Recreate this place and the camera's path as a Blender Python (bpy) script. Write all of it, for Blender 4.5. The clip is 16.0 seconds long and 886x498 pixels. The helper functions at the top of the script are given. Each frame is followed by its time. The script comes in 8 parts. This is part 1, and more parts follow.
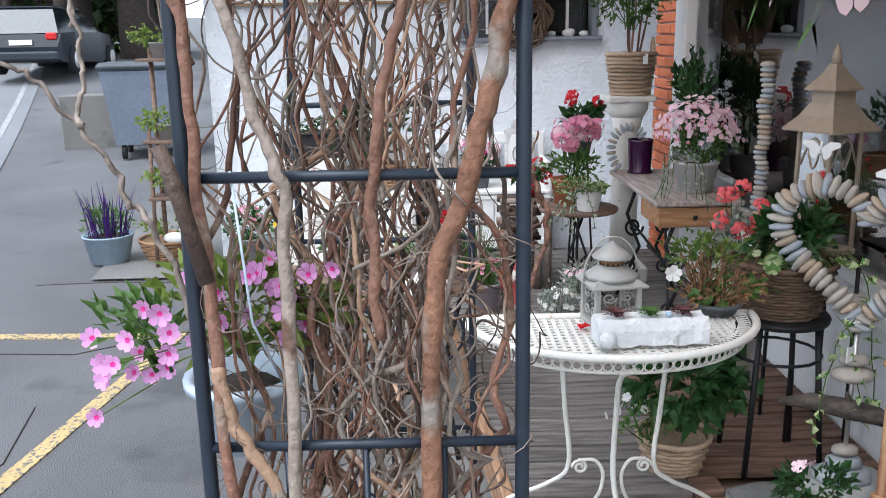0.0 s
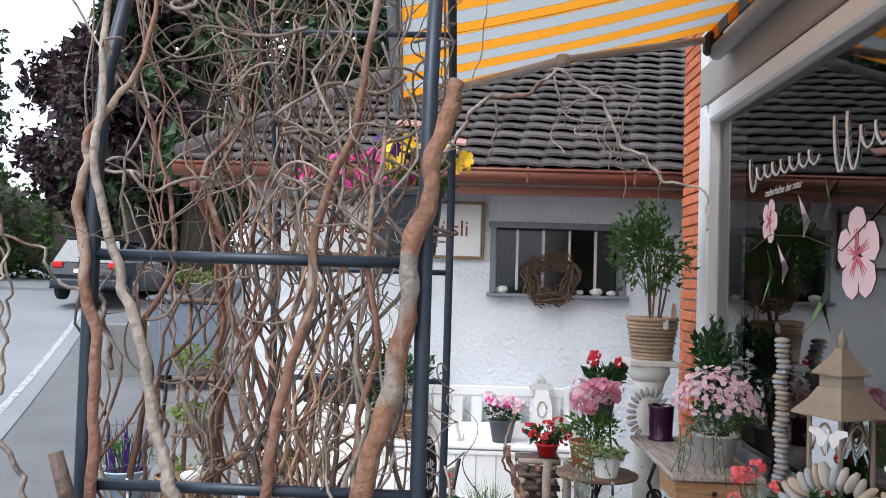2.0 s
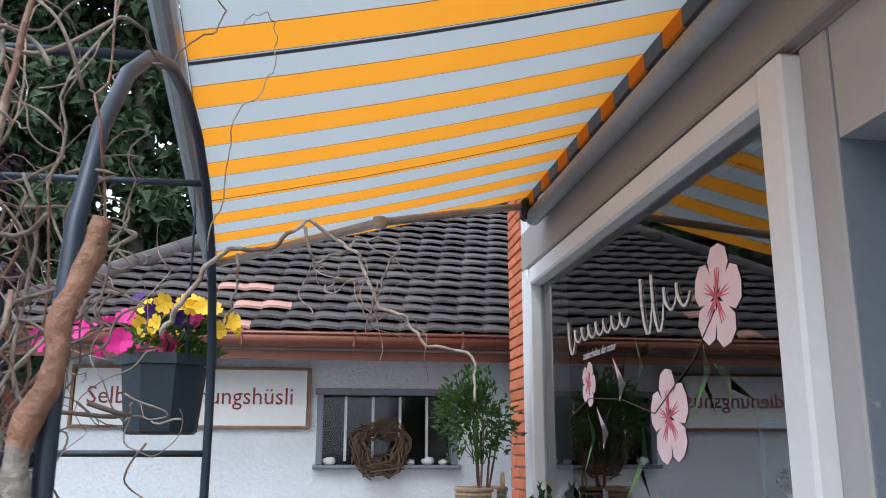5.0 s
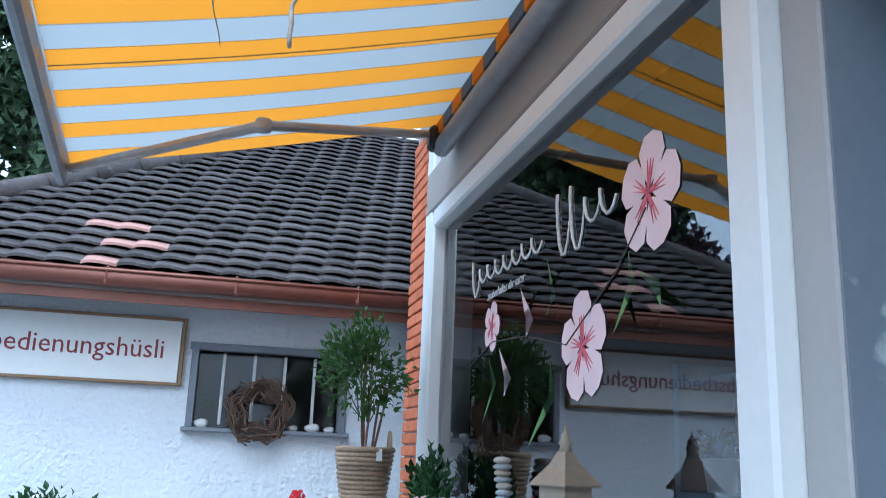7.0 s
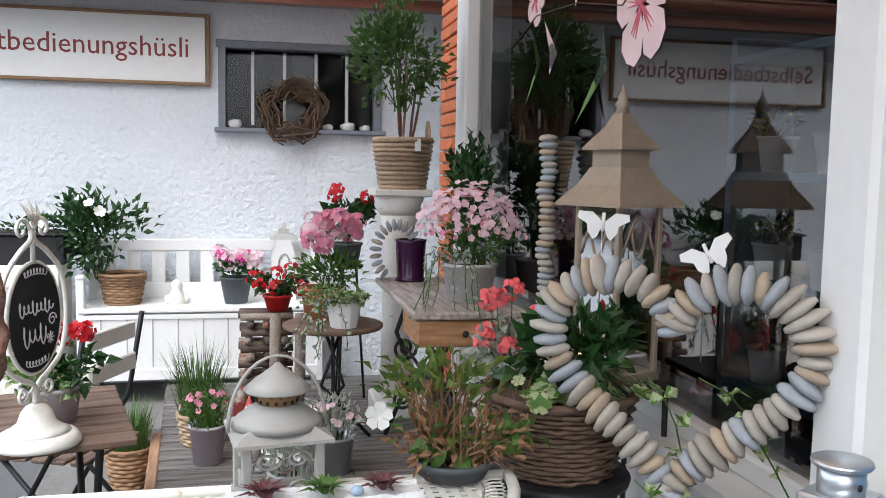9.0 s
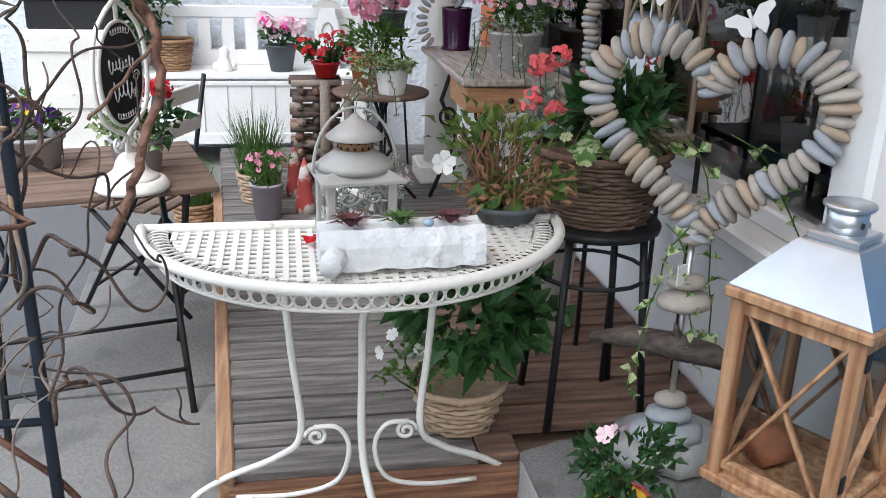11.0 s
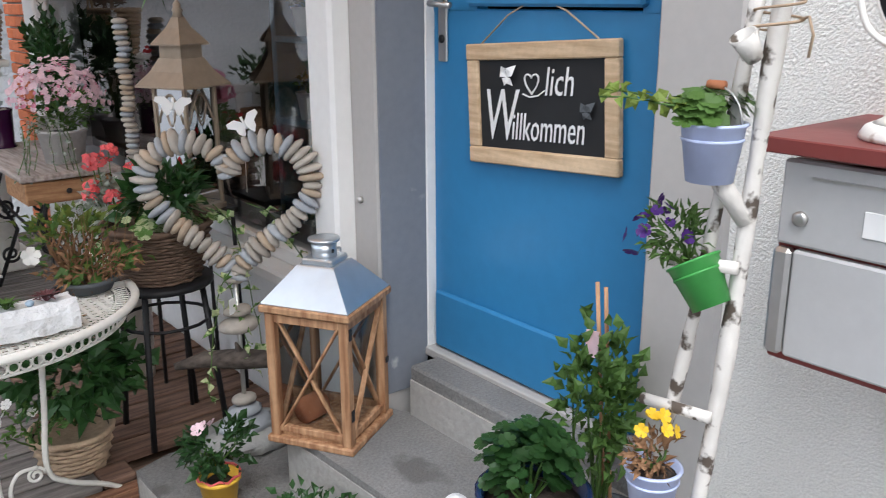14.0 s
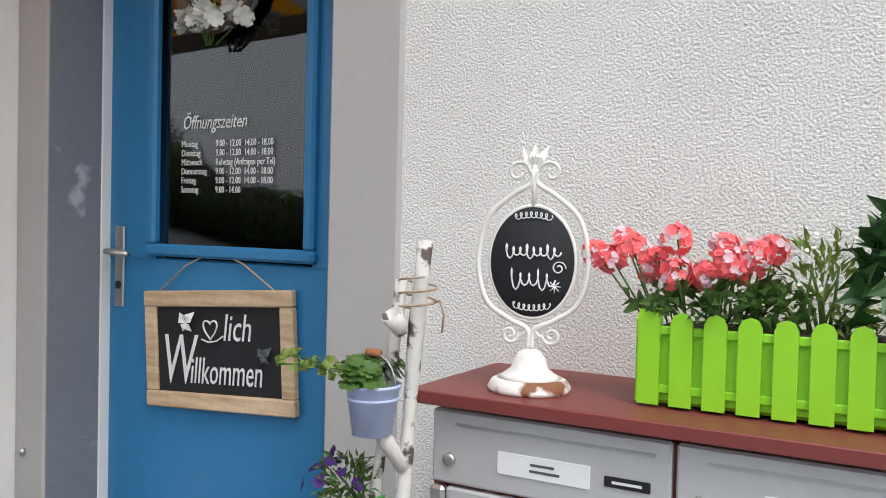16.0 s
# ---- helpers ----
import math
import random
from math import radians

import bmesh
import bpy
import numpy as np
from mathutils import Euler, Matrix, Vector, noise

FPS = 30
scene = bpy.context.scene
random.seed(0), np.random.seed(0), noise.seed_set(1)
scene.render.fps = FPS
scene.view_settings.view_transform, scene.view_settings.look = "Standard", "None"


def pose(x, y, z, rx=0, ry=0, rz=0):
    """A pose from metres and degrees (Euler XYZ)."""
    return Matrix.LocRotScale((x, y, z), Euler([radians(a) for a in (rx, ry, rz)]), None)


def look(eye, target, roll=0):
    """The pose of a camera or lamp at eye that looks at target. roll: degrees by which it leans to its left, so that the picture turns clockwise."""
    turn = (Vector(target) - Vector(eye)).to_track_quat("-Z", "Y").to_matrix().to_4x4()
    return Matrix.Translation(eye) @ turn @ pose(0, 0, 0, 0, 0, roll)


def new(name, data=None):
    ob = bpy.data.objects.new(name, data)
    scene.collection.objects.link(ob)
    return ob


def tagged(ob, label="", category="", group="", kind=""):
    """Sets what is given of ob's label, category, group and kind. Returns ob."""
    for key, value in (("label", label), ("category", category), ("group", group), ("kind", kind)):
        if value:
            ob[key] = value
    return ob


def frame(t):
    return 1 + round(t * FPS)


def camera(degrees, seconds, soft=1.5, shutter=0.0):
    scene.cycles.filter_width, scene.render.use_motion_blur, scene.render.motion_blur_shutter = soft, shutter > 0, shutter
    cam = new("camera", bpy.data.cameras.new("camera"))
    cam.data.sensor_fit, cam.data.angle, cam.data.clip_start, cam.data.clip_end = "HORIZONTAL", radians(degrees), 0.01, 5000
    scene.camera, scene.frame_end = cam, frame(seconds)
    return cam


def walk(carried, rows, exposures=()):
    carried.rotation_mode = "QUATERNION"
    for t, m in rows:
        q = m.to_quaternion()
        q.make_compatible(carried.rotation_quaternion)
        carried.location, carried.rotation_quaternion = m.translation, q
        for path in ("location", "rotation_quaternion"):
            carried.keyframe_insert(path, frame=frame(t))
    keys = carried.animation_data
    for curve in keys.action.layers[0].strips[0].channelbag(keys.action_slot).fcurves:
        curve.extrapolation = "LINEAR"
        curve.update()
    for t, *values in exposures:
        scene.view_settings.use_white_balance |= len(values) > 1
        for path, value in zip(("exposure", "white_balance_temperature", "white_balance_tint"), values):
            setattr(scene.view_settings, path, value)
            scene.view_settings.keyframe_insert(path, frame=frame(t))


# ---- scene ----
cam = camera(54.4, 16.0, 0.7, 0.15)
PATH = [
    (0, (-1.639, -7.049, 1.763), (-1.602, -4.912, 1.241), -1.0),
    (0.5, (-1.647, -7.069, 1.781), (-1.617, -4.896, 1.437), 0.1),
    (1, (-1.605, -7.073, 1.817), (-1.614, -4.882, 1.629), 1.1),
    (1.5, (-1.538, -7.054, 1.811), (-1.582, -4.857, 1.744), 2.0),
    (2, (-1.485, -7.057, 1.851), (-1.565, -4.860, 1.931), 1.7),
    (2.5, (-1.463, -7.028, 1.877), (-1.673, -4.848, 2.083), 2.0),
    (3, (-1.463, -7.018, 1.906), (-1.839, -4.885, 2.275), 1.9),
    (3.5, (-1.422, -7.042, 1.917), (-1.719, -4.916, 2.355), 1.7),
    (4, (-1.377, -7.041, 1.955), (-1.393, -4.904, 2.429), -0.3),
    (4.5, (-1.334, -6.985, 1.913), (-1.161, -4.862, 2.407), -0.5),
    (4.7, (-1.335, -6.953, 1.898), (-1.111, -4.835, 2.390), -0.3),
    (6.8, (-1.135, -6.298, 1.658), (-0.624, -4.236, 2.230), 2.1),
    (7, (-1.130, -6.280, 1.627), (-0.617, -4.203, 2.143), 2.2),
    (7.5, (-1.092, -6.170, 1.590), (-0.592, -4.047, 1.873), 2.4),
    (8, (-1.101, -6.074, 1.549), (-0.595, -3.935, 1.630), 2.4),
    (8.5, (-1.084, -6.025, 1.509), (-0.595, -3.882, 1.416), 1.8),
    (9, (-1.095, -6.049, 1.502), (-0.634, -3.907, 1.302), 1.0),
    (9.5, (-1.102, -6.068, 1.478), (-0.711, -3.927, 1.157), 0.9),
    (9.7, (-1.113, -6.084, 1.478), (-0.778, -3.947, 1.078), 0.4),
    (11.8, (-1.231, -6.433, 1.533), (-0.754, -4.447, 0.716), 2.3),
    (12, (-1.236, -6.496, 1.548), (-0.693, -4.527, 0.732), 1.4),
    (12.5, (-1.271, -6.639, 1.594), (-0.661, -4.684, 0.789), 0.6),
    (13, (-1.316, -6.807, 1.648), (-0.576, -4.899, 0.837), 0.4),
    (13.5, (-1.360, -6.905, 1.692), (-0.295, -5.116, 0.979), -1.8),
    (14, (-1.434, -6.948, 1.719), (-0.098, -5.312, 1.100), -0.3),
    (14.5, (-1.489, -6.985, 1.748), (0.084, -5.537, 1.232), 0.8),
    (15, (-1.529, -7.006, 1.771), (0.210, -5.702, 1.432), 1.7),
    (15.5, (-1.549, -7.027, 1.793), (0.299, -5.842, 1.650), 1.7),
    (16, (-1.543, -7.039, 1.806), (0.370, -5.953, 1.740), 1.4),
]
# seconds, stops, kelvin, tint: the camera darkens as it meets the sky
walk(cam, [(t, look(eye, target, roll)) for t, eye, target, roll in PATH],
     [(0, 1.42, 5700, 8), (1.5, 1.52, 5750, 8), (2.5, 1.1, 5850, 8), (3.5, 0.25, 5950, 6), (4.5, 1.25, 5800, 7), (7, 1.55, 4700, 0),
      (9, 1.5, 5900, 8), (12.5, 1.42, 5650, 7), (14.5, 1.27, 6100, 10), (16, 1.08, 6150, 9)])

# ---- world and light ----
world = bpy.data.worlds.new("world")
scene.world = world
world.use_nodes = True
wn = world.node_tree.nodes
sky = wn.new("ShaderNodeTexSky")
sky.sky_type, sky.sun_disc = "NISHITA", False
sky.sun_elevation, sky.sun_rotation = radians(38), radians(200)
sky.air_density, sky.dust_density, sky.ozone_density = 1.0, 5.0, 1.0
veil = wn.new("ShaderNodeMix")
veil.data_type = "RGBA"
veil.inputs["Factor"].default_value = 0.85
veil.inputs[7].default_value = (4.9, 4.95, 5.1, 1)
world.node_tree.links.new(sky.outputs[0], veil.inputs[6])
world.node_tree.links.new(veil.outputs[2], wn["Background"].inputs[0])
wn["Background"].inputs[1].default_value = 0.15
sun = new("sun", bpy.data.lights.new("sun", "SUN"))
sun.data.energy, sun.data.angle, sun.data.color = 1.0, radians(28), (1.0, 0.97, 0.93)
sun.matrix_world = look((-9, -11, 24), (0, 0, 0))


# ---- materials ----
def material(name, color, rough=0.7, metal=0.0, scale=20.0, var=0.12, bump=0.15, coarse=2.5, spread=0.0,
             second=None, mask=0.0, mask_scale=6.0, spec=0.4, thin=0.0, relief=0.01):
    """Base colour with grain and stains at two scales, fine relief, a tint per object, a worn second colour, light through it."""
    m = bpy.data.materials.new(name)
    m.use_nodes = True
    n, l = m.node_tree.nodes, m.node_tree.links
    b = n["Principled BSDF"]
    out = n["Material Output"]
    tc = n.new("ShaderNodeTexCoord")
    fine, big = n.new("ShaderNodeTexNoise"), n.new("ShaderNodeTexNoise")
    for t, s in ((fine, scale), (big, coarse)):
        t.inputs["Scale"].default_value, t.inputs["Detail"].default_value = s, 6
        l.new(tc.outputs["Object"], t.inputs["Vector"])
    mixn = n.new("ShaderNodeMath")
    mixn.operation = "ADD"
    l.new(fine.outputs[0], mixn.inputs[0]), l.new(big.outputs[0], mixn.inputs[1])
    last = mixn
    if spread:
        info, mul, add = n.new("ShaderNodeObjectInfo"), n.new("ShaderNodeMath"), n.new("ShaderNodeMath")
        mul.operation, add.operation = "MULTIPLY_ADD", "ADD"
        l.new(info.outputs["Random"], mul.inputs[0])
        mul.inputs[1].default_value, mul.inputs[2].default_value = spread * 4, -spread * 2
        l.new(mixn.outputs[0], add.inputs[0]), l.new(mul.outputs[0], add.inputs[1])
        last = add
    rng = n.new("ShaderNodeMapRange")
    rng.inputs["From Min"].default_value, rng.inputs["From Max"].default_value = 0.4, 1.6
    rng.inputs["To Min"].default_value, rng.inputs["To Max"].default_value = 1 - var * 2, 1 + var * 2
    rng.clamp = False
    l.new(last.outputs[0], rng.inputs[0])
    hsv = n.new("ShaderNodeHueSaturation")
    hsv.inputs["Color"].default_value = (*color, 1)
    l.new(rng.outputs[0], hsv.inputs["Value"])
    col = hsv.outputs[0]
    if second:
        ms, ramp, mx = n.new("ShaderNodeTexNoise"), n.new("ShaderNodeValToRGB"), n.new("ShaderNodeMix")
        ms.inputs["Scale"].default_value, ms.inputs["Detail"].default_value = mask_scale, 9
        l.new(tc.outputs["Object"], ms.inputs["Vector"])
        ramp.color_ramp.elements[0].position, ramp.color_ramp.elements[1].position = 0.62 - mask * 0.3, 0.68 - mask * 0.3
        mx.data_type = "RGBA"
        l.new(ms.outputs[0], ramp.inputs[0]), l.new(ramp.outputs[0], mx.inputs["Factor"])
        l.new(col, mx.inputs[6])
        mx.inputs[7].default_value = (*second, 1)
        col = mx.outputs[2]
    l.new(col, b.inputs["Base Color"])
    b.inputs["Roughness"].default_value, b.inputs["Metallic"].default_value = rough, metal
    b.inputs["Specular IOR Level"].default_value = spec
    if bump:
        bp = n.new("ShaderNodeBump")
        bp.inputs["Strength"].default_value, bp.inputs["Distance"].default_value = bump, relief
        l.new(fine.outputs[0], bp.inputs["Height"]), l.new(bp.outputs[0], b.inputs["Normal"])
    if thin:
        tr, mix = n.new("ShaderNodeBsdfTranslucent"), n.new("ShaderNodeMixShader")
        l.new(col, tr.inputs[0])
        mix.inputs[0].default_value = thin
        l.new(b.outputs[0], mix.inputs[1]), l.new(tr.outputs[0], mix.inputs[2]), l.new(mix.outputs[0], out.inputs[0])
    return m


def wood(name, dark, light, rough=0.75, axis=0, spread=0.15, scale=9.0):
    """Grain stretched along an axis, a tint per piece."""
    m = material(name, light, rough, 0, 60, 0.10, 0.2, 3, spread)
    n, l = m.node_tree.nodes, m.node_tree.links
    tc = next(k for k in n if k.bl_idname == "ShaderNodeTexCoord")
    mp, gr, ramp = n.new("ShaderNodeMapping"), n.new("ShaderNodeTexNoise"), n.new("ShaderNodeMix")
    s = [scale * 6] * 3
    s[axis] = scale * 0.5
    mp.inputs["Scale"].default_value = s
    gr.inputs["Scale"].default_value, gr.inputs["Detail"].default_value = 1.0, 8
    l.new(tc.outputs["Object"], mp.inputs[0]), l.new(mp.outputs[0], gr.inputs["Vector"])
    ramp.data_type = "RGBA"
    ramp.inputs[6].default_value, ramp.inputs[7].default_value = (*dark, 1), (*light, 1)
    rr = n.new("ShaderNodeMapRange")
    rr.inputs["From Min"].default_value, rr.inputs["From Max"].default_value = 0.35, 0.65
    l.new(gr.outputs[0], rr.inputs[0]), l.new(rr.outputs[0], ramp.inputs["Factor"])
    hsv = next(k for k in n if k.bl_idname == "ShaderNodeHueSaturation")
    l.new(ramp.outputs[2], hsv.inputs["Color"])
    return m


def glass_material(name, ior, tint=(0.92, 0.95, 0.95)):
    m = bpy.data.materials.new(name)
    m.use_nodes = True
    n, l = m.node_tree.nodes, m.node_tree.links
    n.remove(n["Principled BSDF"])
    fr, gl, tr, mx = (n.new("ShaderNode" + k) for k in ("Fresnel", "BsdfGlossy", "BsdfTransparent", "MixShader"))
    fr.inputs[0].default_value = ior
    gl.inputs["Roughness"].default_value = 0.015
    tr.inputs[0].default_value = (*tint, 1)
    l.new(fr.outputs[0], mx.inputs[0]), l.new(tr.outputs[0], mx.inputs[1]), l.new(gl.outputs[0], mx.inputs[2])
    l.new(mx.outputs[0], n["Material Output"].inputs[0])
    return m


STUCCO = material("rough white render", (0.74, 0.77, 0.81), 0.9, 0, 28, 0.05, 1.0, 1.2, relief=0.02)
STUCCO2 = material("grainy cream render", (0.79, 0.78, 0.74), 0.95, 0, 190, 0.10, 1.0, 1.0, relief=0.007)
PLASTER = material("smooth white plaster", (0.74, 0.745, 0.75), 0.85, 0, 30, 0.05, 0.12, 1.5)
TRIM = material("pale grey painted trim", (0.42, 0.405, 0.39), 0.6, 0, 40, 0.04, 0.06, 2, second=(0.42, 0.41, 0.40), mask=-0.25)
REVEAL = material("blue-grey reveal", (0.205, 0.22, 0.255), 0.6, 0, 40, 0.06, 0.06, 2, second=(0.5, 0.5, 0.5), mask=-0.2)
FASCIA = material("beige grey fascia", (0.33, 0.295, 0.265), 0.7, 0, 40, 0.05, 0.1)
WHITE = material("white lacquer", (0.80, 0.80, 0.79), 0.4, 0, 30, 0.03, 0.05, 2)
WHITE_OLD = material("worn white paint", (0.76, 0.74, 0.69), 0.5, 0, 50, 0.06, 0.2, 5, second=(0.42, 0.25, 0.12), mask=-0.22, mask_scale=18)
RUSTY = material("white paint with rust", (0.78, 0.76, 0.72), 0.6, 0, 40, 0.06, 0.25, 5, second=(0.22, 0.09, 0.04), mask=0.35, mask_scale=14)
BLUE = material("blue door paint", (0.035, 0.20, 0.42), 0.38, 0, 25, 0.05, 0.06, 1.5)
BLUE_LIGHT = material("pale blue paint", (0.16, 0.32, 0.45), 0.5)
BRICK = material("orange brick", (0.56, 0.17, 0.075), 0.85, 0, 40, 0.14, 0.4, 6, 0.16)
MORTAR = material("grey mortar", (0.42, 0.40, 0.37), 0.95, 0, 60, 0.1, 0.4)
TILE = material("weathered brown roof tile", (0.058, 0.048, 0.046), 0.8, 0, 40, 0.24, 0.5, 3, 0.26, second=(0.095, 0.082, 0.077), mask=0.1, mask_scale=9)
TILE_RED = material("pale red roof tile", (0.40, 0.22, 0.18), 0.85, 0, 30, 0.12, 0.4)
COPPER = material("brown painted gutter metal", (0.20, 0.075, 0.05), 0.38, 0.25, 20, 0.1, 0.08)
ASPHALT = material("worn asphalt", (0.135, 0.134, 0.137), 0.92, 0, 130, 0.28, 0.9, 0.7, second=(0.085, 0.085, 0.088), mask=0.0, mask_scale=0.9)
ROAD = material("road asphalt", (0.20, 0.205, 0.215), 0.85, 0, 120, 0.15, 0.5, 0.5)
CONCRETE = material("worn concrete", (0.185, 0.178, 0.168), 0.9, 0, 70, 0.18, 0.5, 2.2, second=(0.14, 0.136, 0.13), mask=0.1, mask_scale=4)
STEP = material("stained step concrete", (0.20, 0.197, 0.192), 0.85, 0, 110, 0.24, 0.6, 3.5, second=(0.125, 0.12, 0.115), mask=0.12, mask_scale=4)
STEP_SIDE = material("pale worn riser", (0.38, 0.37, 0.35), 0.9, 0, 50, 0.14, 0.5, 4, second=(0.33, 0.31, 0.28), mask=0.1, mask_scale=8)
YELLOW_LINE = material("worn yellow road paint", (0.50, 0.37, 0.17), 0.85, 0, 40, 0.12, 0.2, 3, second=(0.14, 0.14, 0.14), mask=0.3, mask_scale=48)
WHITE_LINE = material("white road paint", (0.36, 0.36, 0.37), 0.85, 0, 40, 0.12, 0.2, 3, second=(0.2, 0.2, 0.21), mask=0.3, mask_scale=14)
DECK_BROWN = wood("reddish brown decking", (0.085, 0.05, 0.036), (0.20, 0.12, 0.085), 0.8, 0, 0.2)
DECK = wood("weathered grey decking", (0.085, 0.075, 0.068), (0.205, 0.186, 0.172), 0.85, 0, 0.24)
DECK_RED = wood("brown decking edge", (0.13, 0.06, 0.035), (0.27, 0.135, 0.075), 0.8, 0, 0.1)
RIM = wood("brown deck rim", (0.22, 0.12, 0.065), (0.40, 0.24, 0.14), 0.8, 1, 0.1)
PINE = wood("oiled pine", (0.26, 0.125, 0.06), (0.50, 0.30, 0.165), 0.6, 2, 0.1)
PALE_WOOD = wood("pale raw pine", (0.46, 0.32, 0.19), (0.66, 0.50, 0.33), 0.7, 1, 0.08)
TABLE_GREY = wood("bleached tabletop", (0.26, 0.22, 0.195), (0.47, 0.42, 0.385), 0.8, 1, 0.1)
DARK_WOOD = wood("brown tabletop", (0.11, 0.07, 0.05), (0.22, 0.145, 0.105), 0.7, 0, 0.12)
OLD_WOOD = wood("old drawer wood", (0.27, 0.13, 0.06), (0.46, 0.26, 0.13), 0.65, 0, 0.1)
DRIFT = wood("dark driftwood", (0.05, 0.04, 0.035), (0.12, 0.10, 0.085), 0.9, 0, 0.05)
BARK = material("reddish willow bark", (0.185, 0.095, 0.064), 0.6, 0, 90, 0.26, 0.6, 10, 0.22, second=(0.30, 0.215, 0.16), mask=0.22, mask_scale=13)
BARK_GREY = material("grey willow bark", (0.27, 0.222, 0.186), 0.7, 0, 90, 0.24, 0.6, 9, 0.2, second=(0.15, 0.085, 0.06), mask=0.15, mask_scale=11)
BARK_TAN = material("tan willow bark", (0.38, 0.245, 0.16), 0.65, 0, 80, 0.24, 0.6, 12, 0.18, second=(0.26, 0.225, 0.19), mask=0.32, mask_scale=9)
BARK_RED = material("peeling reddish willow bark", (0.25, 0.125, 0.075), 0.7, 0, 80, 0.28, 0.7, 12, 0.1, second=(0.23, 0.20, 0.17), mask=0.3, mask_scale=10)
BARK_DARK = material("dark willow bark", (0.085, 0.058, 0.046), 0.65, 0, 90, 0.25, 0.6, 8, 0.2, second=(0.17, 0.11, 0.08), mask=0.1, mask_scale=12)
TWIG = material("thin willow twig", (0.21, 0.155, 0.122), 0.75, 0, 60, 0.2, 0.3, 5, 0.2, second=(0.30, 0.25, 0.21), mask=0.3, mask_scale=8)
VINE = material("dark vine", (0.13, 0.085, 0.06), 0.9, 0, 60, 0.2, 0.4, 5, 0.15)
BIRCH = material("white birch bark", (0.64, 0.61, 0.57), 0.8, 0, 30, 0.08, 0.4, 6, second=(0.09, 0.07, 0.055), mask=0.28, mask_scale=26)
IRON = material("blue-black painted tube", (0.022, 0.03, 0.045), 0.42, 0.1, 40, 0.15, 0.05)
BLACK = material("black metal", (0.018, 0.018, 0.02), 0.5, 0.2, 40, 0.15, 0.08)
ZINC = material("zinc sheet", (0.62, 0.66, 0.70), 0.32, 0.85, 14, 0.08, 0.08, 5)
STEEL = material("brushed steel", (0.55, 0.54, 0.52), 0.35, 0.9, 60, 0.06, 0.04)
ALU = material("grey aluminium", (0.55, 0.55, 0.55), 0.5, 0.35, 60, 0.03, 0.03)
MAROON = material("dark red sheet metal", (0.20, 0.045, 0.04), 0.45, 0.1, 30, 0.06, 0.08, second=(0.28, 0.10, 0.08), mask=-0.1)
LANTERN_TIN = material("dull brown tin", (0.33, 0.265, 0.20), 0.6, 0.35, 30, 0.1, 0.12, 4)
GREY_TIN = material("grey painted tin", (0.40, 0.39, 0.365), 0.6, 0.1, 40, 0.1, 0.15, 4, second=(0.36, 0.21, 0.11), mask=-0.1, mask_scale=15)
RUST_BAND = material("rusty tin", (0.30, 0.17, 0.08), 0.8, 0, 50, 0.2, 0.3)
WICKER = material("brown wicker", (0.30, 0.18, 0.10), 0.8, 0, 60, 0.2, 0.4, 6, 0.2)
WICKER_PALE = material("pale wicker", (0.42, 0.31, 0.21), 0.8, 0, 60, 0.2, 0.4, 6, 0.2)
STONE = material("river pebble", (0.41, 0.375, 0.33), 0.75, 0, 50, 0.12, 0.12, 6, 0.2)
STONE_BLUE = material("blue-grey pebble", (0.345, 0.37, 0.40), 0.75, 0, 50, 0.1, 0.12, 6, 0.12)
STONE_TAN = material("tan pebble", (0.42, 0.335, 0.25), 0.75, 0, 50, 0.1, 0.12, 6, 0.15)
ROCK = material("grey rock", (0.33, 0.33, 0.32), 0.9, 0, 30, 0.2, 0.9, 5)
CASTLOG = material("white cast stone bark", (0.70, 0.71, 0.72), 0.85, 0, 45, 0.1, 1.0, 8, second=(0.45, 0.45, 0.45), mask=0.0, mask_scale=20)
CHALK = material("black chalkboard", (0.014, 0.015, 0.017), 0.75, 0, 12, 0.25, 0.02)
CHALK_INK = material("white chalk paint", (0.80, 0.80, 0.80), 0.8, 0, 60, 0.06, 0)
SIGN_RED = material("dark red lettering", (0.24, 0.045, 0.045), 0.6)
SIGN_BROWN = material("brown sign frame", (0.27, 0.17, 0.095), 0.7)
TERRA = material("terracotta", (0.42, 0.16, 0.075), 0.8, 0, 40, 0.1, 0.2)
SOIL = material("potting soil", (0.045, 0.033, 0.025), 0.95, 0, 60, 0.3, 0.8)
PURPLE = material("purple glass jar", (0.035, 0.004, 0.035), 0.18, 0, 10, 0.1, 0)
POT_GREY = material("grey ceramic pot", (0.33, 0.32, 0.32), 0.7, 0, 30, 0.08, 0.15)
POT_DARK = material("dark grey pot", (0.085, 0.095, 0.105), 0.6)
POT_BLUE = material("light blue pot", (0.36, 0.47, 0.58), 0.55)
POT_PALE = material("pale blue plastic pot", (0.56, 0.66, 0.76), 0.45, 0, 30, 0.05, 0.04)
POT_LILAC = material("lilac enamel bucket", (0.46, 0.52, 0.74), 0.4)
POT_GREEN = material("green enamel bucket", (0.055, 0.27, 0.06), 0.4)
POT_YELLOW = material("yellow enamel pot", (0.78, 0.46, 0.05), 0.45)
POT_NAVY = material("navy glazed pot", (0.012, 0.025, 0.075), 0.15)
POT_RED = material("red pot", (0.55, 0.02, 0.02), 0.4)
POT_WHITE = material("pale embossed ceramic", (0.58, 0.57, 0.56), 0.6, 0, 45, 0.12, 0.6, 4)
POT_LAV = material("lavender grey pot", (0.45, 0.40, 0.44), 0.7)
LIME = material("lime green plastic", (0.28, 0.62, 0.02), 0.45, 0, 30, 0.03, 0.03)
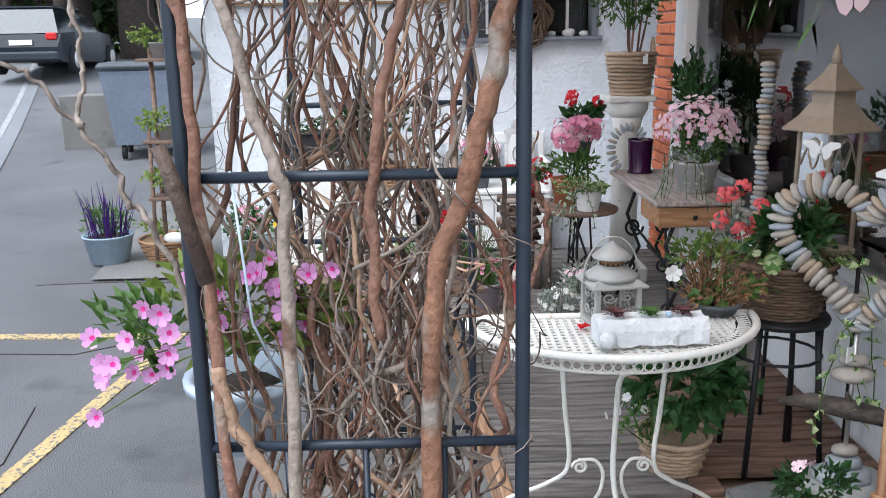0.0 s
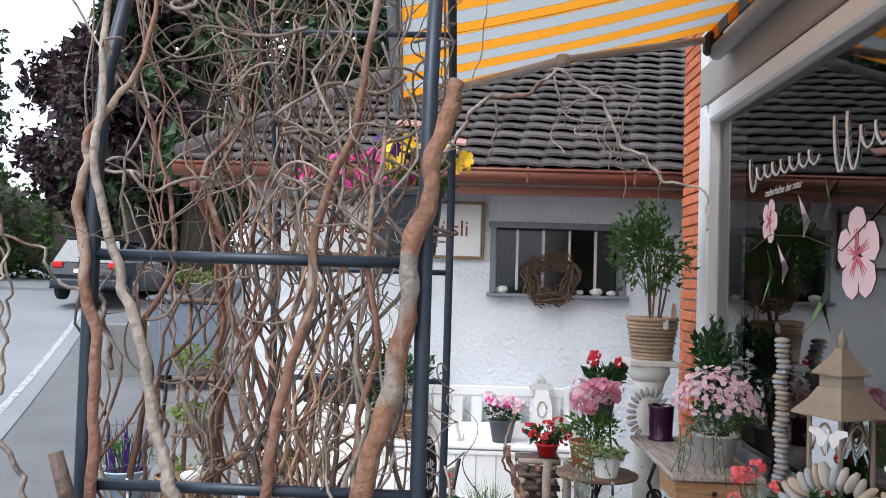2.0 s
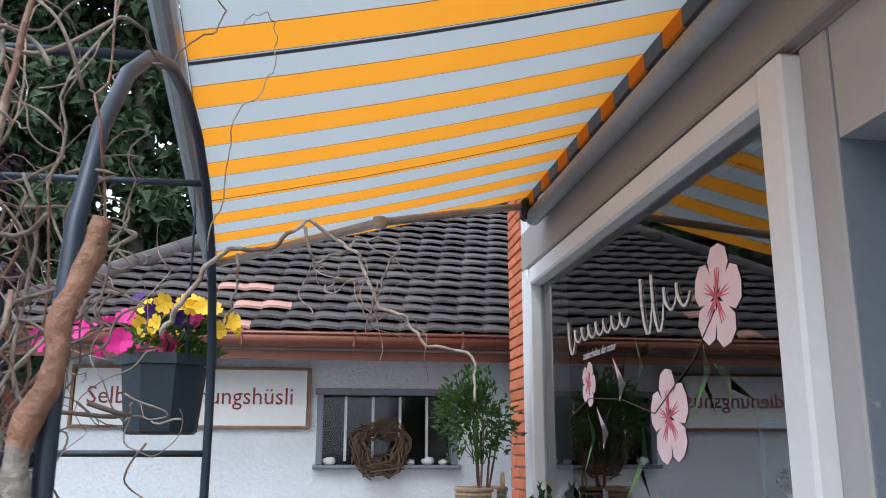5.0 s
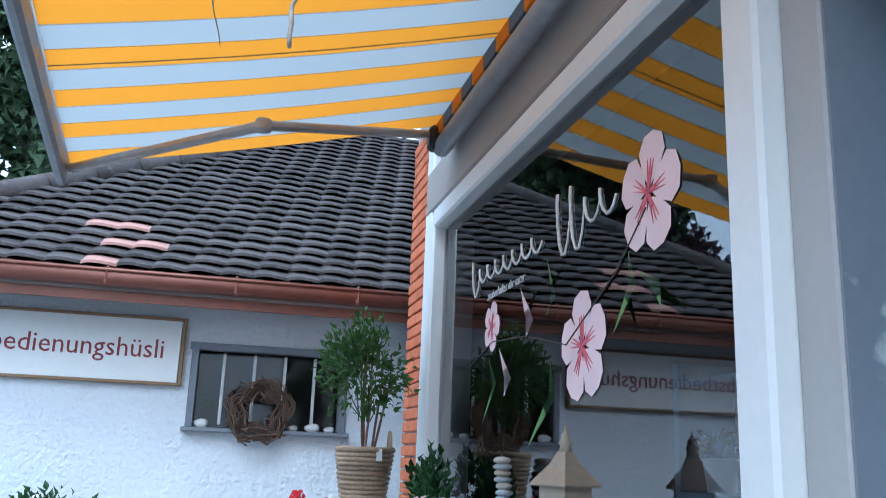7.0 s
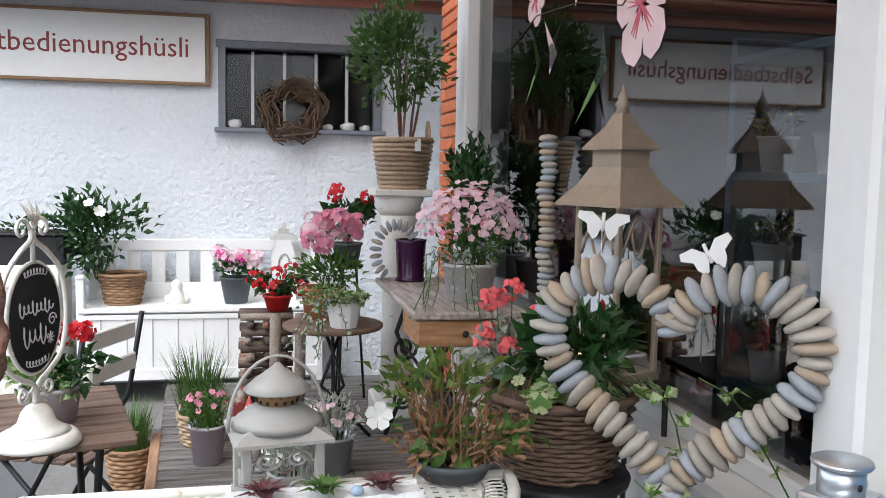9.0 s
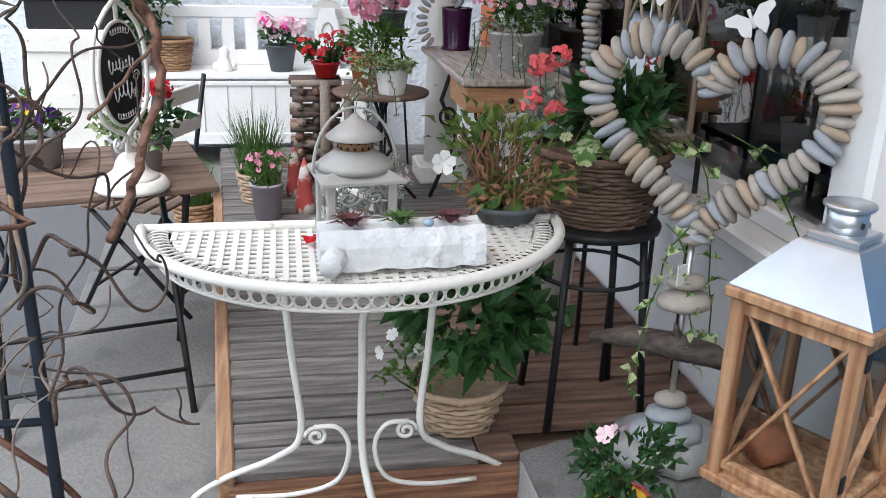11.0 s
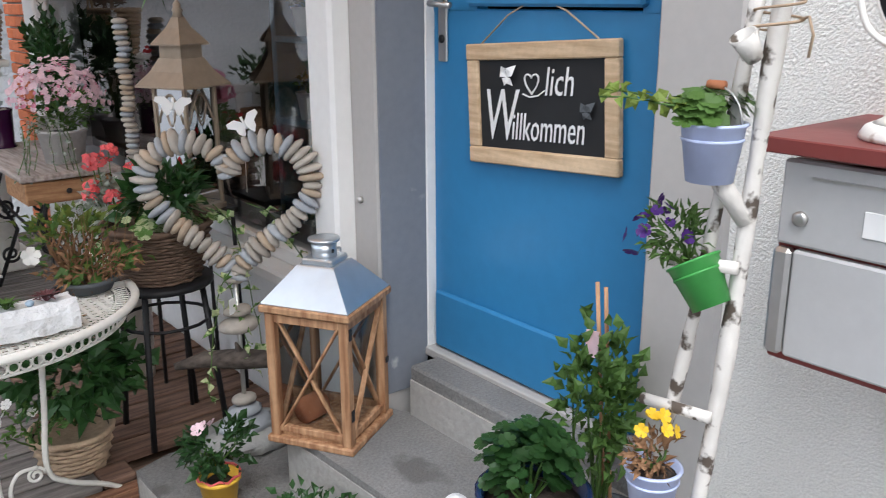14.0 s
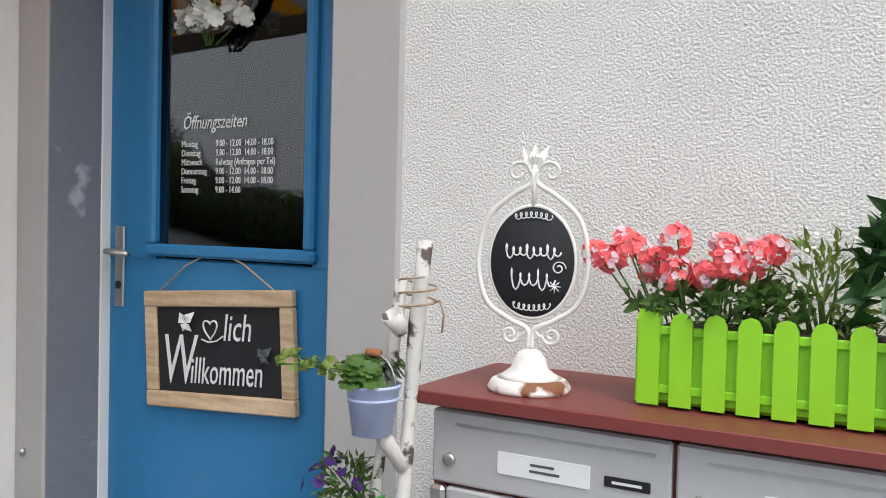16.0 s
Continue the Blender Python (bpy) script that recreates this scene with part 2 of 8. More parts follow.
PLANTER = material("anthracite planter", (0.022, 0.03, 0.04), 0.45)
ORANGE = material("orange awning cloth", (0.83, 0.33, 0.02), 0.9, 0, 200, 0.03, 0.1, 3, thin=0.45)
GREY_CLOTH = material("grey awning cloth", (0.45, 0.48, 0.49), 0.9, 0, 200, 0.03, 0.1, 3, thin=0.42)
ARM = material("beige aluminium arm", (0.42, 0.39, 0.36), 0.45, 0.4)
POT_BIN = material("blue-grey bin plastic", (0.16, 0.19, 0.24), 0.5)
BAR = material("grey awning bar", (0.30, 0.32, 0.34), 0.45, 0.4)
LEAF = material("leaf green", (0.075, 0.15, 0.03), 0.55, 0, 30, 0.25, 0, 9, 0.15, thin=0.25)
LEAF_DARK = material("dark leaf", (0.03, 0.085, 0.022), 0.4, 0, 30, 0.25, 0, 9, 0.15, thin=0.2)
LEAF_YELLOW = material("yellow green leaf", (0.16, 0.22, 0.04), 0.55, 0, 30, 0.25, 0, 9, 0.15, thin=0.3)
LEAF_SILVER = material("silver leaf", (0.36, 0.40, 0.34), 0.7, 0, 30, 0.15, 0, 9, 0.15, thin=0.2)
LEAF_VARI = material("white-edged leaf", (0.40, 0.46, 0.25), 0.55, 0, 25, 0.3, 0, 40, 0.15, second=(0.08, 0.18, 0.03), mask=0.45, mask_scale=40, thin=0.2)
LEAF_BROWN = material("withered leaf", (0.22, 0.12, 0.06), 0.8, 0, 30, 0.3, 0, 9)
LEAF_TREE = material("conifer green", (0.042, 0.070, 0.030), 0.7, 0, 6, 0.3, 0, 1, thin=0.15)
LEAF_COPPER = material("copper beech leaf", (0.035, 0.018, 0.022), 0.6, 0, 6, 0.3, 0, 1, thin=0.15)
LEAF_HEDGE = material("hedge green", (0.065, 0.13, 0.025), 0.6, 0, 6, 0.35, 0, 1, thin=0.2)
SUCC = material("dark red succulent", (0.11, 0.035, 0.04), 0.5)
PINK = material("pink petal", (0.80, 0.32, 0.45), 0.6, 0, 60, 0.12, 0, 20, 0.15, thin=0.25)
PINK_PALE = material("pale pink petal", (0.86, 0.64, 0.70), 0.6, 0, 60, 0.12, 0, 20, 0.15, thin=0.25)
LILAC = material("lilac pink petal", (0.72, 0.36, 0.66), 0.6, 0, 60, 0.15, 0, 20, 0.15, thin=0.25)
CORAL = material("coral petal", (0.85, 0.16, 0.17), 0.6, 0, 60, 0.15, 0, 20, 0.15, thin=0.2)
RED = material("red petal", (0.55, 0.008, 0.015), 0.6, 0, 60, 0.15, 0, 20, 0.1, thin=0.2)
MAGENTA = material("magenta petal", (0.72, 0.04, 0.30), 0.6, 0, 60, 0.15, 0, 20, 0.1, thin=0.2)
VIOLET = material("violet petal", (0.055, 0.012, 0.15), 0.6, 0, 60, 0.15, 0, 20, 0.1, thin=0.2)
YELLOW = material("yellow petal", (0.85, 0.55, 0.03), 0.6, 0, 60, 0.12, 0, 20, 0.1, thin=0.2)
PETAL_WHITE = material("white petal", (0.84, 0.84, 0.80), 0.6, 0, 60, 0.06, 0, 20, 0.1, thin=0.2)
DECAL_PINK = material("pink window decal", (0.86, 0.66, 0.68), 0.6, 0, 8, 0.06, 0, 3)
DECAL_DEEP = material("deep pink decal", (0.70, 0.16, 0.22), 0.6)
DECAL_GREEN = material("green window decal", (0.13, 0.25, 0.075), 0.6, 0, 30, 0.2, 0)
CAR_PAINT = material("blue-black car paint", (0.02, 0.025, 0.034), 0.2, 0.3, 5, 0.02, 0)
CAR_GLASS = material("dark car glass", (0.01, 0.012, 0.015), 0.08)
TAIL = material("red tail light", (0.5, 0.02, 0.02), 0.3)
RUBBER = material("black rubber", (0.015, 0.015, 0.015), 0.8)
FARWALL = material("far house wall", (0.45, 0.42, 0.38), 0.9)
FARROOF = material("far red roof", (0.23, 0.115, 0.085), 0.9, 0, 12, 0.2, 0.3, 2)
# near-black base colour that carries the darkness of the rooms behind glass
ROOM_SHADE = material("near-black room shade", (0.03, 0.029, 0.028), 0.9)
GNOME = material("painted gnome plaster", (0.45, 0.08, 0.07), 0.6, 0, 20, 0.1, 0, 9, second=(0.7, 0.66, 0.6), mask=0.4, mask_scale=11)
GLASS = glass_material("shop window pane", 2.55, (0.84, 0.87, 0.88))
GLASS_DOOR = glass_material("door pane", 1.85, (0.8, 0.83, 0.84))
GLASS_SMALL = glass_material("small window pane", 1.5, (0.86, 0.89, 0.90))
GLASS_THIN = glass_material("lantern pane", 1.45, (0.82, 0.84, 0.84))
RANDOM = random.Random(7)


# ---- mesh building ----
class Geo:
    """Collects vertices and faces of one mesh."""

    def __init__(self):
        self.v, self.f, self.s = [], [], []

    def add(self, verts, faces, smooth=False):
        k = len(self.v)
        self.v += [tuple(p) for p in verts]
        self.f += [[i + k for i in q] for q in faces]
        self.s += [smooth] * len(faces)
        return self

    def box(self, c, s, rz=0.0, bevel=0.0, m=None):
        x, y, z = (a / 2 for a in s)
        b = min(bevel, x * 0.9, y * 0.9, z * 0.9)
        t = m or (Matrix.Translation(c) @ Matrix.Rotation(radians(rz), 4, "Z"))
        if b:
            pts, idx = [], {}
            for sx in (-1, 1):
                for sy in (-1, 1):
                    for sz in (-1, 1):
                        for a in range(3):
                            q = [sx * x, sy * y, sz * z]
                            for e in range(3):
                                if e != a:
                                    q[e] -= b * (1 if q[e] > 0 else -1)
                            idx[sx, sy, sz, a] = len(pts)
                            pts.append(t @ Vector(q))
            fs = []
            for a in range(3):
                o, p = [e for e in range(3) if e != a]
                for sg in (-1, 1):
                    ring = []
                    for u, w in ((-1, -1), (1, -1), (1, 1), (-1, 1)):
                        k = [0, 0, 0]
                        k[a], k[o], k[p] = sg, u, w
                        ring.append(idx[(*k, a)])
                    fs.append(ring)
                for u in (-1, 1):
                    for w in (-1, 1):
                        lo, hi = [0, 0, 0], [0, 0, 0]
                        lo[a], hi[a] = -1, 1
                        lo[o] = hi[o] = u
                        lo[p] = hi[p] = w
                        fs.append([idx[(*lo, o)], idx[(*hi, o)], idx[(*hi, p)], idx[(*lo, p)]])
            for sx in (-1, 1):
                for sy in (-1, 1):
                    for sz in (-1, 1):
                        fs.append([idx[sx, sy, sz, a] for a in range(3)])
            return self.add(pts, fs)
        pts = [t @ Vector((sx * x, sy * y, sz * z)) for sx in (-1, 1) for sy in (-1, 1) for sz in (-1, 1)]
        return self.add(pts, [[0, 1, 3, 2], [4, 6, 7, 5], [0, 4, 5, 1], [2, 3, 7, 6], [0, 2, 6, 4], [1, 5, 7, 3]])

    def tube(self, pts, r, n=8, closed=False, cap=True, flat=1.0):
        pts = [Vector(p) for p in pts]
        rs = r if isinstance(r, (list, tuple)) else [r] * len(pts)
        m, out = len(pts), []
        up = None
        for i, p in enumerate(pts):
            a = pts[(i - 1) % m] if closed or i else p
            b = pts[(i + 1) % m] if closed or i < m - 1 else p
            d = (b - a).normalized() if (b - a).length > 1e-9 else Vector((0, 0, 1))
            if up is None:
                up = d.orthogonal().normalized()
            up = (up - d * up.dot(d))
            up = up.normalized() if up.length > 1e-6 else d.orthogonal().normalized()
            side = d.cross(up)
            for k in range(n):
                t = 2 * math.pi * k / n
                out.append(p + (up * math.cos(t) + side * math.sin(t) * flat) * rs[i])
        fs = []
        for i in range(m if closed else m - 1):
            j = (i + 1) % m
            for k in range(n):
                fs.append([i * n + k, i * n + (k + 1) % n, j * n + (k + 1) % n, j * n + k])
        if cap and not closed:
            fs += [list(range(n))[::-1], [(m - 1) * n + k for k in range(n)]]
        return self.add(out, fs, True)

    def lathe(self, profile, n=20, c=(0, 0, 0), m=None, smooth=True, turn=0.0):
        """profile: (radius, height) from bottom to top."""
        t = m or Matrix.Translation(c)
        out = [t @ Vector((r * math.cos(2 * math.pi * k / n + turn), r * math.sin(2 * math.pi * k / n + turn), z))
               for r, z in profile for k in range(n)]
        fs = [[i * n + k, i * n + (k + 1) % n, (i + 1) * n + (k + 1) % n, (i + 1) * n + k]
              for i in range(len(profile) - 1) for k in range(n)]
        fs.append(list(range(n))[::-1])
        fs.append([(len(profile) - 1) * n + k for k in range(n)])
        return self.add(out, fs, smooth)

    def ball(self, c, s, n=10, m=None, rough=0.0):
        t = (m or Matrix.Translation(c)) @ Matrix.Diagonal((*s, 1))
        prof = [(math.sin(math.pi * i / (n // 2)), -math.cos(math.pi * i / (n // 2))) for i in range(n // 2 + 1)]
        prof[0], prof[-1] = (0.02, -1), (0.02, 1)
        out = []
        for r, z in prof:
            for k in range(n):
                q = Vector((r * math.cos(2 * math.pi * k / n), r * math.sin(2 * math.pi * k / n), z))
                out.append(t @ (q * (1 + rough * noise.noise(q * 1.7 + Vector(c)))))
        fs = [[i * n + k, i * n + (k + 1) % n, (i + 1) * n + (k + 1) % n, (i + 1) * n + k]
              for i in range(len(prof) - 1) for k in range(n)]
        return self.add(out, fs, True)

    def leaf(self, p, d, length, width, normal=None, fold=0.25):
        """A pointed leaf that bends down, folded along its middle."""
        p, d = Vector(p), Vector(d).normalized()
        nn = Vector(normal) if normal else Vector((0, 0, 1))
        s = d.cross(nn)
        s = s.normalized() if s.length > 1e-4 else d.orthogonal().normalized()
        u = s.cross(d)
        mid, tip = p + d * length * 0.5 + u * length * 0.06, p + d * length - u * length * 0.16
        a, b = mid - d * length * 0.1 + s * width * 0.5 + u * width * fold, mid - d * length * 0.1 - s * width * 0.5 + u * width * fold
        return self.add([p, a, tip, b, mid], [[0, 4, 1], [1, 4, 2], [0, 3, 4], [4, 3, 2]])

    def flower(self, p, d, r, petals=5, cup=0.3):
        p, d = Vector(p), Vector(d).normalized()
        a = d.orthogonal().normalized()
        b = d.cross(a)
        out, fs = [p], []
        for k in range(petals):
            t = 2 * math.pi * k / petals
            w = math.pi / petals
            for ang, rad in ((t - w * 0.96, 0.78), (t - w * 0.5, 1.0), (t + w * 0.5, 1.0), (t + w * 0.96, 0.78)):
                out.append(p + (a * math.cos(ang) + b * math.sin(ang)) * r * rad + d * r * cup * rad)
            i = 1 + k * 4
            fs += [[0, i, i + 1], [0, i + 1, i + 2], [0, i + 2, i + 3]]
        return self.add(out, fs)

    def prism(self, poly, z0, z1, m=None):
        t = m or Matrix.Identity(4)
        n = len(poly)
        pts = [t @ Vector((x, y, z)) for z in (z0, z1) for x, y in poly]
        return self.add(pts, [list(range(n))[::-1], [n + k for k in range(n)]] + [[k, (k + 1) % n, n + (k + 1) % n, n + k] for k in range(n)])

    def data(self, name, mat):
        me = bpy.data.meshes.new(name)
        me.from_pydata(self.v, [], self.f)
        me.polygons.foreach_set("use_smooth", self.s)
        me.materials.append(mat)
        bm = bmesh.new()
        bm.from_mesh(me)
        if len(bm.faces) < 20000 and not name.endswith("_sheet"):
            bmesh.ops.recalc_face_normals(bm, faces=bm.faces)
        bm.to_mesh(me)
        bm.free()
        return me


def part(name, geo, mat, parent=None, label=""):
    ob = new(name, geo if isinstance(geo, bpy.types.Mesh) else geo.data(name, mat))
    ob.parent = parent
    if label:
        tagged(ob, label)
    return ob


def thing(name, at, label, category, group="", rz=0.0):
    ob = new(name)
    ob.matrix_basis = pose(*at, 0, 0, rz)
    ob.empty_display_size = 0.1
    return tagged(ob, label, category, group)


def structure(name, geo, mat, label, category):
    return tagged(part(name, geo, mat), label, category, kind="structure")


def rand(a, b):
    return RANDOM.uniform(a, b)


def unit(up=0.0):
    while True:
        v = Vector((rand(-1, 1), rand(-1, 1), rand(-1, 1)))
        if 0.05 < v.length < 1:
            v.normalize()
            v.z += up
            return v.normalized()


def writing(name, text, size, mat, parent, m, depth=0.0015, align="LEFT", shear=0.0, width=1.0):
    """Raised lettering as a mesh; m places its baseline's start, x along the line, z out of the board."""
    cu = bpy.data.curves.new(name, "FONT")
    cu.body, cu.size, cu.extrude, cu.align_x, cu.shear, cu.resolution_u = text, size, depth, align, shear, 2
    tmp = new(name, cu)
    me = bpy.data.meshes.new_from_object(tmp.evaluated_get(bpy.context.evaluated_depsgraph_get()))
    bpy.data.objects.remove(tmp)
    me.transform(m @ Matrix.Diagonal((width, 1, 1, 1)))
    me.materials.clear()
    me.materials.append(mat)
    return part(name, me, mat, parent)


# ---- setting: ground, road ----
def ground_z(x, y):
    """The forecourt is level; the road climbs gently beyond the annex."""
    if y < 0.5:
        return 0.0
    k = min(y - 0.5, 16.0)
    return 0.0033 * k * k + 0.028 * k + max(0.0, y - 16.5) * 0.03


def sheet(xs, ys, off=0.0, shape=None):
    g = Geo()
    g.add([((*shape(x, y), ground_z(*shape(x, y)) + off) if shape else (x, y, ground_z(x, y) + off)) for y in ys for x in xs],
          [[j * len(xs) + i, j * len(xs) + i + 1, (j + 1) * len(xs) + i + 1, (j + 1) * len(xs) + i]
           for j in range(len(ys) - 1) for i in range(len(xs) - 1)])
    return g


GRID_Y = [-400, -60, -20, -8, -4, 0.5] + [0.5 + k for k in range(1, 18)] + [22, 30, 45, 70, 120, 400]
structure("ground", sheet([-400, -100, -40, -15, -8, -4, -2, 0, 4, 12, 50, 400], GRID_Y), ASPHALT, "worn grey asphalt forecourt with cracks", "ground")


def along(u, v):
    """Road frame: u across to the kerb side, v along."""
    return (-6.6 + 0.94 * u - 0.34 * v, 2.5 + 0.34 * u + 0.94 * v)


structure("road", sheet([-8.2, -6, -4, -2, 0], [-60, -20, -6] + [k for k in range(-4, 20)] + [26, 40, 70, 150], 0.012, along), ROAD, "grey two-lane asphalt road", "road")
structure("road_edge_line", sheet([-0.33, -0.23], [-60, -20, -6] + [k for k in range(-4, 20)] + [26, 40, 70, 150], 0.018, along), WHITE_LINE, "white painted road edge line", "road marking")
for k in range(14):
    structure("road_centre_line", sheet([-4.2, -4.06], [-14 + 6 * k, -12.5 + 6 * k, -11 + 6 * k], 0.018, along), WHITE_LINE, "white dashed centre line", "road marking")
structure("pavement", sheet([-3.75, -3.2, -2.4, -1.6], [-0.65, -0.1, 0.5, 1.5, 2.5], 0.02, lambda x, y: (x - 0.12 * y - 0.55, y)), CONCRETE, "pale concrete apron beside the annex", "pavement")
g = Geo().box((-4.4, -1.9, 0.004), (2.0, 0.085, 0.008), -3)
structure("parking_line", g, YELLOW_LINE, "worn yellow parking bay line", "road marking")
g = Geo().box((-3.32, -2.95, 0.004), (0.085, 2.1, 0.008), -7)
structure("parking_line", g, YELLOW_LINE, "worn yellow parking bay line", "road marking")
for x, y, w, d in ((-1.72, -4.1, 0.7, 1.1), (-1.72, -2.95, 0.7, 1.15), (-1.75, -5.3, 0.75, 1.25), (-0.98, -5.0, 0.72, 1.2), (-1.78, -1.75, 0.7, 1.15)):
    structure("paving_slab", Geo().box((x, y, 0.012), (w, d, 0.024), 4, 0.006), CONCRETE, "worn concrete paving slab", "paving slab")
structure("floor_annex", Geo().box((-1.2, -0.55, 0.015), (2.4, 1.1, 0.03)), CONCRETE, "grey concrete floor before the annex", "floor")
for pts in (((-4.6, -0.72), (-4.0, -0.68), (-3.4, -0.75), (-2.6, -0.7)), ((-4.9, -2.6), (-4.3, -2.2), (-3.7, -2.25), (-3.2, -1.9)), ((-3.9, -4.4), (-3.5, -3.6), (-3.6, -3.0))):
    structure("crack", Geo().tube([(x + rand(-.03, .03), y, 0.002) for x, y in pts], 0.004, 4), SOIL, "dark crack in the asphalt", "crack")

# ---- setting: shop wall (x = 0 faces the forecourt) ----
GL, GR, GB, GT = -1.70, -4.62, 0.88, 2.88
wall = structure("wall_shop", Geo().box((0.15, -3.03, 0.41), (0.3, 3.5, 0.82)), PLASTER, "white plastered wall under the shop window", "wall")
structure("wall_shop_upper", Geo().box((0.15, -5.6, 3.7), (0.3, 8.6, 1.4)), FASCIA, "beige grey wall above the shop window", "wall")
structure("wall_corner_pier", Geo().box((0.16, -1.06, 1.9), (0.28, 0.48, 3.8)), MORTAR, "mortar core of the brick corner pier", "wall")
structure("wall_stucco", Geo().box((0.13, -8.3, 1.9), (0.26, 4.48, 3.8)), STUCCO2, "cream roughcast wall beside the blue door", "wall")
structure("pilaster_left", Geo().box((0.09, -4.82, 1.5), (0.18, 0.13, 3.0), 0, 0.006), TRIM, "pale grey painted pilaster beside the door", "pilaster")
structure("pilaster_right", Geo().box((0.115, -5.965, 1.5), (0.25, 0.19, 3.0), 0, 0.008), TRIM, "pale grey painted pilaster beside the door", "pilaster")
# the reveal is coloured darker and bluer than the pilaster
structure("reveal_left", Geo().box((0.093, -4.888, 1.75), (0.17, 0.008, 2.5)), REVEAL, "blue-grey door reveal, darker than the pilaster", "reveal")
structure("door_lintel", Geo().box((0.15, -5.41, 2.84), (0.28, 1.1, 0.32)), TRIM, "grey lintel above the door", "lintel")
structure("wall_screw", Geo().lathe([(0.011, 0), (0.011, 0.012), (0.004, 0.014)], 8, m=pose(0.0, -4.80, 1.125, 0, -90, 0)), STEEL, "small rusty wall screw", "screw")
# inner walls, ceiling and partition: the unlit room's shade is in their colour
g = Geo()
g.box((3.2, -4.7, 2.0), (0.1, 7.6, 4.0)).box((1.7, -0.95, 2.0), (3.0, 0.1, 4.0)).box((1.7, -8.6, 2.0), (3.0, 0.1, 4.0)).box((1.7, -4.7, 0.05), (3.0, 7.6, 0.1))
structure("interior_wall", g, ROOM_SHADE, "inner shop walls with the room's shade put into their colour", "wall")
structure("ceiling", Geo().box((1.7, -4.7, 3.05), (3.0, 7.6, 0.1)), ROOM_SHADE, "shop ceiling coloured near-black for the room's shade", "ceiling")
structure("interior_partition", Geo().box((0.9, -4.83, 1.55), (1.3, 0.06, 2.9)), ROOM_SHADE, "partition behind the door coloured near-black for the room's shade", "wall")
structure("shop_roof", Geo().box((1.6, -5.6, 4.5), (4.2, 10.0, 0.16)), FARROOF, "dark flat roof edge of the shop", "roof")

# window
win = structure("window_shop", Geo().box((0.02, (GL + GR) / 2, GB - 0.03), (0.1, GL - GR, 0.06), 0, 0.008), WHITE, "large white framed shop window", "window")
fr = Geo().box((-0.01, GL + 0.06, (GB + GT) / 2), (0.1, 0.12, GT - GB + 0.12), 0, 0.012)
part("window_frame", fr, WHITE, win)
fr = Geo().box((-0.004, GL + 0.20, 1.9), (0.08, 0.15, 3.2), 0, 0.01)
part("outer_frame", fr, WHITE, win)
part("window_frame", Geo().box((-0.01, GR - 0.068, 1.89), (0.11, 0.136, 2.2), 0, 0.012), WHITE, win)
part("window_frame", Geo().box((-0.012, (GL + GR) / 2, GT + 0.055), (0.1, GL - GR, 0.11), 0, 0.012), WHITE, win)
part("window_sill", Geo().box((-0.03, (GL + GR) / 2, GB - 0.085), (0.16, GL - GR + 0.2, 0.05), 0, 0.01), WHITE, win)
pane = part("pane", Geo().add([(0.012, GL, GB), (0.012, GR, GB), (0.012, GR, GT), (0.012, GL, GT)], [[0, 1, 2, 3]]), GLASS, win, "clear shop window glass with decals")
pane.visible_shadow = False
structure("fascia", Geo().box((-0.02, -4.3, 3.14), (0.06, 5.7, 0.26), 0, 0.01), FASCIA, "beige fascia board above the window", "fascia")

# door
DL, DR, DZ = -4.888, -5.73, 0.625
PL, PR = -5.085, -5.655
door = structure("door_shop", Geo().box((0.235, (DL + DR) / 2, DZ + 0.53), (0.045, DL - DR - 0.01, 1.06), 0, 0.004), BLUE, "closed blue painted door with dark glass pane", "door")
part("stile", Geo().box((0.235, (DL + PL) / 2, DZ + 1.55), (0.045, DL - PL, 1.0), 0, 0.004), BLUE, door)
part("stile", Geo().box((0.235, (DR + PR) / 2, DZ + 1.55), (0.045, PR - DR, 1.0), 0, 0.004), BLUE, door)
part("top_rail", Geo().box((0.235, (DL + DR) / 2, DZ + 2.01), (0.045, DL - DR - 0.01, 0.1), 0, 0.004), BLUE, door)
mold = Geo()
for a, b in (((PL, 1.71), (PR, 1.71)), ((PL, 2.58), (PR, 2.58))):
    mold.box((0.205, (a[0] + b[0]) / 2, a[1]), (0.03, abs(a[0] - b[0]) + 0.04, 0.035), 0, 0.008)
for y in (PL, PR):
    mold.box((0.205, y, 2.145), (0.03, 0.035, 0.84), 0, 0.008)
part("pane_molding", mold, BLUE, door)
part("kick_board", Geo().box((0.205, (DL + DR) / 2, DZ + 0.10), (0.02, DL - DR - 0.04, 0.19), 0, 0.008), BLUE, door)
dp = part("pane", Geo().add([(0.222, PL, 1.70), (0.222, PR, 1.70), (0.222, PR, 2.59), (0.222, PL, 2.59)], [[0, 1, 2, 3]]), GLASS_DOOR, door, "dark reflecting door glass with opening hours")
dp.visible_shadow = False
plate = part("handle_plate", Geo().box((0.208, DL - 0.055, 1.655), (0.008, 0.04, 0.24), 0, 0.003), STEEL, door)
part("lever", Geo().tube([(0.208, DL - 0.055, 1.70), (0.155, DL - 0.055, 1.70), (0.15, DL - 0.065, 1.70), (0.15, DL - 0.155, 1.695)], 0.009, 8), STEEL, plate)
part("keyhole", Geo().lathe([(0.012, 0), (0.012, 0.004)], 10, m=pose(0.204, DL - 0.055, 1.60, 0, -90, 0)), BLACK, plate)
part("door_frame", Geo().box((0.204, DL + 0.017, 1.65), (0.05, 0.046, 2.1), 0, 0.004), WHITE, door)
part("threshold", Geo().box((0.2, (DL + DR) / 2, DZ - 0.015), (0.06, DL - DR + 0.06, 0.03), 0, 0.004), TRIM, door)
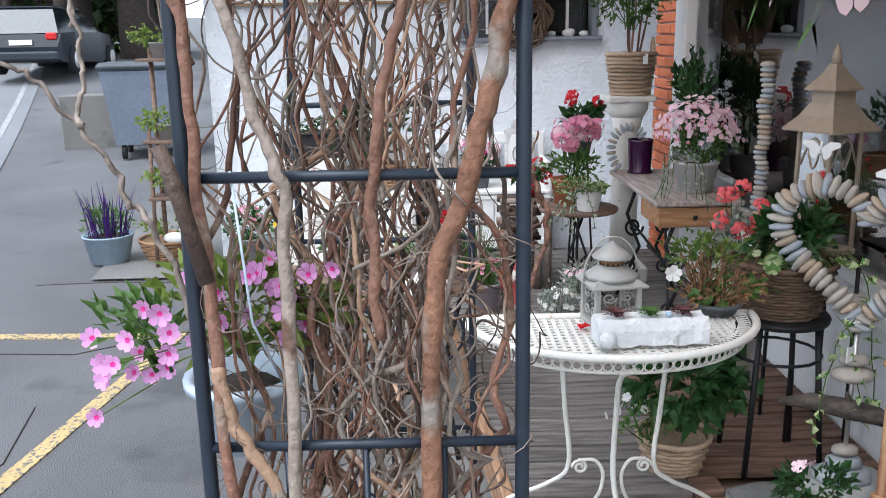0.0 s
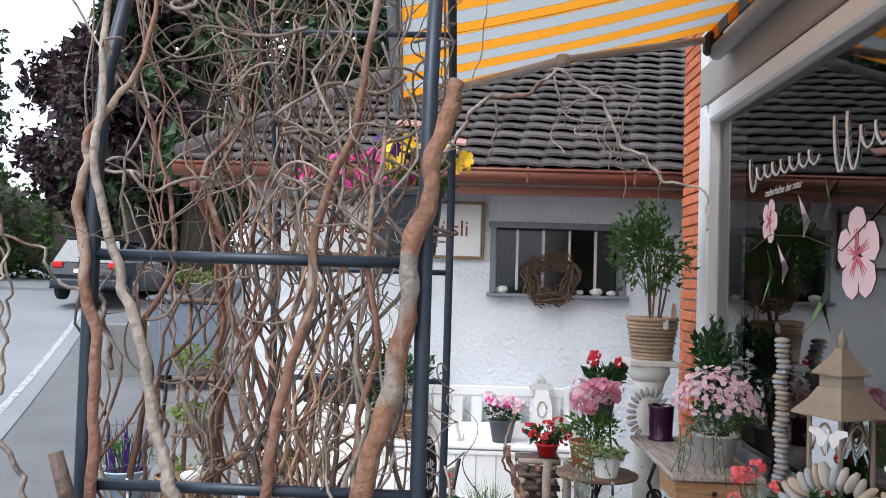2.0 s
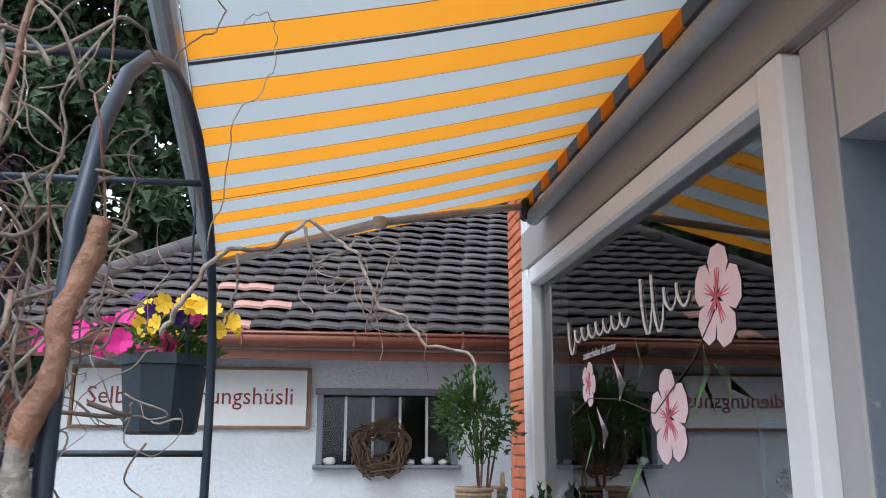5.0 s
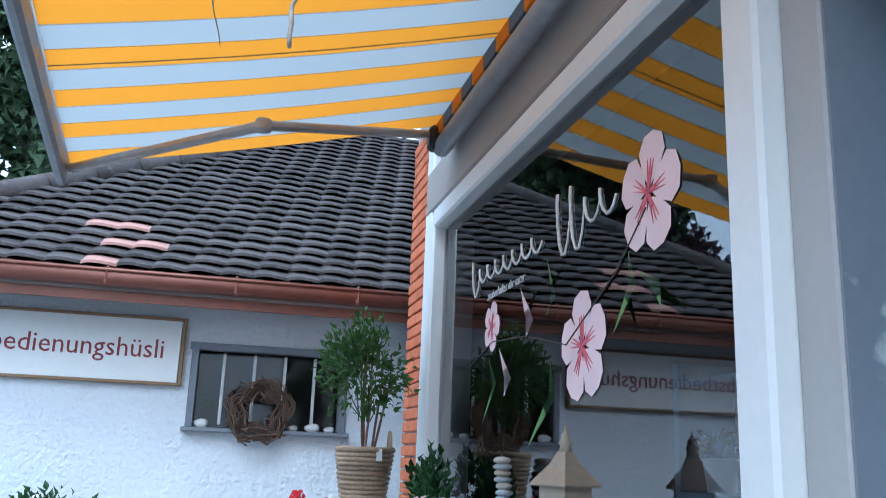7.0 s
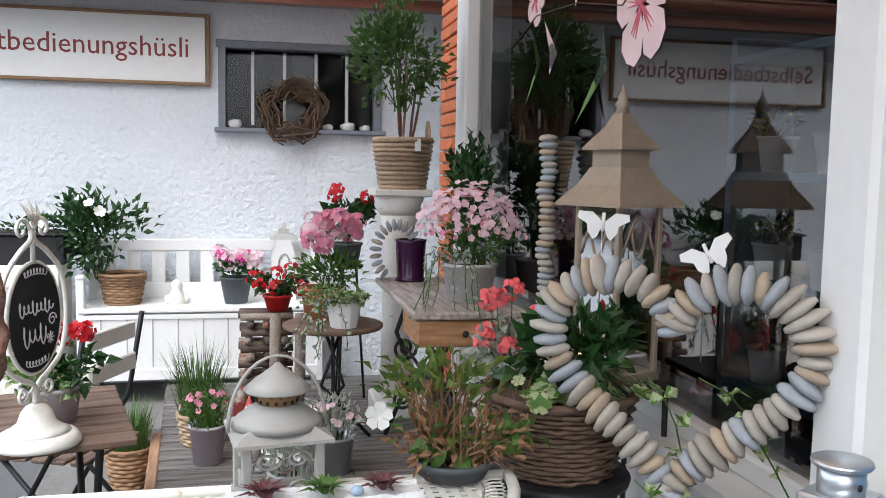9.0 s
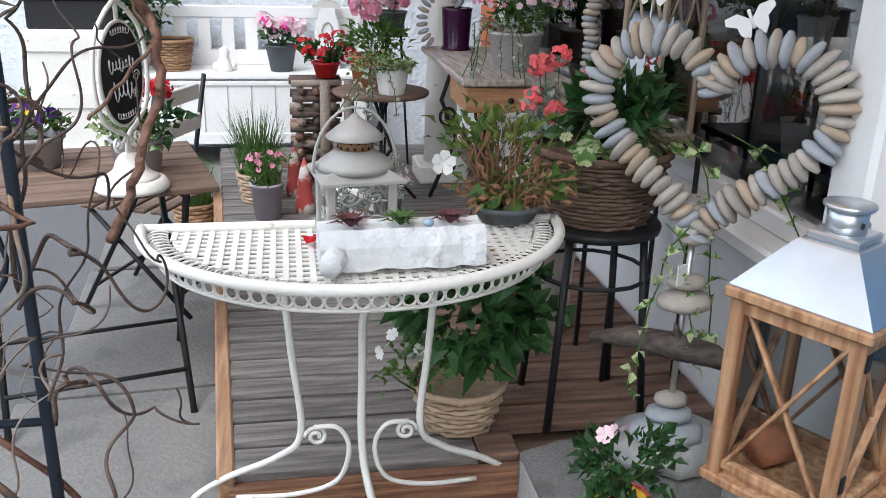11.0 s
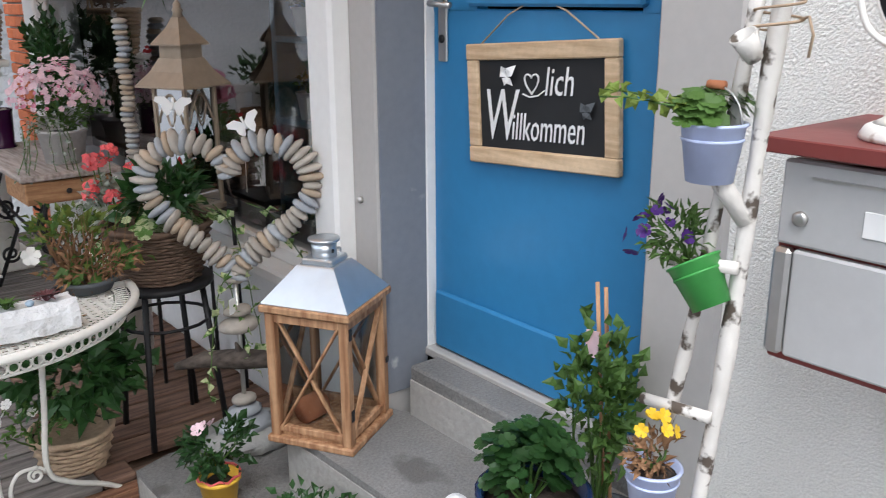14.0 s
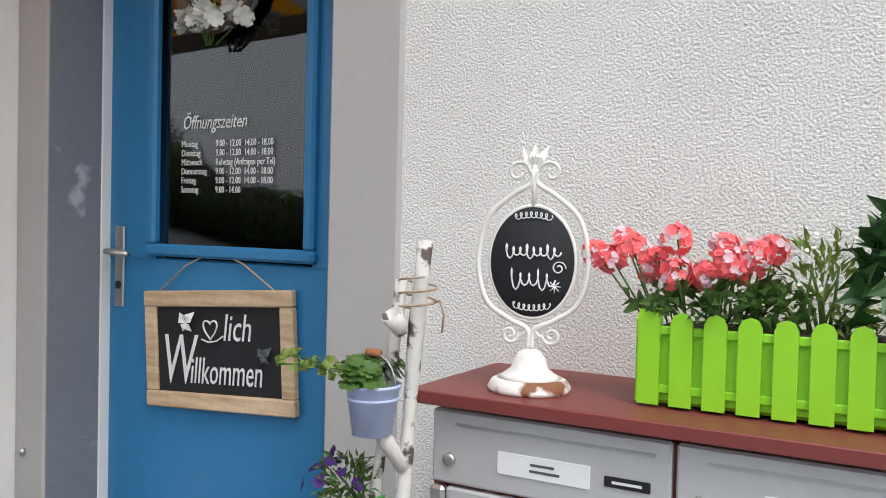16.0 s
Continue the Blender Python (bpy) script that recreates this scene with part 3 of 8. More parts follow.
ft = thing("opening_hours_lettering", (0.215, 0, 0), "white opening hours lettering on the door glass", "lettering")
WALLM = lambda x, y, z: pose(x, y, z, 90, 0, -90)
writing("heading", "Öffnungszeiten", 0.055, CHALK_INK, ft, WALLM(0, -5.185, 2.052), 0.0005, shear=0.3, width=0.72)
for k, (d, h) in enumerate((("Montag", "9.00 - 12.00  14.00 - 18.00"), ("Dienstag", "9.00 - 12.00  14.00 - 18.00"), ("Mittwoch", "Ruhetag (Anfragen per Tel)"),
                            ("Donnerstag", "9.00 - 12.00  14.00 - 18.00"), ("Freitag", "9.00 - 12.00  14.00 - 18.00"), ("Samstag", "9.00 - 14.00"))):
    writing("day", d, 0.026, CHALK_INK, ft, WALLM(0, -5.183, 2.002 - k * 0.0255), 0.0005, width=0.8)
    writing("opening_line", h, 0.026, CHALK_INK, ft, WALLM(0, -5.314, 2.002 - k * 0.0255), 0.0005, width=0.74)

# steps
g = Geo().prism([(-0.64, -4.40), (-0.52, -4.36), (0.0, -4.36), (0.0, -6.6), (-0.62, -6.6)], 0, 0.25)
st = structure("step_lower", g, STEP, "worn grey concrete slab before the steps", "step")
part("riser", Geo().prism([(-0.643, -4.42), (-0.64, -4.42), (-0.623, -6.6), (-0.626, -6.6)], 0, 0.235), STEP_SIDE, st)
st = structure("step_middle", Geo().prism([(-0.30, -4.80), (-0.02, -4.74), (0.06, -4.96), (0.06, -6.5), (-0.24, -6.5)], 0.25, 0.445), STEP, "stained concrete door step", "step")
part("riser", Geo().prism([(-0.306, -4.81), (-0.303, -4.80), (-0.243, -6.5), (-0.246, -6.5)], 0.25, 0.425), STEP_SIDE, st)
st = structure("step_upper", Geo().box((0.15, -5.41, 0.51), (0.18, 0.92, 0.2), 0, 0.008), STEP, "concrete door sill step", "step")
part("riser", Geo().box((0.056, -5.41, 0.49), (0.006, 0.9, 0.15)), STEP_SIDE, st)

# annex: wall with a window opening, eaves, gutter
AW = (-1.33, -0.28, 1.76, 2.32)
cx, wx = (AW[0] + AW[1]) / 2, AW[1] - AW[0]
for name, c, s in (("wall_annex_west", ((-3.36 + AW[0]) / 2, 0.15, 1.4), (AW[0] + 3.36, 0.3, 2.8)), ("wall_annex_east", ((AW[1] + 0.9) / 2, 0.15, 1.4), (0.9 - AW[1], 0.3, 2.8)),
                   ("wall_annex_below", (cx, 0.15, AW[2] / 2), (wx, 0.3, AW[2])), ("wall_annex_above", (cx, 0.15, (AW[3] + 2.8) / 2), (wx, 0.3, 2.8 - AW[3])),
                   ("wall_annex_side", (-3.21, 2.225, 1.4), (0.3, 3.85, 2.8)), ("wall_annex_back", (-1.2, 4.3, 1.4), (4.3, 0.3, 2.8)), ("wall_annex_inner", (0.75, 2.225, 1.4), (0.3, 3.85, 2.8))):
    structure(name, Geo().box(c, s), STUCCO, "white roughcast annex wall", "wall")
# added near-black ceiling, screen and floor that darken the view through the annex window
structure("ceiling_annex", Geo().box((-1.2, 2.2, 2.84), (4.3, 4.5, 0.06)), ROOM_SHADE, "near-black annex ceiling added to keep light out", "ceiling")
structure("annex_shade_screen", Geo().box((-0.8, 0.9, 1.6), (3.6, 0.06, 2.6)), ROOM_SHADE, "near-black screen added behind the annex window to darken it", "wall")
structure("floor_annex_inside", Geo().box((-1.2, 2.3, 0.02), (3.8, 3.8, 0.04)), ROOM_SHADE, "annex floor coloured near-black for the room's shade", "floor")
w2 = structure("window_annex", Geo().box(((AW[0] + AW[1]) / 2, 0.0, AW[2] - 0.012), (AW[1] - AW[0] + 0.1, 0.16, 0.03), 0, 0.006), REVEAL, "small grey framed annex window", "window")
for c, s in ((((AW[0] + AW[1]) / 2, 0.02, AW[3] + 0.0), (AW[1] - AW[0] + 0.08, 0.1, 0.05)), ((AW[0], 0.02, 2.04), (0.05, 0.1, 0.55)), ((AW[1], 0.02, 2.04), (0.05, 0.1, 0.55))):
    part("window_frame", Geo().box(c, s, 0, 0.005), REVEAL, w2)
for k in range(4):
    part("window_bar", Geo().box((AW[0] + 0.2 + k * 0.215, 0.10, 2.04), (0.022, 0.03, 0.5), 0, 0.004), WHITE, w2)
p2 = part("pane", Geo().add([(AW[0], 0.13, AW[2]), (AW[1], 0.13, AW[2]), (AW[1], 0.13, AW[3]), (AW[0], 0.13, AW[3])], [[0, 1, 2, 3]]), GLASS_SMALL, w2)
p2.visible_shadow = False

# annex roof: one hipped slope of single tiles
EZ, EY, PITCH = 2.72, -0.52, 0.68
HL = -3.78
# one plain sheet in the dark soil colour lies under the tiles
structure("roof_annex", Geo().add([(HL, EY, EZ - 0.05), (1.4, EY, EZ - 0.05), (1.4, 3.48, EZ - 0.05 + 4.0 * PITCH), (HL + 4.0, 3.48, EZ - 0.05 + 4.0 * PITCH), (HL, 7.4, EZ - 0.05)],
                                  [[0, 1, 2, 3], [0, 3, 4]]), SOIL, "plain dark sheet under the annex roof tiles", "roof")
roof_parent = structure("roof_tiles", Geo().box((-1.2, EY + 0.02, EZ - 0.035), (5.1, 0.03, 0.03)), DARK_WOOD, "brown weathered interlocking tiles on the annex roof", "roof")
structure("soffit", Geo().box((-1.25, EY / 2 - 0.0, 2.60), (5.0, 0.48, 0.03)), FASCIA, "grey boarded eaves soffit", "soffit")
structure("eaves_board", Geo().box((-1.25, EY + 0.055, 2.60), (5.06, 0.025, 0.16)), COPPER, "brown eaves board", "fascia")
gut = thing("gutter", (0, EY - 0.03, 2.66), "brown metal half-round roof gutter", "gutter")
part("channel", Geo().tube([(-3.80, 0, 0), (1.2, 0, 0)], 0.062, 14), COPPER, gut)
part("lip", Geo().tube([(-3.80, -0.058, 0.035), (1.2, -0.058, 0.035)], 0.012, 8), COPPER, gut)
for k in range(6):
    part("bracket", Geo().box((-3.5 + k * 0.8, 0, 0.0), (0.03, 0.13, 0.13), 0, 0.02), COPPER, gut)
dpz = thing("downpipe", (-3.62, 0, 0), "brown metal rainwater downpipe", "downpipe")
part("pipe", Geo().tube([(-0.02, EY - 0.02, 2.62), (-0.02, EY - 0.02, 2.50), (0.02, EY / 2, 2.30), (0.10, -0.08, 2.12), (0.10, -0.08, 0.0)], 0.042, 12), COPPER, dpz)
for z in (0.6, 1.9):
    part("clip", Geo().lathe([(0.05, 0), (0.05, 0.03)], 12, (0.10, -0.08, z)), COPPER, dpz)

# awning
AY0, AY1 = -2.09, -5.9
AWX, AWZ, CWX, CWZ = -1.90, 2.915, -0.16, 3.335


def front(y, dx=0.0, dz=0.0):
    """The cloth's front edge, which runs slightly askew to the wall."""
    x = AWX - 0.03 + 0.078 * (-2.0 - y)
    return Vector((x + dx, y, AWZ - 0.01 + (x - AWX + 0.03) * 0.24 + dz))


def cloth(q, y, drop=0.0):
    """A point on the cloth: q from the wall to the front bar."""
    f = front(y)
    return (CWX + (f.x - CWX) * q, y, CWZ + (f.z - CWZ) * q - 0.02 * math.sin(math.pi * q) - drop)


awn = thing("awning", (0, 0, 0), "extended orange and grey striped fabric awning", "awning")
ys, y, k = [], AY0, 0
while y > AY1:
    w = 0.17 if k % 2 == 0 else 0.18
    ys.append((y, y - w, k % 2 == 0))
    y, k = y - w, k + 1
HEM = material("brown stripe thread", (0.20, 0.11, 0.06), 0.9)
for a, b, c in ys:
    part("stripe", Geo().add([cloth(q / 5, yy) for q in range(6) for yy in (a, b)], [[2 * i, 2 * i + 1, 2 * i + 3, 2 * i + 2] for i in range(5)]), ORANGE if c else GREY_CLOTH, awn)
    part("thread_line", Geo().add([cloth(q / 5, yy, 0.002) for q in range(6) for yy in (a + 0.002, a - 0.002)], [[2 * i, 2 * i + 1, 2 * i + 3, 2 * i + 2] for i in range(5)]), HEM, awn)
    part("rolled_cloth", Geo().box((-0.155, (a + b) / 2, 3.30), (0.018, a - b, 0.07), 0, 0.003), ORANGE if c else POT_DARK, awn)
for y, w in ((-3.18, 0.010), (-4.51, 0.024), (-5.84, 0.024)):
    part("seam", Geo().add([cloth(q / 5, y - e, 0.004) for q in range(6) for e in (0, w)], [[2 * i, 2 * i + 1, 2 * i + 3, 2 * i + 2] for i in range(5)]), POT_DARK, awn)
a, b = front(AY0 + 0.05, -0.03, -0.035), front(AY1, -0.03, -0.035)
part("front_bar", Geo().box((0, 0, 0), ((b - a).length, 0.05, 0.13), 0, 0.015, Matrix.Translation((a + b) / 2) @ (b - a).to_track_quat("X", "Z").to_matrix().to_4x4()), BAR, awn)
part("cassette", Geo().box((-0.10, (AY0 + AY1) / 2 - 0.0, 3.41), (0.16, AY0 - AY1, 0.12), 0, 0.05), BAR, awn)
part("roller", Geo().tube([(-0.13, AY0 - 0.02, 3.205), (-0.13, AY1, 3.205)], 0.048, 14), BAR, awn)
E1, E2, E3 = (-0.21, AY0 - 0.04, 3.265), (-1.063, -2.70, 2.985), tuple(front(AY0 - 0.04, 0.0, -0.04))
for a, b in ((E1, E2), (E2, E3)):
    d = Vector(b) - Vector(a)
    part("arm", Geo().box((0, 0, 0), (d.length, 0.05, 0.04), 0, 0.012, Matrix.Translation((Vector(a) + Vector(b)) / 2) @ d.to_track_quat("X", "Z").to_matrix().to_4x4()), ARM, awn)
part("elbow", Geo().lathe([(0.034, -0.026), (0.036, -0.02), (0.036, 0.02), (0.034, 0.026)], 12, E2), ARM, awn)
part("shoulder", Geo().box((-0.15, AY0 - 0.03, 3.25), (0.11, 0.10, 0.13), 0, 0.02), BLACK, awn)


# ---- plants and pots ----
def pot(parent, r0, r1, h, mat, name="pot", n=22, rim=0.006, c=(0, 0, 0), soil=True):
    x, y, z = c
    part(name, Geo().lathe([(r0, z), (r1, z + h - 0.012), (r1 + rim, z + h - 0.012), (r1 + rim, z + h), (r1 - 0.006, z + h), (r1 - 0.012, z + h - 0.03)], n, (x, y, 0)), mat, parent)
    if soil:
        part("soil", Geo().lathe([(r1 * 0.6, z + h - 0.04), (r1 - 0.014, z + h - 0.028), (r1 * 0.5, z + h - 0.012)], 14, (x, y, 0)), SOIL, parent)


def woven(parent, r0, r1, h, mat, rows=9, n=22, c=(0, 0, 0), name="basket_wall"):
    """A wicker basket: over-and-under rows round upright stakes."""
    x, y, z = c
    wall_mesh = part(name, Geo().lathe([(r0 * 0.985, z + 0.001), (r1 * 0.965, z + h * 0.96), (r1 * 0.92, z + h * 0.92)], n, (x, y, 0)), mat, parent)
    for k in range(rows):
        t = k / (rows - 1)
        r = r0 + (r1 - r0) * t
        pts = [(x + (r + (0.007 if (i + k) % 2 else -0.003)) * math.cos(2 * math.pi * i / n), y + (r + (0.007 if (i + k) % 2 else -0.003)) * math.sin(2 * math.pi * i / n), z + 0.008 + (h - 0.016) * t + rand(-.002, .002)) for i in range(n)]
        part("withy", Geo().tube(pts, h / rows * 0.5, 5, closed=True), mat, wall_mesh)
    g = Geo().lathe([(r0 * 0.97, z + 0.002), (r1 * 0.95, z + h * 0.95), (r1 * 0.9, z + h * 0.9)], n, (x, y, 0))
    part("lining", g, SOIL, parent)
    pts = [(x + (r1 + 0.004) * math.cos(2 * math.pi * i / n), y + (r1 + 0.004) * math.sin(2 * math.pi * i / n), z + h + rand(-.002, .002)) for i in range(n)]
    part("rim", Geo().tube(pts, 0.010, 6, closed=True), mat, parent)


def foliage(parent, c, s, n, length, width, mat, name="foliage", up=0.35, stems=6, stem_mat=None, droop=0.0, scalloped=False):
    """Leaves scattered through an uneven clump round c with half sizes s, on thin stems."""
    g, st = Geo(), Geo()
    c, lobes = Vector(c), []
    for k in range(max(4, stems)):
        d = unit(0.25)
        q = c + Vector((d.x * s[0] * 0.62, d.y * s[1] * 0.62, d.z * s[2] * 0.62))
        lobes.append(q)
        b = c + Vector((rand(-.15, .15) * s[0], rand(-.15, .15) * s[1], -s[2]))
        mid = b.lerp(q, 0.55) + Vector((rand(-.2, .2) * s[0], rand(-.2, .2) * s[1], 0.1 * s[2]))
        st.tube([b, mid, q], [0.0035, 0.0028, 0.0018], 5)
    for k in range(n):
        q = lobes[k % len(lobes)]
        d = unit()
        p = q + Vector((d.x * s[0], d.y * s[1], d.z * s[2])) * rand(0.12, 0.55)
        out = (p - c)
        d2 = (out.normalized() * 0.8 + unit() * 0.6 + Vector((0, 0, up - droop))).normalized()
        f = rand(0.65, 1.2)
        if scalloped:
            g.flower(p, d2 * 0.6 + Vector((0, -0.35, 0.7)), length * 0.55 * f, 6, 0.12)
        else:
            g.leaf(p, d2, length * f, width * f, unit(0.9))
    tagged(part("stem_tuft", st, stem_mat or LEAF, parent), kind="stuff")
    ob = part(name, g, mat, parent)
    tagged(ob, kind="stuff")
    return ob


def blooms(parent, c, s, n, r, mat, petals=5, cup=0.25, name="inflorescence", spread=1.0, up=0.5, heads=0, head_r=0.0):
    g = Geo()
    c = Vector(c)
    hs = [c + Vector((rand(-1, 1) * s[0], rand(-1, 1) * s[1], rand(-.5, 1) * s[2])) for _ in range(heads)]
    for k in range(n):
        if heads:
            d = unit(0.3)
            p = hs[k % heads] + d * (head_r or r * 2.2) * rand(0.75, 1.0)
        else:
            d = unit(up)
            p = c + Vector((d.x * s[0], d.y * s[1], abs(d.z) * s[2])) * rand(0.75, 1.08) * spread
        g.flower(p, d + unit() * 0.35 + Vector((-0.1, -0.45, 0)), r * rand(0.8, 1.15), petals, cup)
    ob = part(name, g, mat, parent)
    tagged(ob, kind="stuff")
    return ob


def grassy(parent, c, r, h, n, mat, name="grass_tuft", w=0.004):
    g = Geo()
    for _ in range(n):
        a, q = rand(0, 6.283), r * math.sqrt(rand(0, 1))
        b = Vector((c[0] + q * math.cos(a), c[1] + q * math.sin(a), c[2]))
        lean = Vector((math.cos(a), math.sin(a), 0)) * rand(0.05, 0.45) * h + Vector((rand(-.2, .2), rand(-.2, .2), 0)) * h * 0.5
        k = h * rand(0.55, 1.1)
        s = Vector((-math.sin(a), math.cos(a), 0)) * w
        m, t = b + lean * 0.4 + Vector((0, 0, k * 0.6)), b + lean + Vector((0, 0, k))
        g.add([b - s, b + s, m + s * 0.8, m - s * 0.8, t], [[0, 1, 2, 3], [3, 2, 4]])
    return part(name, g, mat, parent)


def trailing(parent, starts, n, length, leaf, mat, drop=0.25, out=(0, -0.1, 0)):
    """Hanging runners with leaves."""
    g = Geo()
    for k in range(n):
        p = Vector(starts) + Vector((rand(-.06, .06), rand(-.04, .04), 0))
        d = Vector(out) + Vector((rand(-.12, .12), rand(-.1, .05), 0.06))
        pts = [p]
        for i in range(8):
            p = p + d * (length / 8 / max(d.length, .01)) + Vector((rand(-.012, .012), rand(-.012, .012), 0))
            d = d + Vector((0, 0, -drop * 0.25))
            pts.append(p)
            for _ in range(2):
                g.leaf(p, unit(0.1), leaf * rand(.7, 1.2), leaf * rand(.6, .95), unit(0.8))
        part("runner", Geo().tube(pts, 0.002, 4), LEAF, parent)
    tagged(part("foliage", g, mat, parent), kind="stuff")


# ---- rose arch of tubes with corkscrew willow ----
NX0, NX1, NY = -1.893, -1.537, -6.15
FX0, FX1, FY = -1.93, -1.54, -5.13
arch = thing("rose_arch", (0, 0, 0), "blue-black tubular metal rose arch with ring panels", "garden arch")


def hoop(xa, xb):
    pts = [(xa, NY, 0), (xa, NY, 1.0), (xa, NY, 1.95)]
    for k in range(1, 12):
        t = math.pi * k / 12
        f = (1 - math.cos(t)) / 2
        pts.append((xa + (xb - xa) * f, NY + (FY - NY) * f, 1.95 + 0.44 * math.sin(t)))
    return pts + [(xb, FY, 1.95), (xb, FY, 1.0), (xb, FY, 0)]


for a, b in ((NX0, FX0), (NX1, FX1)):
    part("hoop", Geo().tube(hoop(a, b), 0.0085, 10), IRON, arch)
for z in (0.35, 0.85, 1.318, 1.625, 1.868):
    part("crossbar", Geo().tube([(NX0, NY, z), (NX1, NY, z)], 0.0062, 8), IRON, arch)
    part("crossbar", Geo().tube([(FX0, FY, z), (FX1, FY, z)], 0.0062, 8), IRON, arch)
for k in (4, 8):
    a, b = hoop(NX0, FX0)[2 + k], hoop(NX1, FX1)[2 + k]
    part("crossbar", Geo().tube([a, b], 0.0062, 8), IRON, arch)
for x0, x1, yy in ((NX0, NX1, NY), (FX0, FX1, FY)):
    for zc in (0.6, 1.09, 0.2):
        for xc in ((x0 + x1) / 2 + 0.10, (x0 + x1) / 2 - 0.10):
            r = 0.075 if zc != 0.6 else 0.09
            part("ring", Geo().tube([(xc + r * math.cos(t * 0.3927), yy, zc + r * math.sin(t * 0.3927)) for t in range(16)], 0.004, 6, closed=True), IRON, arch)
    for k in range(1, 4):
        x = x0 + (x1 - x0) * k / 4
        part("upright", Geo().tube([(x, yy, 0), (x, yy, 1.318)], 0.004, 6), IRON, arch)


def twisted(p, d, length, r, wig, n=26, taper=0.35, pull=(0, 0, 1), keep=0.12, room=None, freq=7.0):
    """A corkscrew branch; room bounds its wandering in plan."""
    pts, rs = [Vector(p)], [r]
    d = Vector(d).normalized()
    seed = Vector((rand(0, 99), rand(0, 99), rand(0, 99)))
    step = length / n
    for i in range(n):
        w = noise.noise_vector(seed + Vector((0.3, 0.7, 1.0)) * (i * step * freq)) * wig
        d = d * (1 - keep) + w + Vector(pull) * keep
        if room:
            q = pts[-1]
            for a, (lo, hi) in enumerate(room):
                if q[a] < lo:
                    d[a] = abs(d[a]) + 0.25
                elif q[a] > hi:
                    d[a] = -abs(d[a]) - 0.25
        d = d.normalized()
        pts.append(pts[-1] + d * step)
        rs.append(r * (1 - (1 - taper) * (i + 1) / n) * rand(.93, 1.07))
    return pts, rs


def smoothed(pts, n=6):
    out = []
    P = [Vector(p) for p in pts]
    P = [P[0] * 2 - P[1]] + P + [P[-1] * 2 - P[-2]]
    for i in range(1, len(P) - 2):
        for k in range(n):
            t = k / n
            a, b, c, d = P[i - 1:i + 3]
            out.append(0.5 * ((2 * b) + (c - a) * t + (2 * a - 5 * b + 4 * c - d) * t * t + (3 * b - a - 3 * c + d) * t ** 3))
    return out + [P[-2]]


NEAR = ((NX0 - 0.02, NX1 + 0.01), (NY - 0.02, NY + 0.17))
FAR = ((FX0 - 0.02, FX1 + 0.02), (FY - 0.12, FY + 0.03))


def corkscrew(x, y, z0, z1, r, taper=0.45, lean=0.0, start=None, n=72):
    """An upright corkscrew stem: a helix of changing width and pitch about a wandering line."""
    u, v, ph = rand(0, 99), rand(0, 99), rand(0, 6.283)
    wide, pitch, slow = rand(0.010, 0.028), rand(0.12, 0.23), rand(0.03, 0.06)
    hand = RANDOM.choice((-1, 1))
    pts, rs = [], []
    for i in range(n + 1):
        t = i / n
        z = z0 + (z1 - z0) * t
        ph += hand * (z1 - z0) / n / pitch * 6.283 * (0.55 + 1.1 * abs(noise.noise((u, v, z * 3))))
        a = wide * (0.35 + 1.9 * abs(noise.noise((v, 3, z * 3.5))))
        px = x + lean * t + slow * 2 * noise.noise((u, 0, z * 2.4)) + a * math.cos(ph) + 0.020 * noise.noise((u, 9, z * 13)) + 0.006 * noise.noise((u, 4, z * 31))
        py = y + slow * noise.noise((v, 0, z * 2.4)) + a * 0.8 * math.sin(ph) + 0.014 * noise.noise((v, 9, z * 13))
        pts.append(Vector((min(max(px, NX0 - 0.025), NX1 + 0.012), min(max(py, NY - 0.025), NY + 0.22), z + a * 0.5 * math.sin(ph * 0.7))))
        rs.append(r * (1 - (1 - taper) * t ** 1.3) * (1 + 0.22 * noise.noise((v, u, z * 24))))
    if start is not None:
        off = Vector(start) - pts[0]
        pts = [p + off * (1 - i / n) ** 3 for i, p in enumerate(pts)]
    return pts, rs


def kinked(path, y, n=7, amp=0.005):
    """A side branch through a few bends in one upright plane, with small kinks of its own."""
    u = rand(0, 99)
    return [p + Vector((amp * noise.noise((u, i * .37, 1)), amp * 2 * noise.noise((u, i * .29, 5)), amp * noise.noise((u, i * .41, 8)))) * 1.6
            for i, p in enumerate(smoothed([(x, y, z) for x, z in path], n))]


willow = thing("corkscrew_willow", (0, 0, 0), "dry reddish twisted corkscrew willow branches tied into the arch", "branches")
tw = Geo()
tips = []
BARKS = (BARK, BARK, BARK_GREY, BARK, BARK_TAN, BARK_DARK, BARK_GREY)
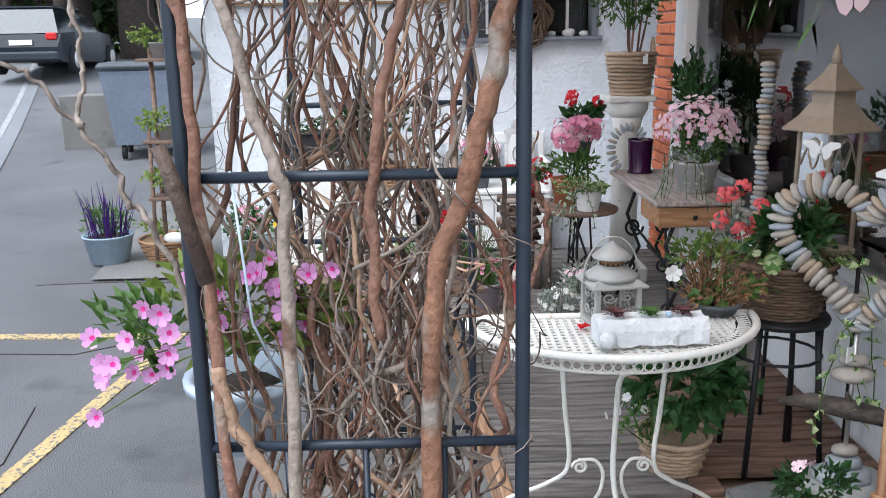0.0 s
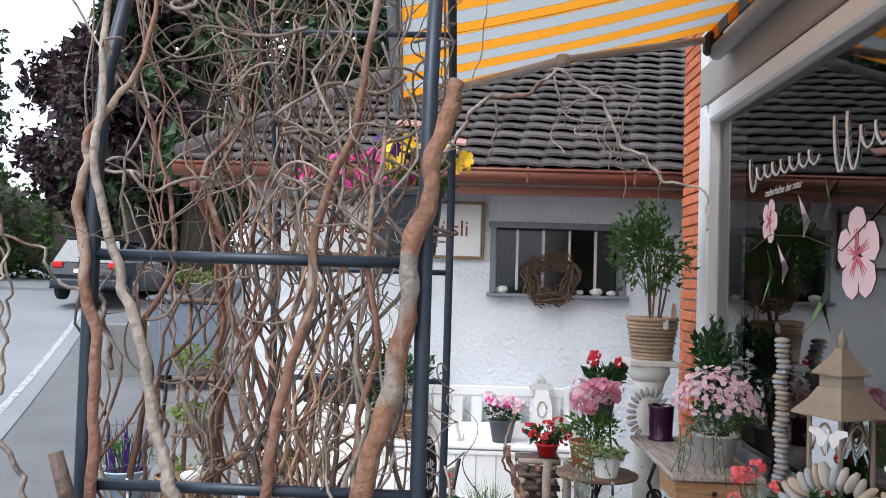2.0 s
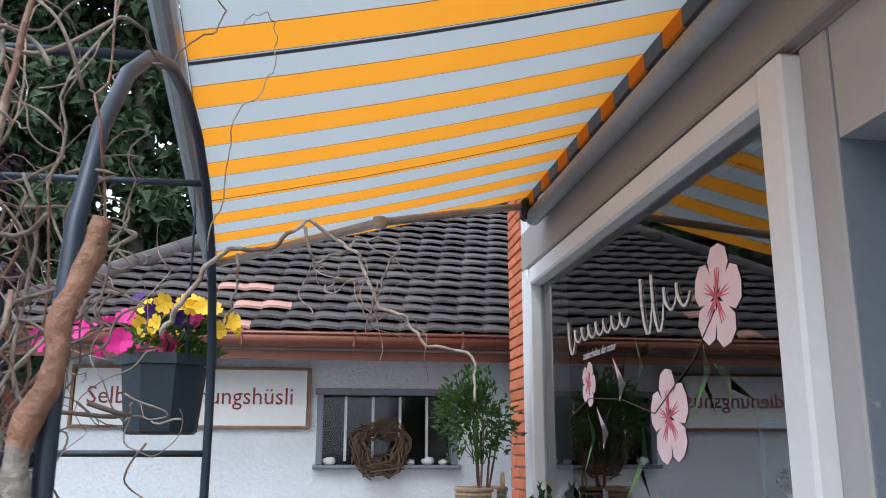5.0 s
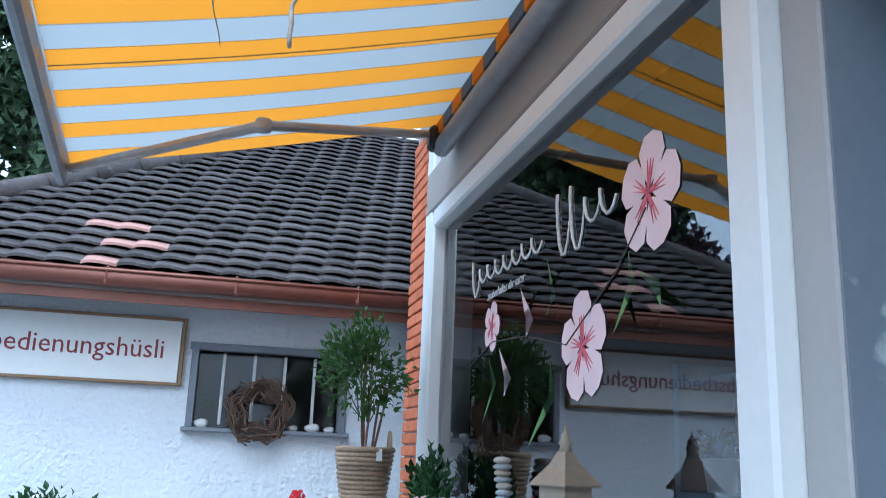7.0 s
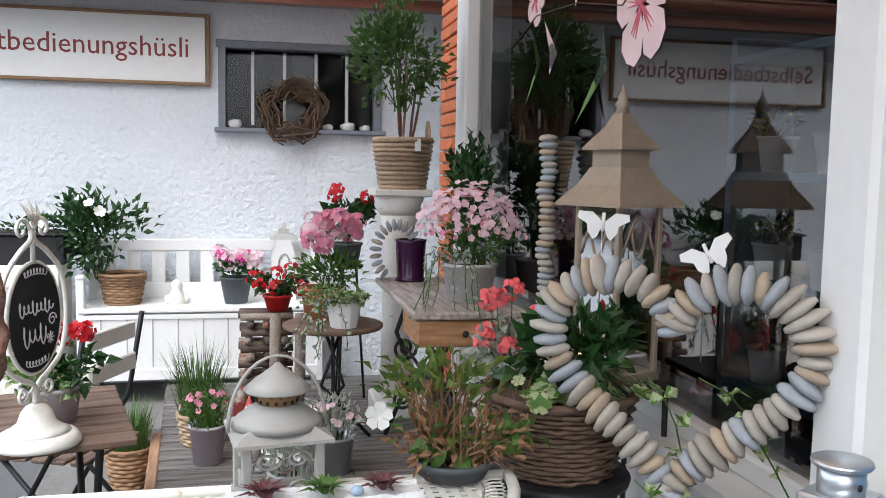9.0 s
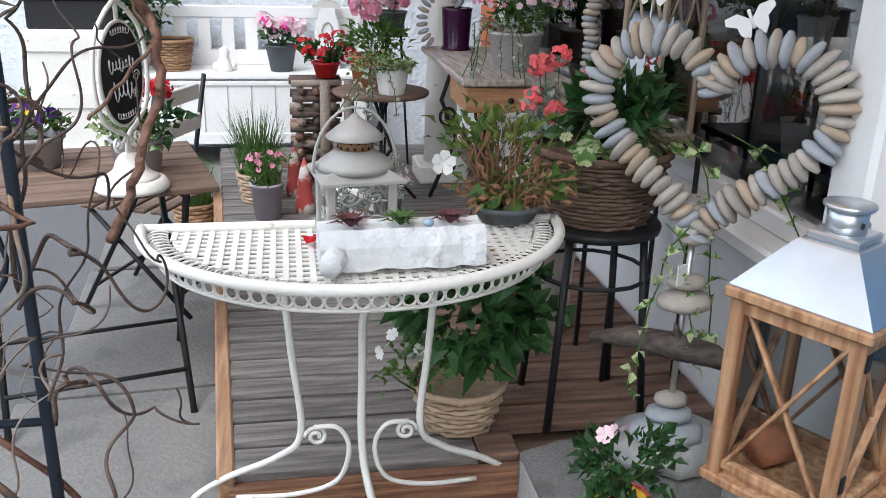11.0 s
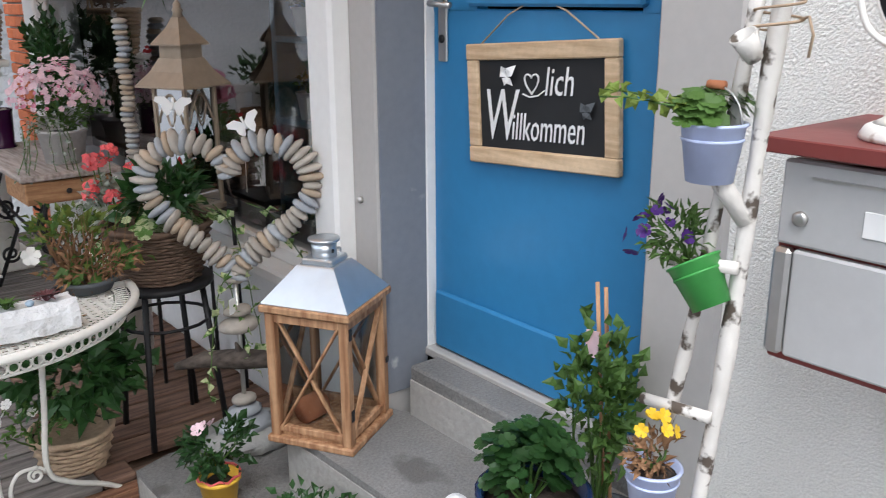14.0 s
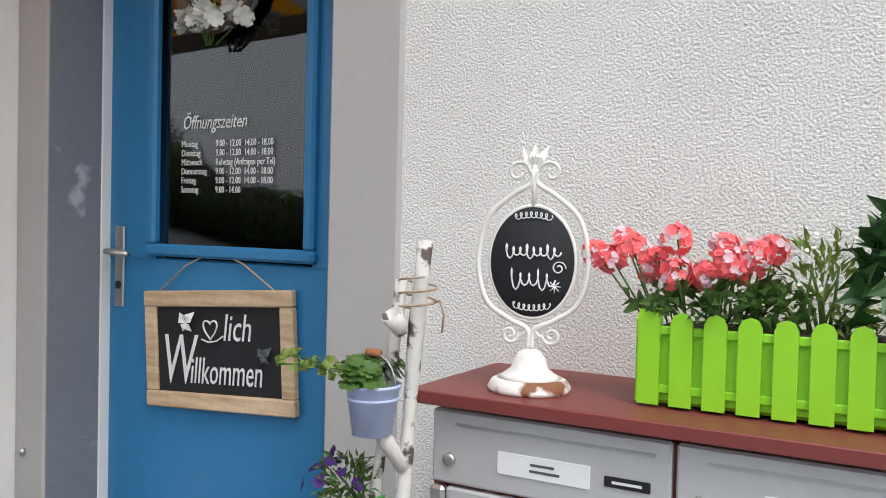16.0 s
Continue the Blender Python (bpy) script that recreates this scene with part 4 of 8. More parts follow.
for k in range(35):
    x = NX0 + 0.04 + (NX1 - NX0 - 0.09) * ((k * 0.618) % 1.0)
    y = NY + 0.02 + 0.17 * ((k * 0.387) % 1.0)
    if k % 7 == 0:
        r, z0, z1 = rand(0.0068, 0.0092), 0.0, rand(1.95, 2.3)
    elif k % 7 < 4:
        r, z0, z1 = rand(0.0036, 0.0056), rand(0.0, 0.6), rand(2.0, 2.4)
    else:
        r, z0, z1 = rand(0.0022, 0.0036), rand(0.3, 1.3), rand(2.1, 2.55)
    pts, rs = corkscrew(x, y, z0, z1, r, 0.33)
    part("branch", Geo().tube(pts, rs, 8), BARKS[(k * 5 + k // 7) % 7], willow)
    for i in range(8, len(pts) - 1, 2):
        tips.append((pts[i], rs[i]))
    for _ in range(2 if r > 0.0038 else 1):
        i = RANDOM.randrange(14, 58)
        fork, fr = corkscrew(pts[i].x, pts[i].y, pts[i].z, min(2.6, pts[i].z + rand(0.3, 0.9)), max(rs[i] * rand(0.5, 0.75), 0.0018), 0.4, rand(-.16, .16), pts[i], 36)
        part("branch", Geo().tube(fork, fr, 7), BARKS[(k * 3 + i) % 7], willow)
        tips += [(fork[j], fr[j]) for j in range(6, 34, 3)]
for k in range(170):
    p, r = tips[RANDOM.randrange(len(tips))]
    pts, rs = twisted(p, unit(0.8), rand(0.12, 0.42), min(r * 0.55, rand(0.0011, 0.0022)), 1.1, 26, 0.35, (0, 0, 1), 0.11, NEAR, 19.0)
    tw.tube(pts, rs, 5)
for k in range(64):
    pts, rs = twisted((rand(NX0 - .02, NX1), NY + rand(-.01, .2), rand(1.9, 2.4)), unit(0.5), rand(0.25, 0.55), rand(0.0014, 0.0027), 0.95, 34, 0.35, (0, 0, 0.8), 0.08, ((NX0 - .06, NX1 + .02), (NY - .03, NY + .25)), 15.0)
    tw.tube(pts, rs, 5)
tagged(part("brushwood", tw, TWIG, willow), kind="stuff")
for r, y, path in ((0.0042, -6.14, ((-1.88, 1.42), (-1.909, 1.508), (-1.934, 1.572), (-1.957, 1.597), (-1.965, 1.635), (-1.999, 1.678), (-2.041, 1.729), (-2.07, 1.743), (-2.13, 1.75))),
                   (0.0030, -6.14, ((-1.999, 1.678), (-1.998, 1.702), (-1.99, 1.732), (-1.99, 1.78), (-1.998, 1.821), (-1.992, 1.862), (-2.01, 1.93))),
                   (0.0034, -6.10, ((-1.84, 2.19), (-1.867, 2.202), (-1.912, 2.228), (-1.957, 2.25), (-1.99, 2.287), (-1.978, 2.315), (-1.91, 2.295), (-1.864, 2.247))),
                   (0.0014, -6.10, ((-1.92, 2.225), (-1.953, 2.206), (-1.982, 2.205), (-2.009, 2.219), (-2.008, 2.234))),
                   (0.0009, -6.10, ((-1.977, 2.314), (-2.011, 2.28), (-2.037, 2.245), (-2.065, 2.221), (-2.089, 2.205))),
                   (0.0019, -6.10, ((-2.013, 1.782), (-2.004, 1.831), (-2.028, 1.887), (-2.068, 1.899), (-2.053, 1.925), (-2.063, 1.951), (-2.149, 1.935))),
                   (0.0030, -6.10, ((-1.888, 1.74), (-1.895, 1.788), (-1.911, 1.823), (-1.953, 1.834), (-1.974, 1.87), (-2.035, 1.893))),
                   (0.0016, -6.10, ((-2.063, 1.951), (-2.082, 1.983), (-2.123, 2.023))),
                   (0.0040, -5.62, ((-1.55, 2.03), (-1.53, 2.077), (-1.49, 2.144), (-1.453, 2.163), (-1.407, 2.163), (-1.358, 2.205), (-1.30, 2.177), (-1.27, 2.145), (-1.241, 2.081), (-1.207, 2.064), (-1.174, 2.029), (-1.108, 2.012), (-1.103, 1.943))),
                   (0.0026, -5.60, ((-1.358, 2.205), (-1.345, 2.153), (-1.314, 2.163), (-1.273, 2.186), (-1.217, 2.186), (-1.231, 2.145), (-1.249, 2.099), (-1.263, 2.045))),
                   (0.0026, -5.60, ((-1.453, 2.163), (-1.457, 2.097), (-1.471, 2.055))),
                   (0.0013, -5.60, ((-1.50, 2.16), (-1.482, 2.255), (-1.478, 2.325), (-1.469, 2.376), (-1.43, 2.427), (-1.415, 2.478), (-1.415, 2.531), (-1.44, 2.556), (-1.47, 2.533))),
                   (0.0017, -5.60, ((-1.58, 2.44), (-1.559, 2.482), (-1.515, 2.512), (-1.50, 2.555), (-1.536, 2.599), (-1.568, 2.65), (-1.599, 2.646)))):
    line = kinked(path, y)
    part("side_branch", Geo().tube(line, [r * (1 - 0.5 * i / len(line)) for i in range(len(line))], 6), BARK_GREY if r > 0.0025 else TWIG, willow)
for k in range(10):
    pts, rs = twisted((rand(-1.36, -1.2), -5.6 + rand(-.04, .04), rand(2.05, 2.19)), unit(-0.2), rand(.08, .22), 0.0012, 0.95, 24, 0.4, (.1, 0, -.3), 0.08, ((-1.5, -1.1), (-5.75, -5.5)), 17.0)
    tw2 = Geo().tube(pts, rs, 5)
    part("side_twig", tw2, TWIG, willow)
for r, mt, path in ((0.0128, BARK_RED, ((-1.66, 0.0), (-1.645, 0.5), (-1.655, 1.0), (-1.645, 1.3), (-1.63, 1.5), (-1.60, 1.63), (-1.578, 1.72), (-1.553, 1.81), (-1.545, 1.90), (-1.522, 1.98), (-1.508, 2.06))),
                    (0.0080, BARK_GREY, ((-1.80, 0.0), (-1.78, 0.7), (-1.80, 1.25), (-1.779, 1.57), (-1.79, 1.64), (-1.813, 1.70), (-1.84, 1.80), (-1.862, 1.86), (-1.882, 1.945), (-1.885, 2.03), (-1.87, 2.2), (-1.85, 2.4))),
                    (0.0070, BARK, ((-1.86, 1.2), (-1.87, 1.55), (-1.88, 1.75), (-1.89, 1.847), (-1.905, 1.93), (-1.90, 1.99), (-1.87, 2.03), (-1.84, 2.08), (-1.83, 2.25))),
                    (0.0066, BARK, ((-1.69, 1.45), (-1.70, 1.56), (-1.69, 1.70), (-1.66, 1.80), (-1.645, 1.92), (-1.61, 2.06), (-1.59, 2.2), (-1.57, 2.35))),
                    (0.0080, BARK_TAN, ((-1.88, 1.42), (-1.86, 1.36), (-1.83, 1.30), (-1.80, 1.22), (-1.775, 1.12), (-1.77, 0.8), (-1.78, 0.4), (-1.77, 0.0)))):
    line = smoothed([(x + 0.012 * noise.noise((r * 700, 1, z * 9)), NY - 0.012 + 0.02 * noise.noise((r * 700, 4, z * 6)), z) for x, z in path], 9)
    line = [p + Vector((0.011 * noise.noise((r * 600, 3, i * 0.13)), 0.008 * noise.noise((r * 600, 6, i * 0.13)), 0)) + Vector((0.005 * noise.noise((r * 600, 8, i * 0.4)), 0, 0)) for i, p in enumerate(line)]
    rs = [r * (0.95 - (0.25 if r > 0.012 else 0.7) * (i / len(line)) ** 2) * (1 + 0.25 * noise.noise((r * 900, 2, i * 0.45))) for i in range(len(line))]
    part("thick_branch", Geo().tube(line, rs, 10), mt, willow)
part("sawn_stub", Geo().tube([(-1.87, NY - 0.03, 1.52), (-1.893, NY - 0.035, 1.622), (-1.906, NY - 0.035, 1.664)], [0.009, 0.0085, 0.0076], 10), BARK_DARK, willow)
willow2 = thing("climbing_willow", (0, 0, 0), "dry twisted branches on the far side of the arch", "branches")
for k in range(16):
    x = FX0 + (FX1 - FX0) * ((k * 0.618 + .2) % 1.0)
    pts, rs = twisted((x, FY - 0.03 - rand(0, .1), 0.0), (rand(-.1, .1), 0, 1), 2.1, rand(0.004, 0.009), 0.4, 130, 0.4, (0, 0, 1), 0.09, FAR, 9.0)
    part("branch", Geo().tube(pts, rs, 6), BARKS[k % 7], willow2)
tw = Geo()
for k in range(70):
    pts, rs = twisted((rand(FX0, FX1 + .02), FY + rand(-.12, .06), rand(0.2, 2.2)), unit(0.6), rand(.2, .5), 0.0024, 0.95, 26, 0.3, (0, 0, .6), 0.07, FAR, 13.0)
    tw.tube(pts, rs, 5)
tagged(part("brushwood", tw, TWIG, willow2), kind="stuff")
for k in range(12):
    pts, rs = twisted((FX1 + rand(-.02, .03), FY + rand(-.03, .08), rand(0.1, 1.3)), (rand(.1, .6), rand(0, .4), 1), rand(.4, .8), rand(0.002, 0.005), 0.6, 60, 0.35, (.04, .03, .8), 0.08, ((FX1 - .03, FX1 + .17), (FY - .06, FY + .22)), 10.0)
    part("vine", Geo().tube(pts, rs, 6), BARK_DARK, willow2)
for r, path in ((0.0065, ((-1.398, 1.480), (-1.387, 1.433), (-1.370, 1.391), (-1.358, 1.341), (-1.363, 1.292), (-1.383, 1.241), (-1.400, 1.191), (-1.417, 1.146), (-1.443, 1.095))), (0.0026, ((-1.455, 1.256), (-1.418, 1.293), (-1.380, 1.337), (-1.361, 1.363), (-1.388, 1.407), (-1.406, 1.450), (-1.401, 1.492), (-1.384, 1.553)))):
    line = kinked(path, FY + 0.05)
    part("vine", Geo().tube(line, r, 7), BARK, willow2)

hang = thing("hanging_planter", (-1.645, -5.035, 1.905), "anthracite planter of yellow, pink and violet petunias on the arch", "planter")
hang.scale = (0.85, 0.85, 0.9)
part("pot", Geo().lathe([(0.078, 0), (0.086, 0.006), (0.102, 0.15), (0.109, 0.152), (0.109, 0.175), (0.095, 0.175), (0.09, 0.14)], 8, smooth=False, turn=0.39), PLANTER, hang)
part("hook", Geo().tube([(0.06, -0.08, 0.14), (0.06, -0.1, 0.5), (0.05, -0.1, 0.56)], 0.003, 6), IRON, hang)
foliage(hang, (0, 0, 0.21), (0.13, 0.12, 0.06), 260, 0.035, 0.02, LEAF)
blooms(hang, (0.06, -0.02, 0.21), (0.13, 0.12, 0.10), 24, 0.024, YELLOW, 6, 0.4)
blooms(hang, (-0.13, -0.02, 0.19), (0.15, 0.12, 0.08), 26, 0.025, MAGENTA, 6, 0.4)
blooms(hang, (0.10, 0.03, 0.25), (0.06, 0.06, 0.05), 4, 0.025, MAGENTA)
blooms(hang, (-0.05, 0.02, 0.26), (0.10, 0.1, 0.06), 7, 0.024, VIOLET)

pet = thing("petunia_pot", (-1.875, -6.02, 1.262), "light blue hanging pot with lilac pink petunias", "flower pot")
pot(pet, 0.045, 0.070, 0.095, POT_PALE)
part("hanger", Geo().tube([(0.06, -0.06, 0.1), (0.04, -0.12, 0.2), (0.03, -0.13, 0.37)], 0.0016, 6), POT_PALE, pet)
foliage(pet, (-0.01, 0.02, 0.17), (0.13, 0.09, 0.06), 260, 0.04, 0.015, LEAF_YELLOW)
foliage(pet, (-0.10, 0, 0.15), (0.08, 0.06, 0.05), 70, 0.034, 0.013, LEAF)
for k in range(36):
    q = Vector((rand(-0.20, 0.07), rand(-0.10, 0.04), 0)) if k < 28 else Vector((rand(0.05, 0.13), rand(-0.06, 0.03), 0))
    q.z = 0.165 + rand(-0.055, 0.05) - 0.5 * max(0.0, -0.07 - q.x) + (0.03 if q.x > -0.05 else 0)
    d = Vector((rand(-.5, .15), -1, rand(-.1, .5)))
    part("flower", Geo().flower(q, d, 0.0128 * rand(.85, 1.15), 6, 0.6), LILAC, pet)
    part("throat", Geo().flower(q - d.normalized() * -0.0015, d, 0.0036, 5, 0.5), MAGENTA, pet)
    part("stalk", Geo().tube([q, q * 0.6 + Vector((0, 0, 0.06))], 0.0009, 4), LEAF_YELLOW, pet)

# ---- half-moon wire table and what stands on it ----
TZ = 0.87
ht = thing("half_moon_table", (-1.055, -4.36, 0), "half-moon white painted lattice metal table, slightly rusty", "table")
A, B = 0.47, 0.40


def edge(t, k=1.0):
    return (A * k * math.cos(t), -B * k * math.sin(t))


rim = Geo().tube([(*edge(math.pi * i / 30), TZ) for i in range(31)], 0.013, 8, flat=1.0)
rim.tube([(-A, 0, TZ), (A, 0, TZ)], 0.011, 8)
part("rim", rim, WHITE_OLD, ht)
g = Geo()
band = [(*edge(math.pi * i / 30, q), TZ - 0.012) for i in range(31) for q in (0.865, 0.845)]
g.add(band, [[2 * i, 2 * i + 1, 2 * i + 3, 2 * i + 2] for i in range(30)])
part("inner_band", g, WHITE_OLD, ht)
coil = Geo().tube([(*edge(math.pi * i / 420, 0.92 + 0.045 * math.cos(i * 0.9)), TZ - 0.006 + 0.006 * math.sin(i * 0.9)) for i in range(421)], 0.0022, 4)
part("coil_band", coil, WHITE_OLD, ht)
lat = Geo()
pitch = 0.0265
for i in range(-17, 18):
    x = i * pitch
    if abs(x) < A * 0.86:
        L = B * 0.86 * math.sqrt(1 - (x / (A * 0.86)) ** 2)
        lat.box((x, -L / 2, TZ - 0.008), (0.0125, L, 0.0035))
for j in range(0, 14):
    y = -0.012 - j * pitch
    if -y < B * 0.86:
        L = A * 0.86 * math.sqrt(1 - (y / (B * 0.86)) ** 2) * 2
        lat.box((0, y, TZ - 0.0105), (L, 0.0125, 0.0035))
part("lattice_top", lat, WHITE_OLD, ht)
ap = Geo()
for i in range(46):
    t = math.pi * (i + 0.5) / 46
    x, y = edge(t, 0.93)
    rr = 0.0145
    tx, ty = -A * math.sin(t), -B * math.cos(t)
    q = math.hypot(tx, ty)
    tx, ty = tx / q, ty / q
    ap.tube([(x + tx * rr * math.cos(u * 0.785), y + ty * rr * math.cos(u * 0.785), TZ - 0.036 + rr * math.sin(u * 0.785)) for u in range(8)], 0.0034, 5, closed=True)
ap.tube([(*edge(math.pi * i / 30, 0.93), TZ - 0.054) for i in range(31)], 0.0045, 6)
part("apron", ap, WHITE_OLD, ht)


def strip(g, pts, r=0.0085):
    g.tube(pts, r, 6)


def scroll(c, r, ux, n=22, turns=1.6, s=1):
    return [Vector(c) + Vector(ux) * (r * (1 - 0.75 * i / n) * math.cos(s * turns * 6.283 * i / n)) + Vector((0, 0, 1)) * (r * (1 - 0.75 * i / n) * math.sin(s * turns * 6.283 * i / n)) for i in range(n + 1)]


for sx in (-1, 1):
    g = Geo()
    strip(g, smoothed([(sx * 0.17, -0.12, TZ - 0.075), (sx * 0.155, -0.12, 0.6), (sx * 0.14, -0.12, 0.4), (sx * 0.20, -0.09, 0.32), (sx * 0.33, -0.03, 0.23), (sx * 0.42, 0.0, 0.14), (sx * 0.43, 0.0, 0.0)]))
    part("leg", g, WHITE_OLD, ht)
    g = Geo()
    strip(g, smoothed([(sx * 0.30, -0.045, 0.245 - 0.06), (sx * 0.16, -0.10, 0.22), (sx * 0.06, -0.13, 0.27), (sx * 0.03, -0.14, 0.36), (sx * 0.055, -0.14, 0.42), (sx * 0.11, -0.13, 0.42)]), 0.0062)
    strip(g, scroll((sx * 0.105, -0.13, 0.395), 0.026, (sx, 0, 0)), 0.005)
    strip(g, scroll((sx * 0.365, -0.01, 0.115), 0.03, (sx, 0, 0)), 0.005)
    part("brace", g, WHITE_OLD, ht)
    part("foot", Geo().lathe([(0.016, 0), (0.018, 0.008), (0.010, 0.02)], 10, (sx * 0.43, 0, 0)), WHITE_OLD, ht)
    g = Geo()
    strip(g, smoothed([(sx * 0.16, -0.12, TZ - 0.075), (sx * 0.10, -0.14, TZ - 0.11), (sx * 0.02, -0.19, TZ - 0.08)]), 0.006)
    part("bracket", g, WHITE_OLD, ht)
g = Geo()
strip(g, smoothed([(0.03, -0.30, TZ - 0.075), (0.0, -0.22, TZ - 0.13), (0.0, -0.17, 0.6), (0.0, -0.16, 0.36), (0.03, -0.22, 0.2), (0.07, -0.33, 0.0)]), 0.0095)
part("leg", g, WHITE_OLD, ht)
part("foot", Geo().lathe([(0.016, 0), (0.018, 0.008), (0.010, 0.02)], 10, (0.07, -0.33, 0)), WHITE_OLD, ht)

log = thing("log_planter", (-0.985, -4.62, TZ), "white cast stone log planter with succulents", "planter", rz=2)
g = Geo()
prof = [(-0.5, -0.9), (-0.5, 0.0), (-0.42, 0.35), (-0.30, 0.62), (-0.22, 0.5), (0.22, 0.5), (0.30, 0.62), (0.42, 0.35), (0.5, 0.0), (0.5, -0.9)]
n = len(prof)
xs = [i / 14 for i in range(15)]
g.add([(-0.165 + 0.33 * u, v * 0.105 * (1 + 0.10 * noise.noise((u * 9, v * 6, 1))), 0.052 + w * 0.052 * (1 + 0.12 * noise.noise((u * 11, v * 5, 4)))) for u in xs for v, w in prof],
      [[i * n + k, i * n + (k + 1) % n, (i + 1) * n + (k + 1) % n, (i + 1) * n + k] for i in range(14) for k in range(n)] + [list(range(n)), [14 * n + k for k in range(n)][::-1]])
part("body", g, CASTLOG, log)
part("stub", Geo().tube([(-0.13, -0.03, 0.035), (-0.15, -0.09, 0.03)], [0.026, 0.022], 10), CASTLOG, log)
for x, mt in ((-0.10, SUCC), (0.0, LEAF), (0.10, SUCC)):
    rosette = part("succulent", Geo().ball((x, 0, 0.088), (0.008, 0.008, 0.008), 8), mt, log)
    for k in range(26):
        t = k * 2.399
        rr = 0.006 + k * 0.0009
        part("leaf", Geo().leaf((x + rr * .4 * math.cos(t), rr * .4 * math.sin(t), 0.085), (math.cos(t), math.sin(t), 1.6 - k * 0.05), 0.026 + k * .0007, 0.013), mt, rosette)
part("glass_stone", Geo().ball((0.052, -0.02, 0.09), (0.012, 0.012, 0.009)), POT_BLUE, log)

sl = thing("small_lantern", (-1.06, -4.42, TZ), "small grey tin lantern with scrollwork and handle", "lantern", rz=8)
sl.scale = (1.28, 1.28, 0.93)
part("base", Geo().box((0, 0, 0.006), (0.125, 0.125, 0.012), 0, 0.002), GREY_TIN, sl)
for sx in (-1, 1):
    for sy in (-1, 1):
        part("corner_post", Geo().box((sx * 0.052, sy * 0.052, 0.075), (0.014, 0.014, 0.13), 0, 0.002), GREY_TIN, sl)
for a in range(4):
    m = Matrix.Rotation(a * math.pi / 2, 4, "Z")
    g = Geo()
    for q in range(4):
        sx, sz = (-1 if q % 2 else 1), (0.045 if q < 2 else 0.105)
        g.tube([m @ v for v in [Vector(p) + Vector((0, -0.052, 0)) for p in scroll((sx * 0.022, 0, sz), 0.019, (1, 0, 0), 16, 1.4, sx)]], 0.003, 5)
    part("scrollwork", g, GREY_TIN, sl)
part("roof", Geo().lathe([(0.10, 0.14), (0.10, 0.147), (0.05, 0.175), (0.045, 0.178)], 4, smooth=False, turn=0.785), GREY_TIN, sl)
part("dome", Geo().lathe([(0.068, 0.160), (0.062, 0.174), (0.040, 0.196), (0.030, 0.204)], 24), GREY_TIN, sl)
part("vent_band", Geo().lathe([(0.029, 0.203), (0.029, 0.230)], 24), RUST_BAND, sl, "rusty perforated vent band")
for k in range(14):
    for q in (0.2095, 0.2235):
        a = (k + (0.5 if q > 0.215 else 0)) * 0.4488
        part("vent_hole", Geo().ball((0.0285 * math.cos(a), 0.0285 * math.sin(a), q), (0.0032, 0.0032, 0.0045), 6), BLACK, sl)
part("cap", Geo().lathe([(0.048, 0.229), (0.050, 0.233), (0.034, 0.252), (0.010, 0.276), (0.004, 0.285)], 24), GREY_TIN, sl)
part("handle", Geo().tube([(0.072 * math.cos(math.pi * i / 16), 0, 0.15 + 0.15 * math.sin(math.pi * i / 16)) for i in range(17)], 0.003, 6), GREY_TIN, sl)

herb = thing("herb_bowl", (-0.70, -4.34, TZ), "shallow pot of straggling green herbs and grasses", "plant")
pot(herb, 0.07, 0.085, 0.04, POT_DARK)
foliage(herb, (-0.02, 0, 0.14), (0.17, 0.12, 0.11), 110, 0.042, 0.022, LEAF_YELLOW, stems=16, stem_mat=LEAF_BROWN)
foliage(herb, (-0.05, 0, 0.16), (0.14, 0.1, 0.11), 60, 0.034, 0.018, LEAF, stems=14, stem_mat=LEAF_BROWN)
foliage(herb, (0.02, -0.03, 0.09), (0.16, 0.10, 0.07), 210, 0.03, 0.012, LEAF_BROWN, stems=20, stem_mat=LEAF_BROWN)
foliage(herb, (0.05, -0.03, 0.07), (0.13, 0.09, 0.05), 55, 0.045, 0.034, LEAF, stems=10, droop=0.3)
grassy(herb, (0.03, 0, 0.04), 0.10, 0.25, 22, LEAF_BROWN, w=0.0014)
part("white_flower", Geo().flower((-0.17, -0.10, 0.16), (0, -1, .2), 0.028), PETAL_WHITE, herb)
leafr = thing("fallen_leaf", (-1.17, -4.50, TZ + 0.003), "dry dark red fallen leaf on the table", "leaf")
part("blade", Geo().leaf((0, 0, 0), (1, .3, .1), 0.06, 0.035).leaf((0, 0, 0), (.3, 1, .2), 0.045, 0.03), RED, leafr)

# ---- stone heart, stool, baskets ----
heart = thing("pebble_heart", (-0.282, -4.477, 0.25), "heart of threaded river pebbles on a steel rod", "garden ornament")
hx = Vector((0.74, -0.67, 0))
ny = Vector((-0.67, -0.74, 0))
pts = []
for i in range(400):
    t = 2 * math.pi * i / 400
    u, v = 16 * math.sin(t) ** 3, 13 * math.cos(t) - 5 * math.cos(2 * t) - 2 * math.cos(3 * t) - math.cos(4 * t)
    pts.append(hx * (u * 0.0167) + Vector((0, 0, 0.936 + (v - 5) * 0.0152)))
acc = 0.0
loop = Geo().tube(pts[::4], 0.003, 5, closed=True)
part("wire", loop, STEEL, heart)
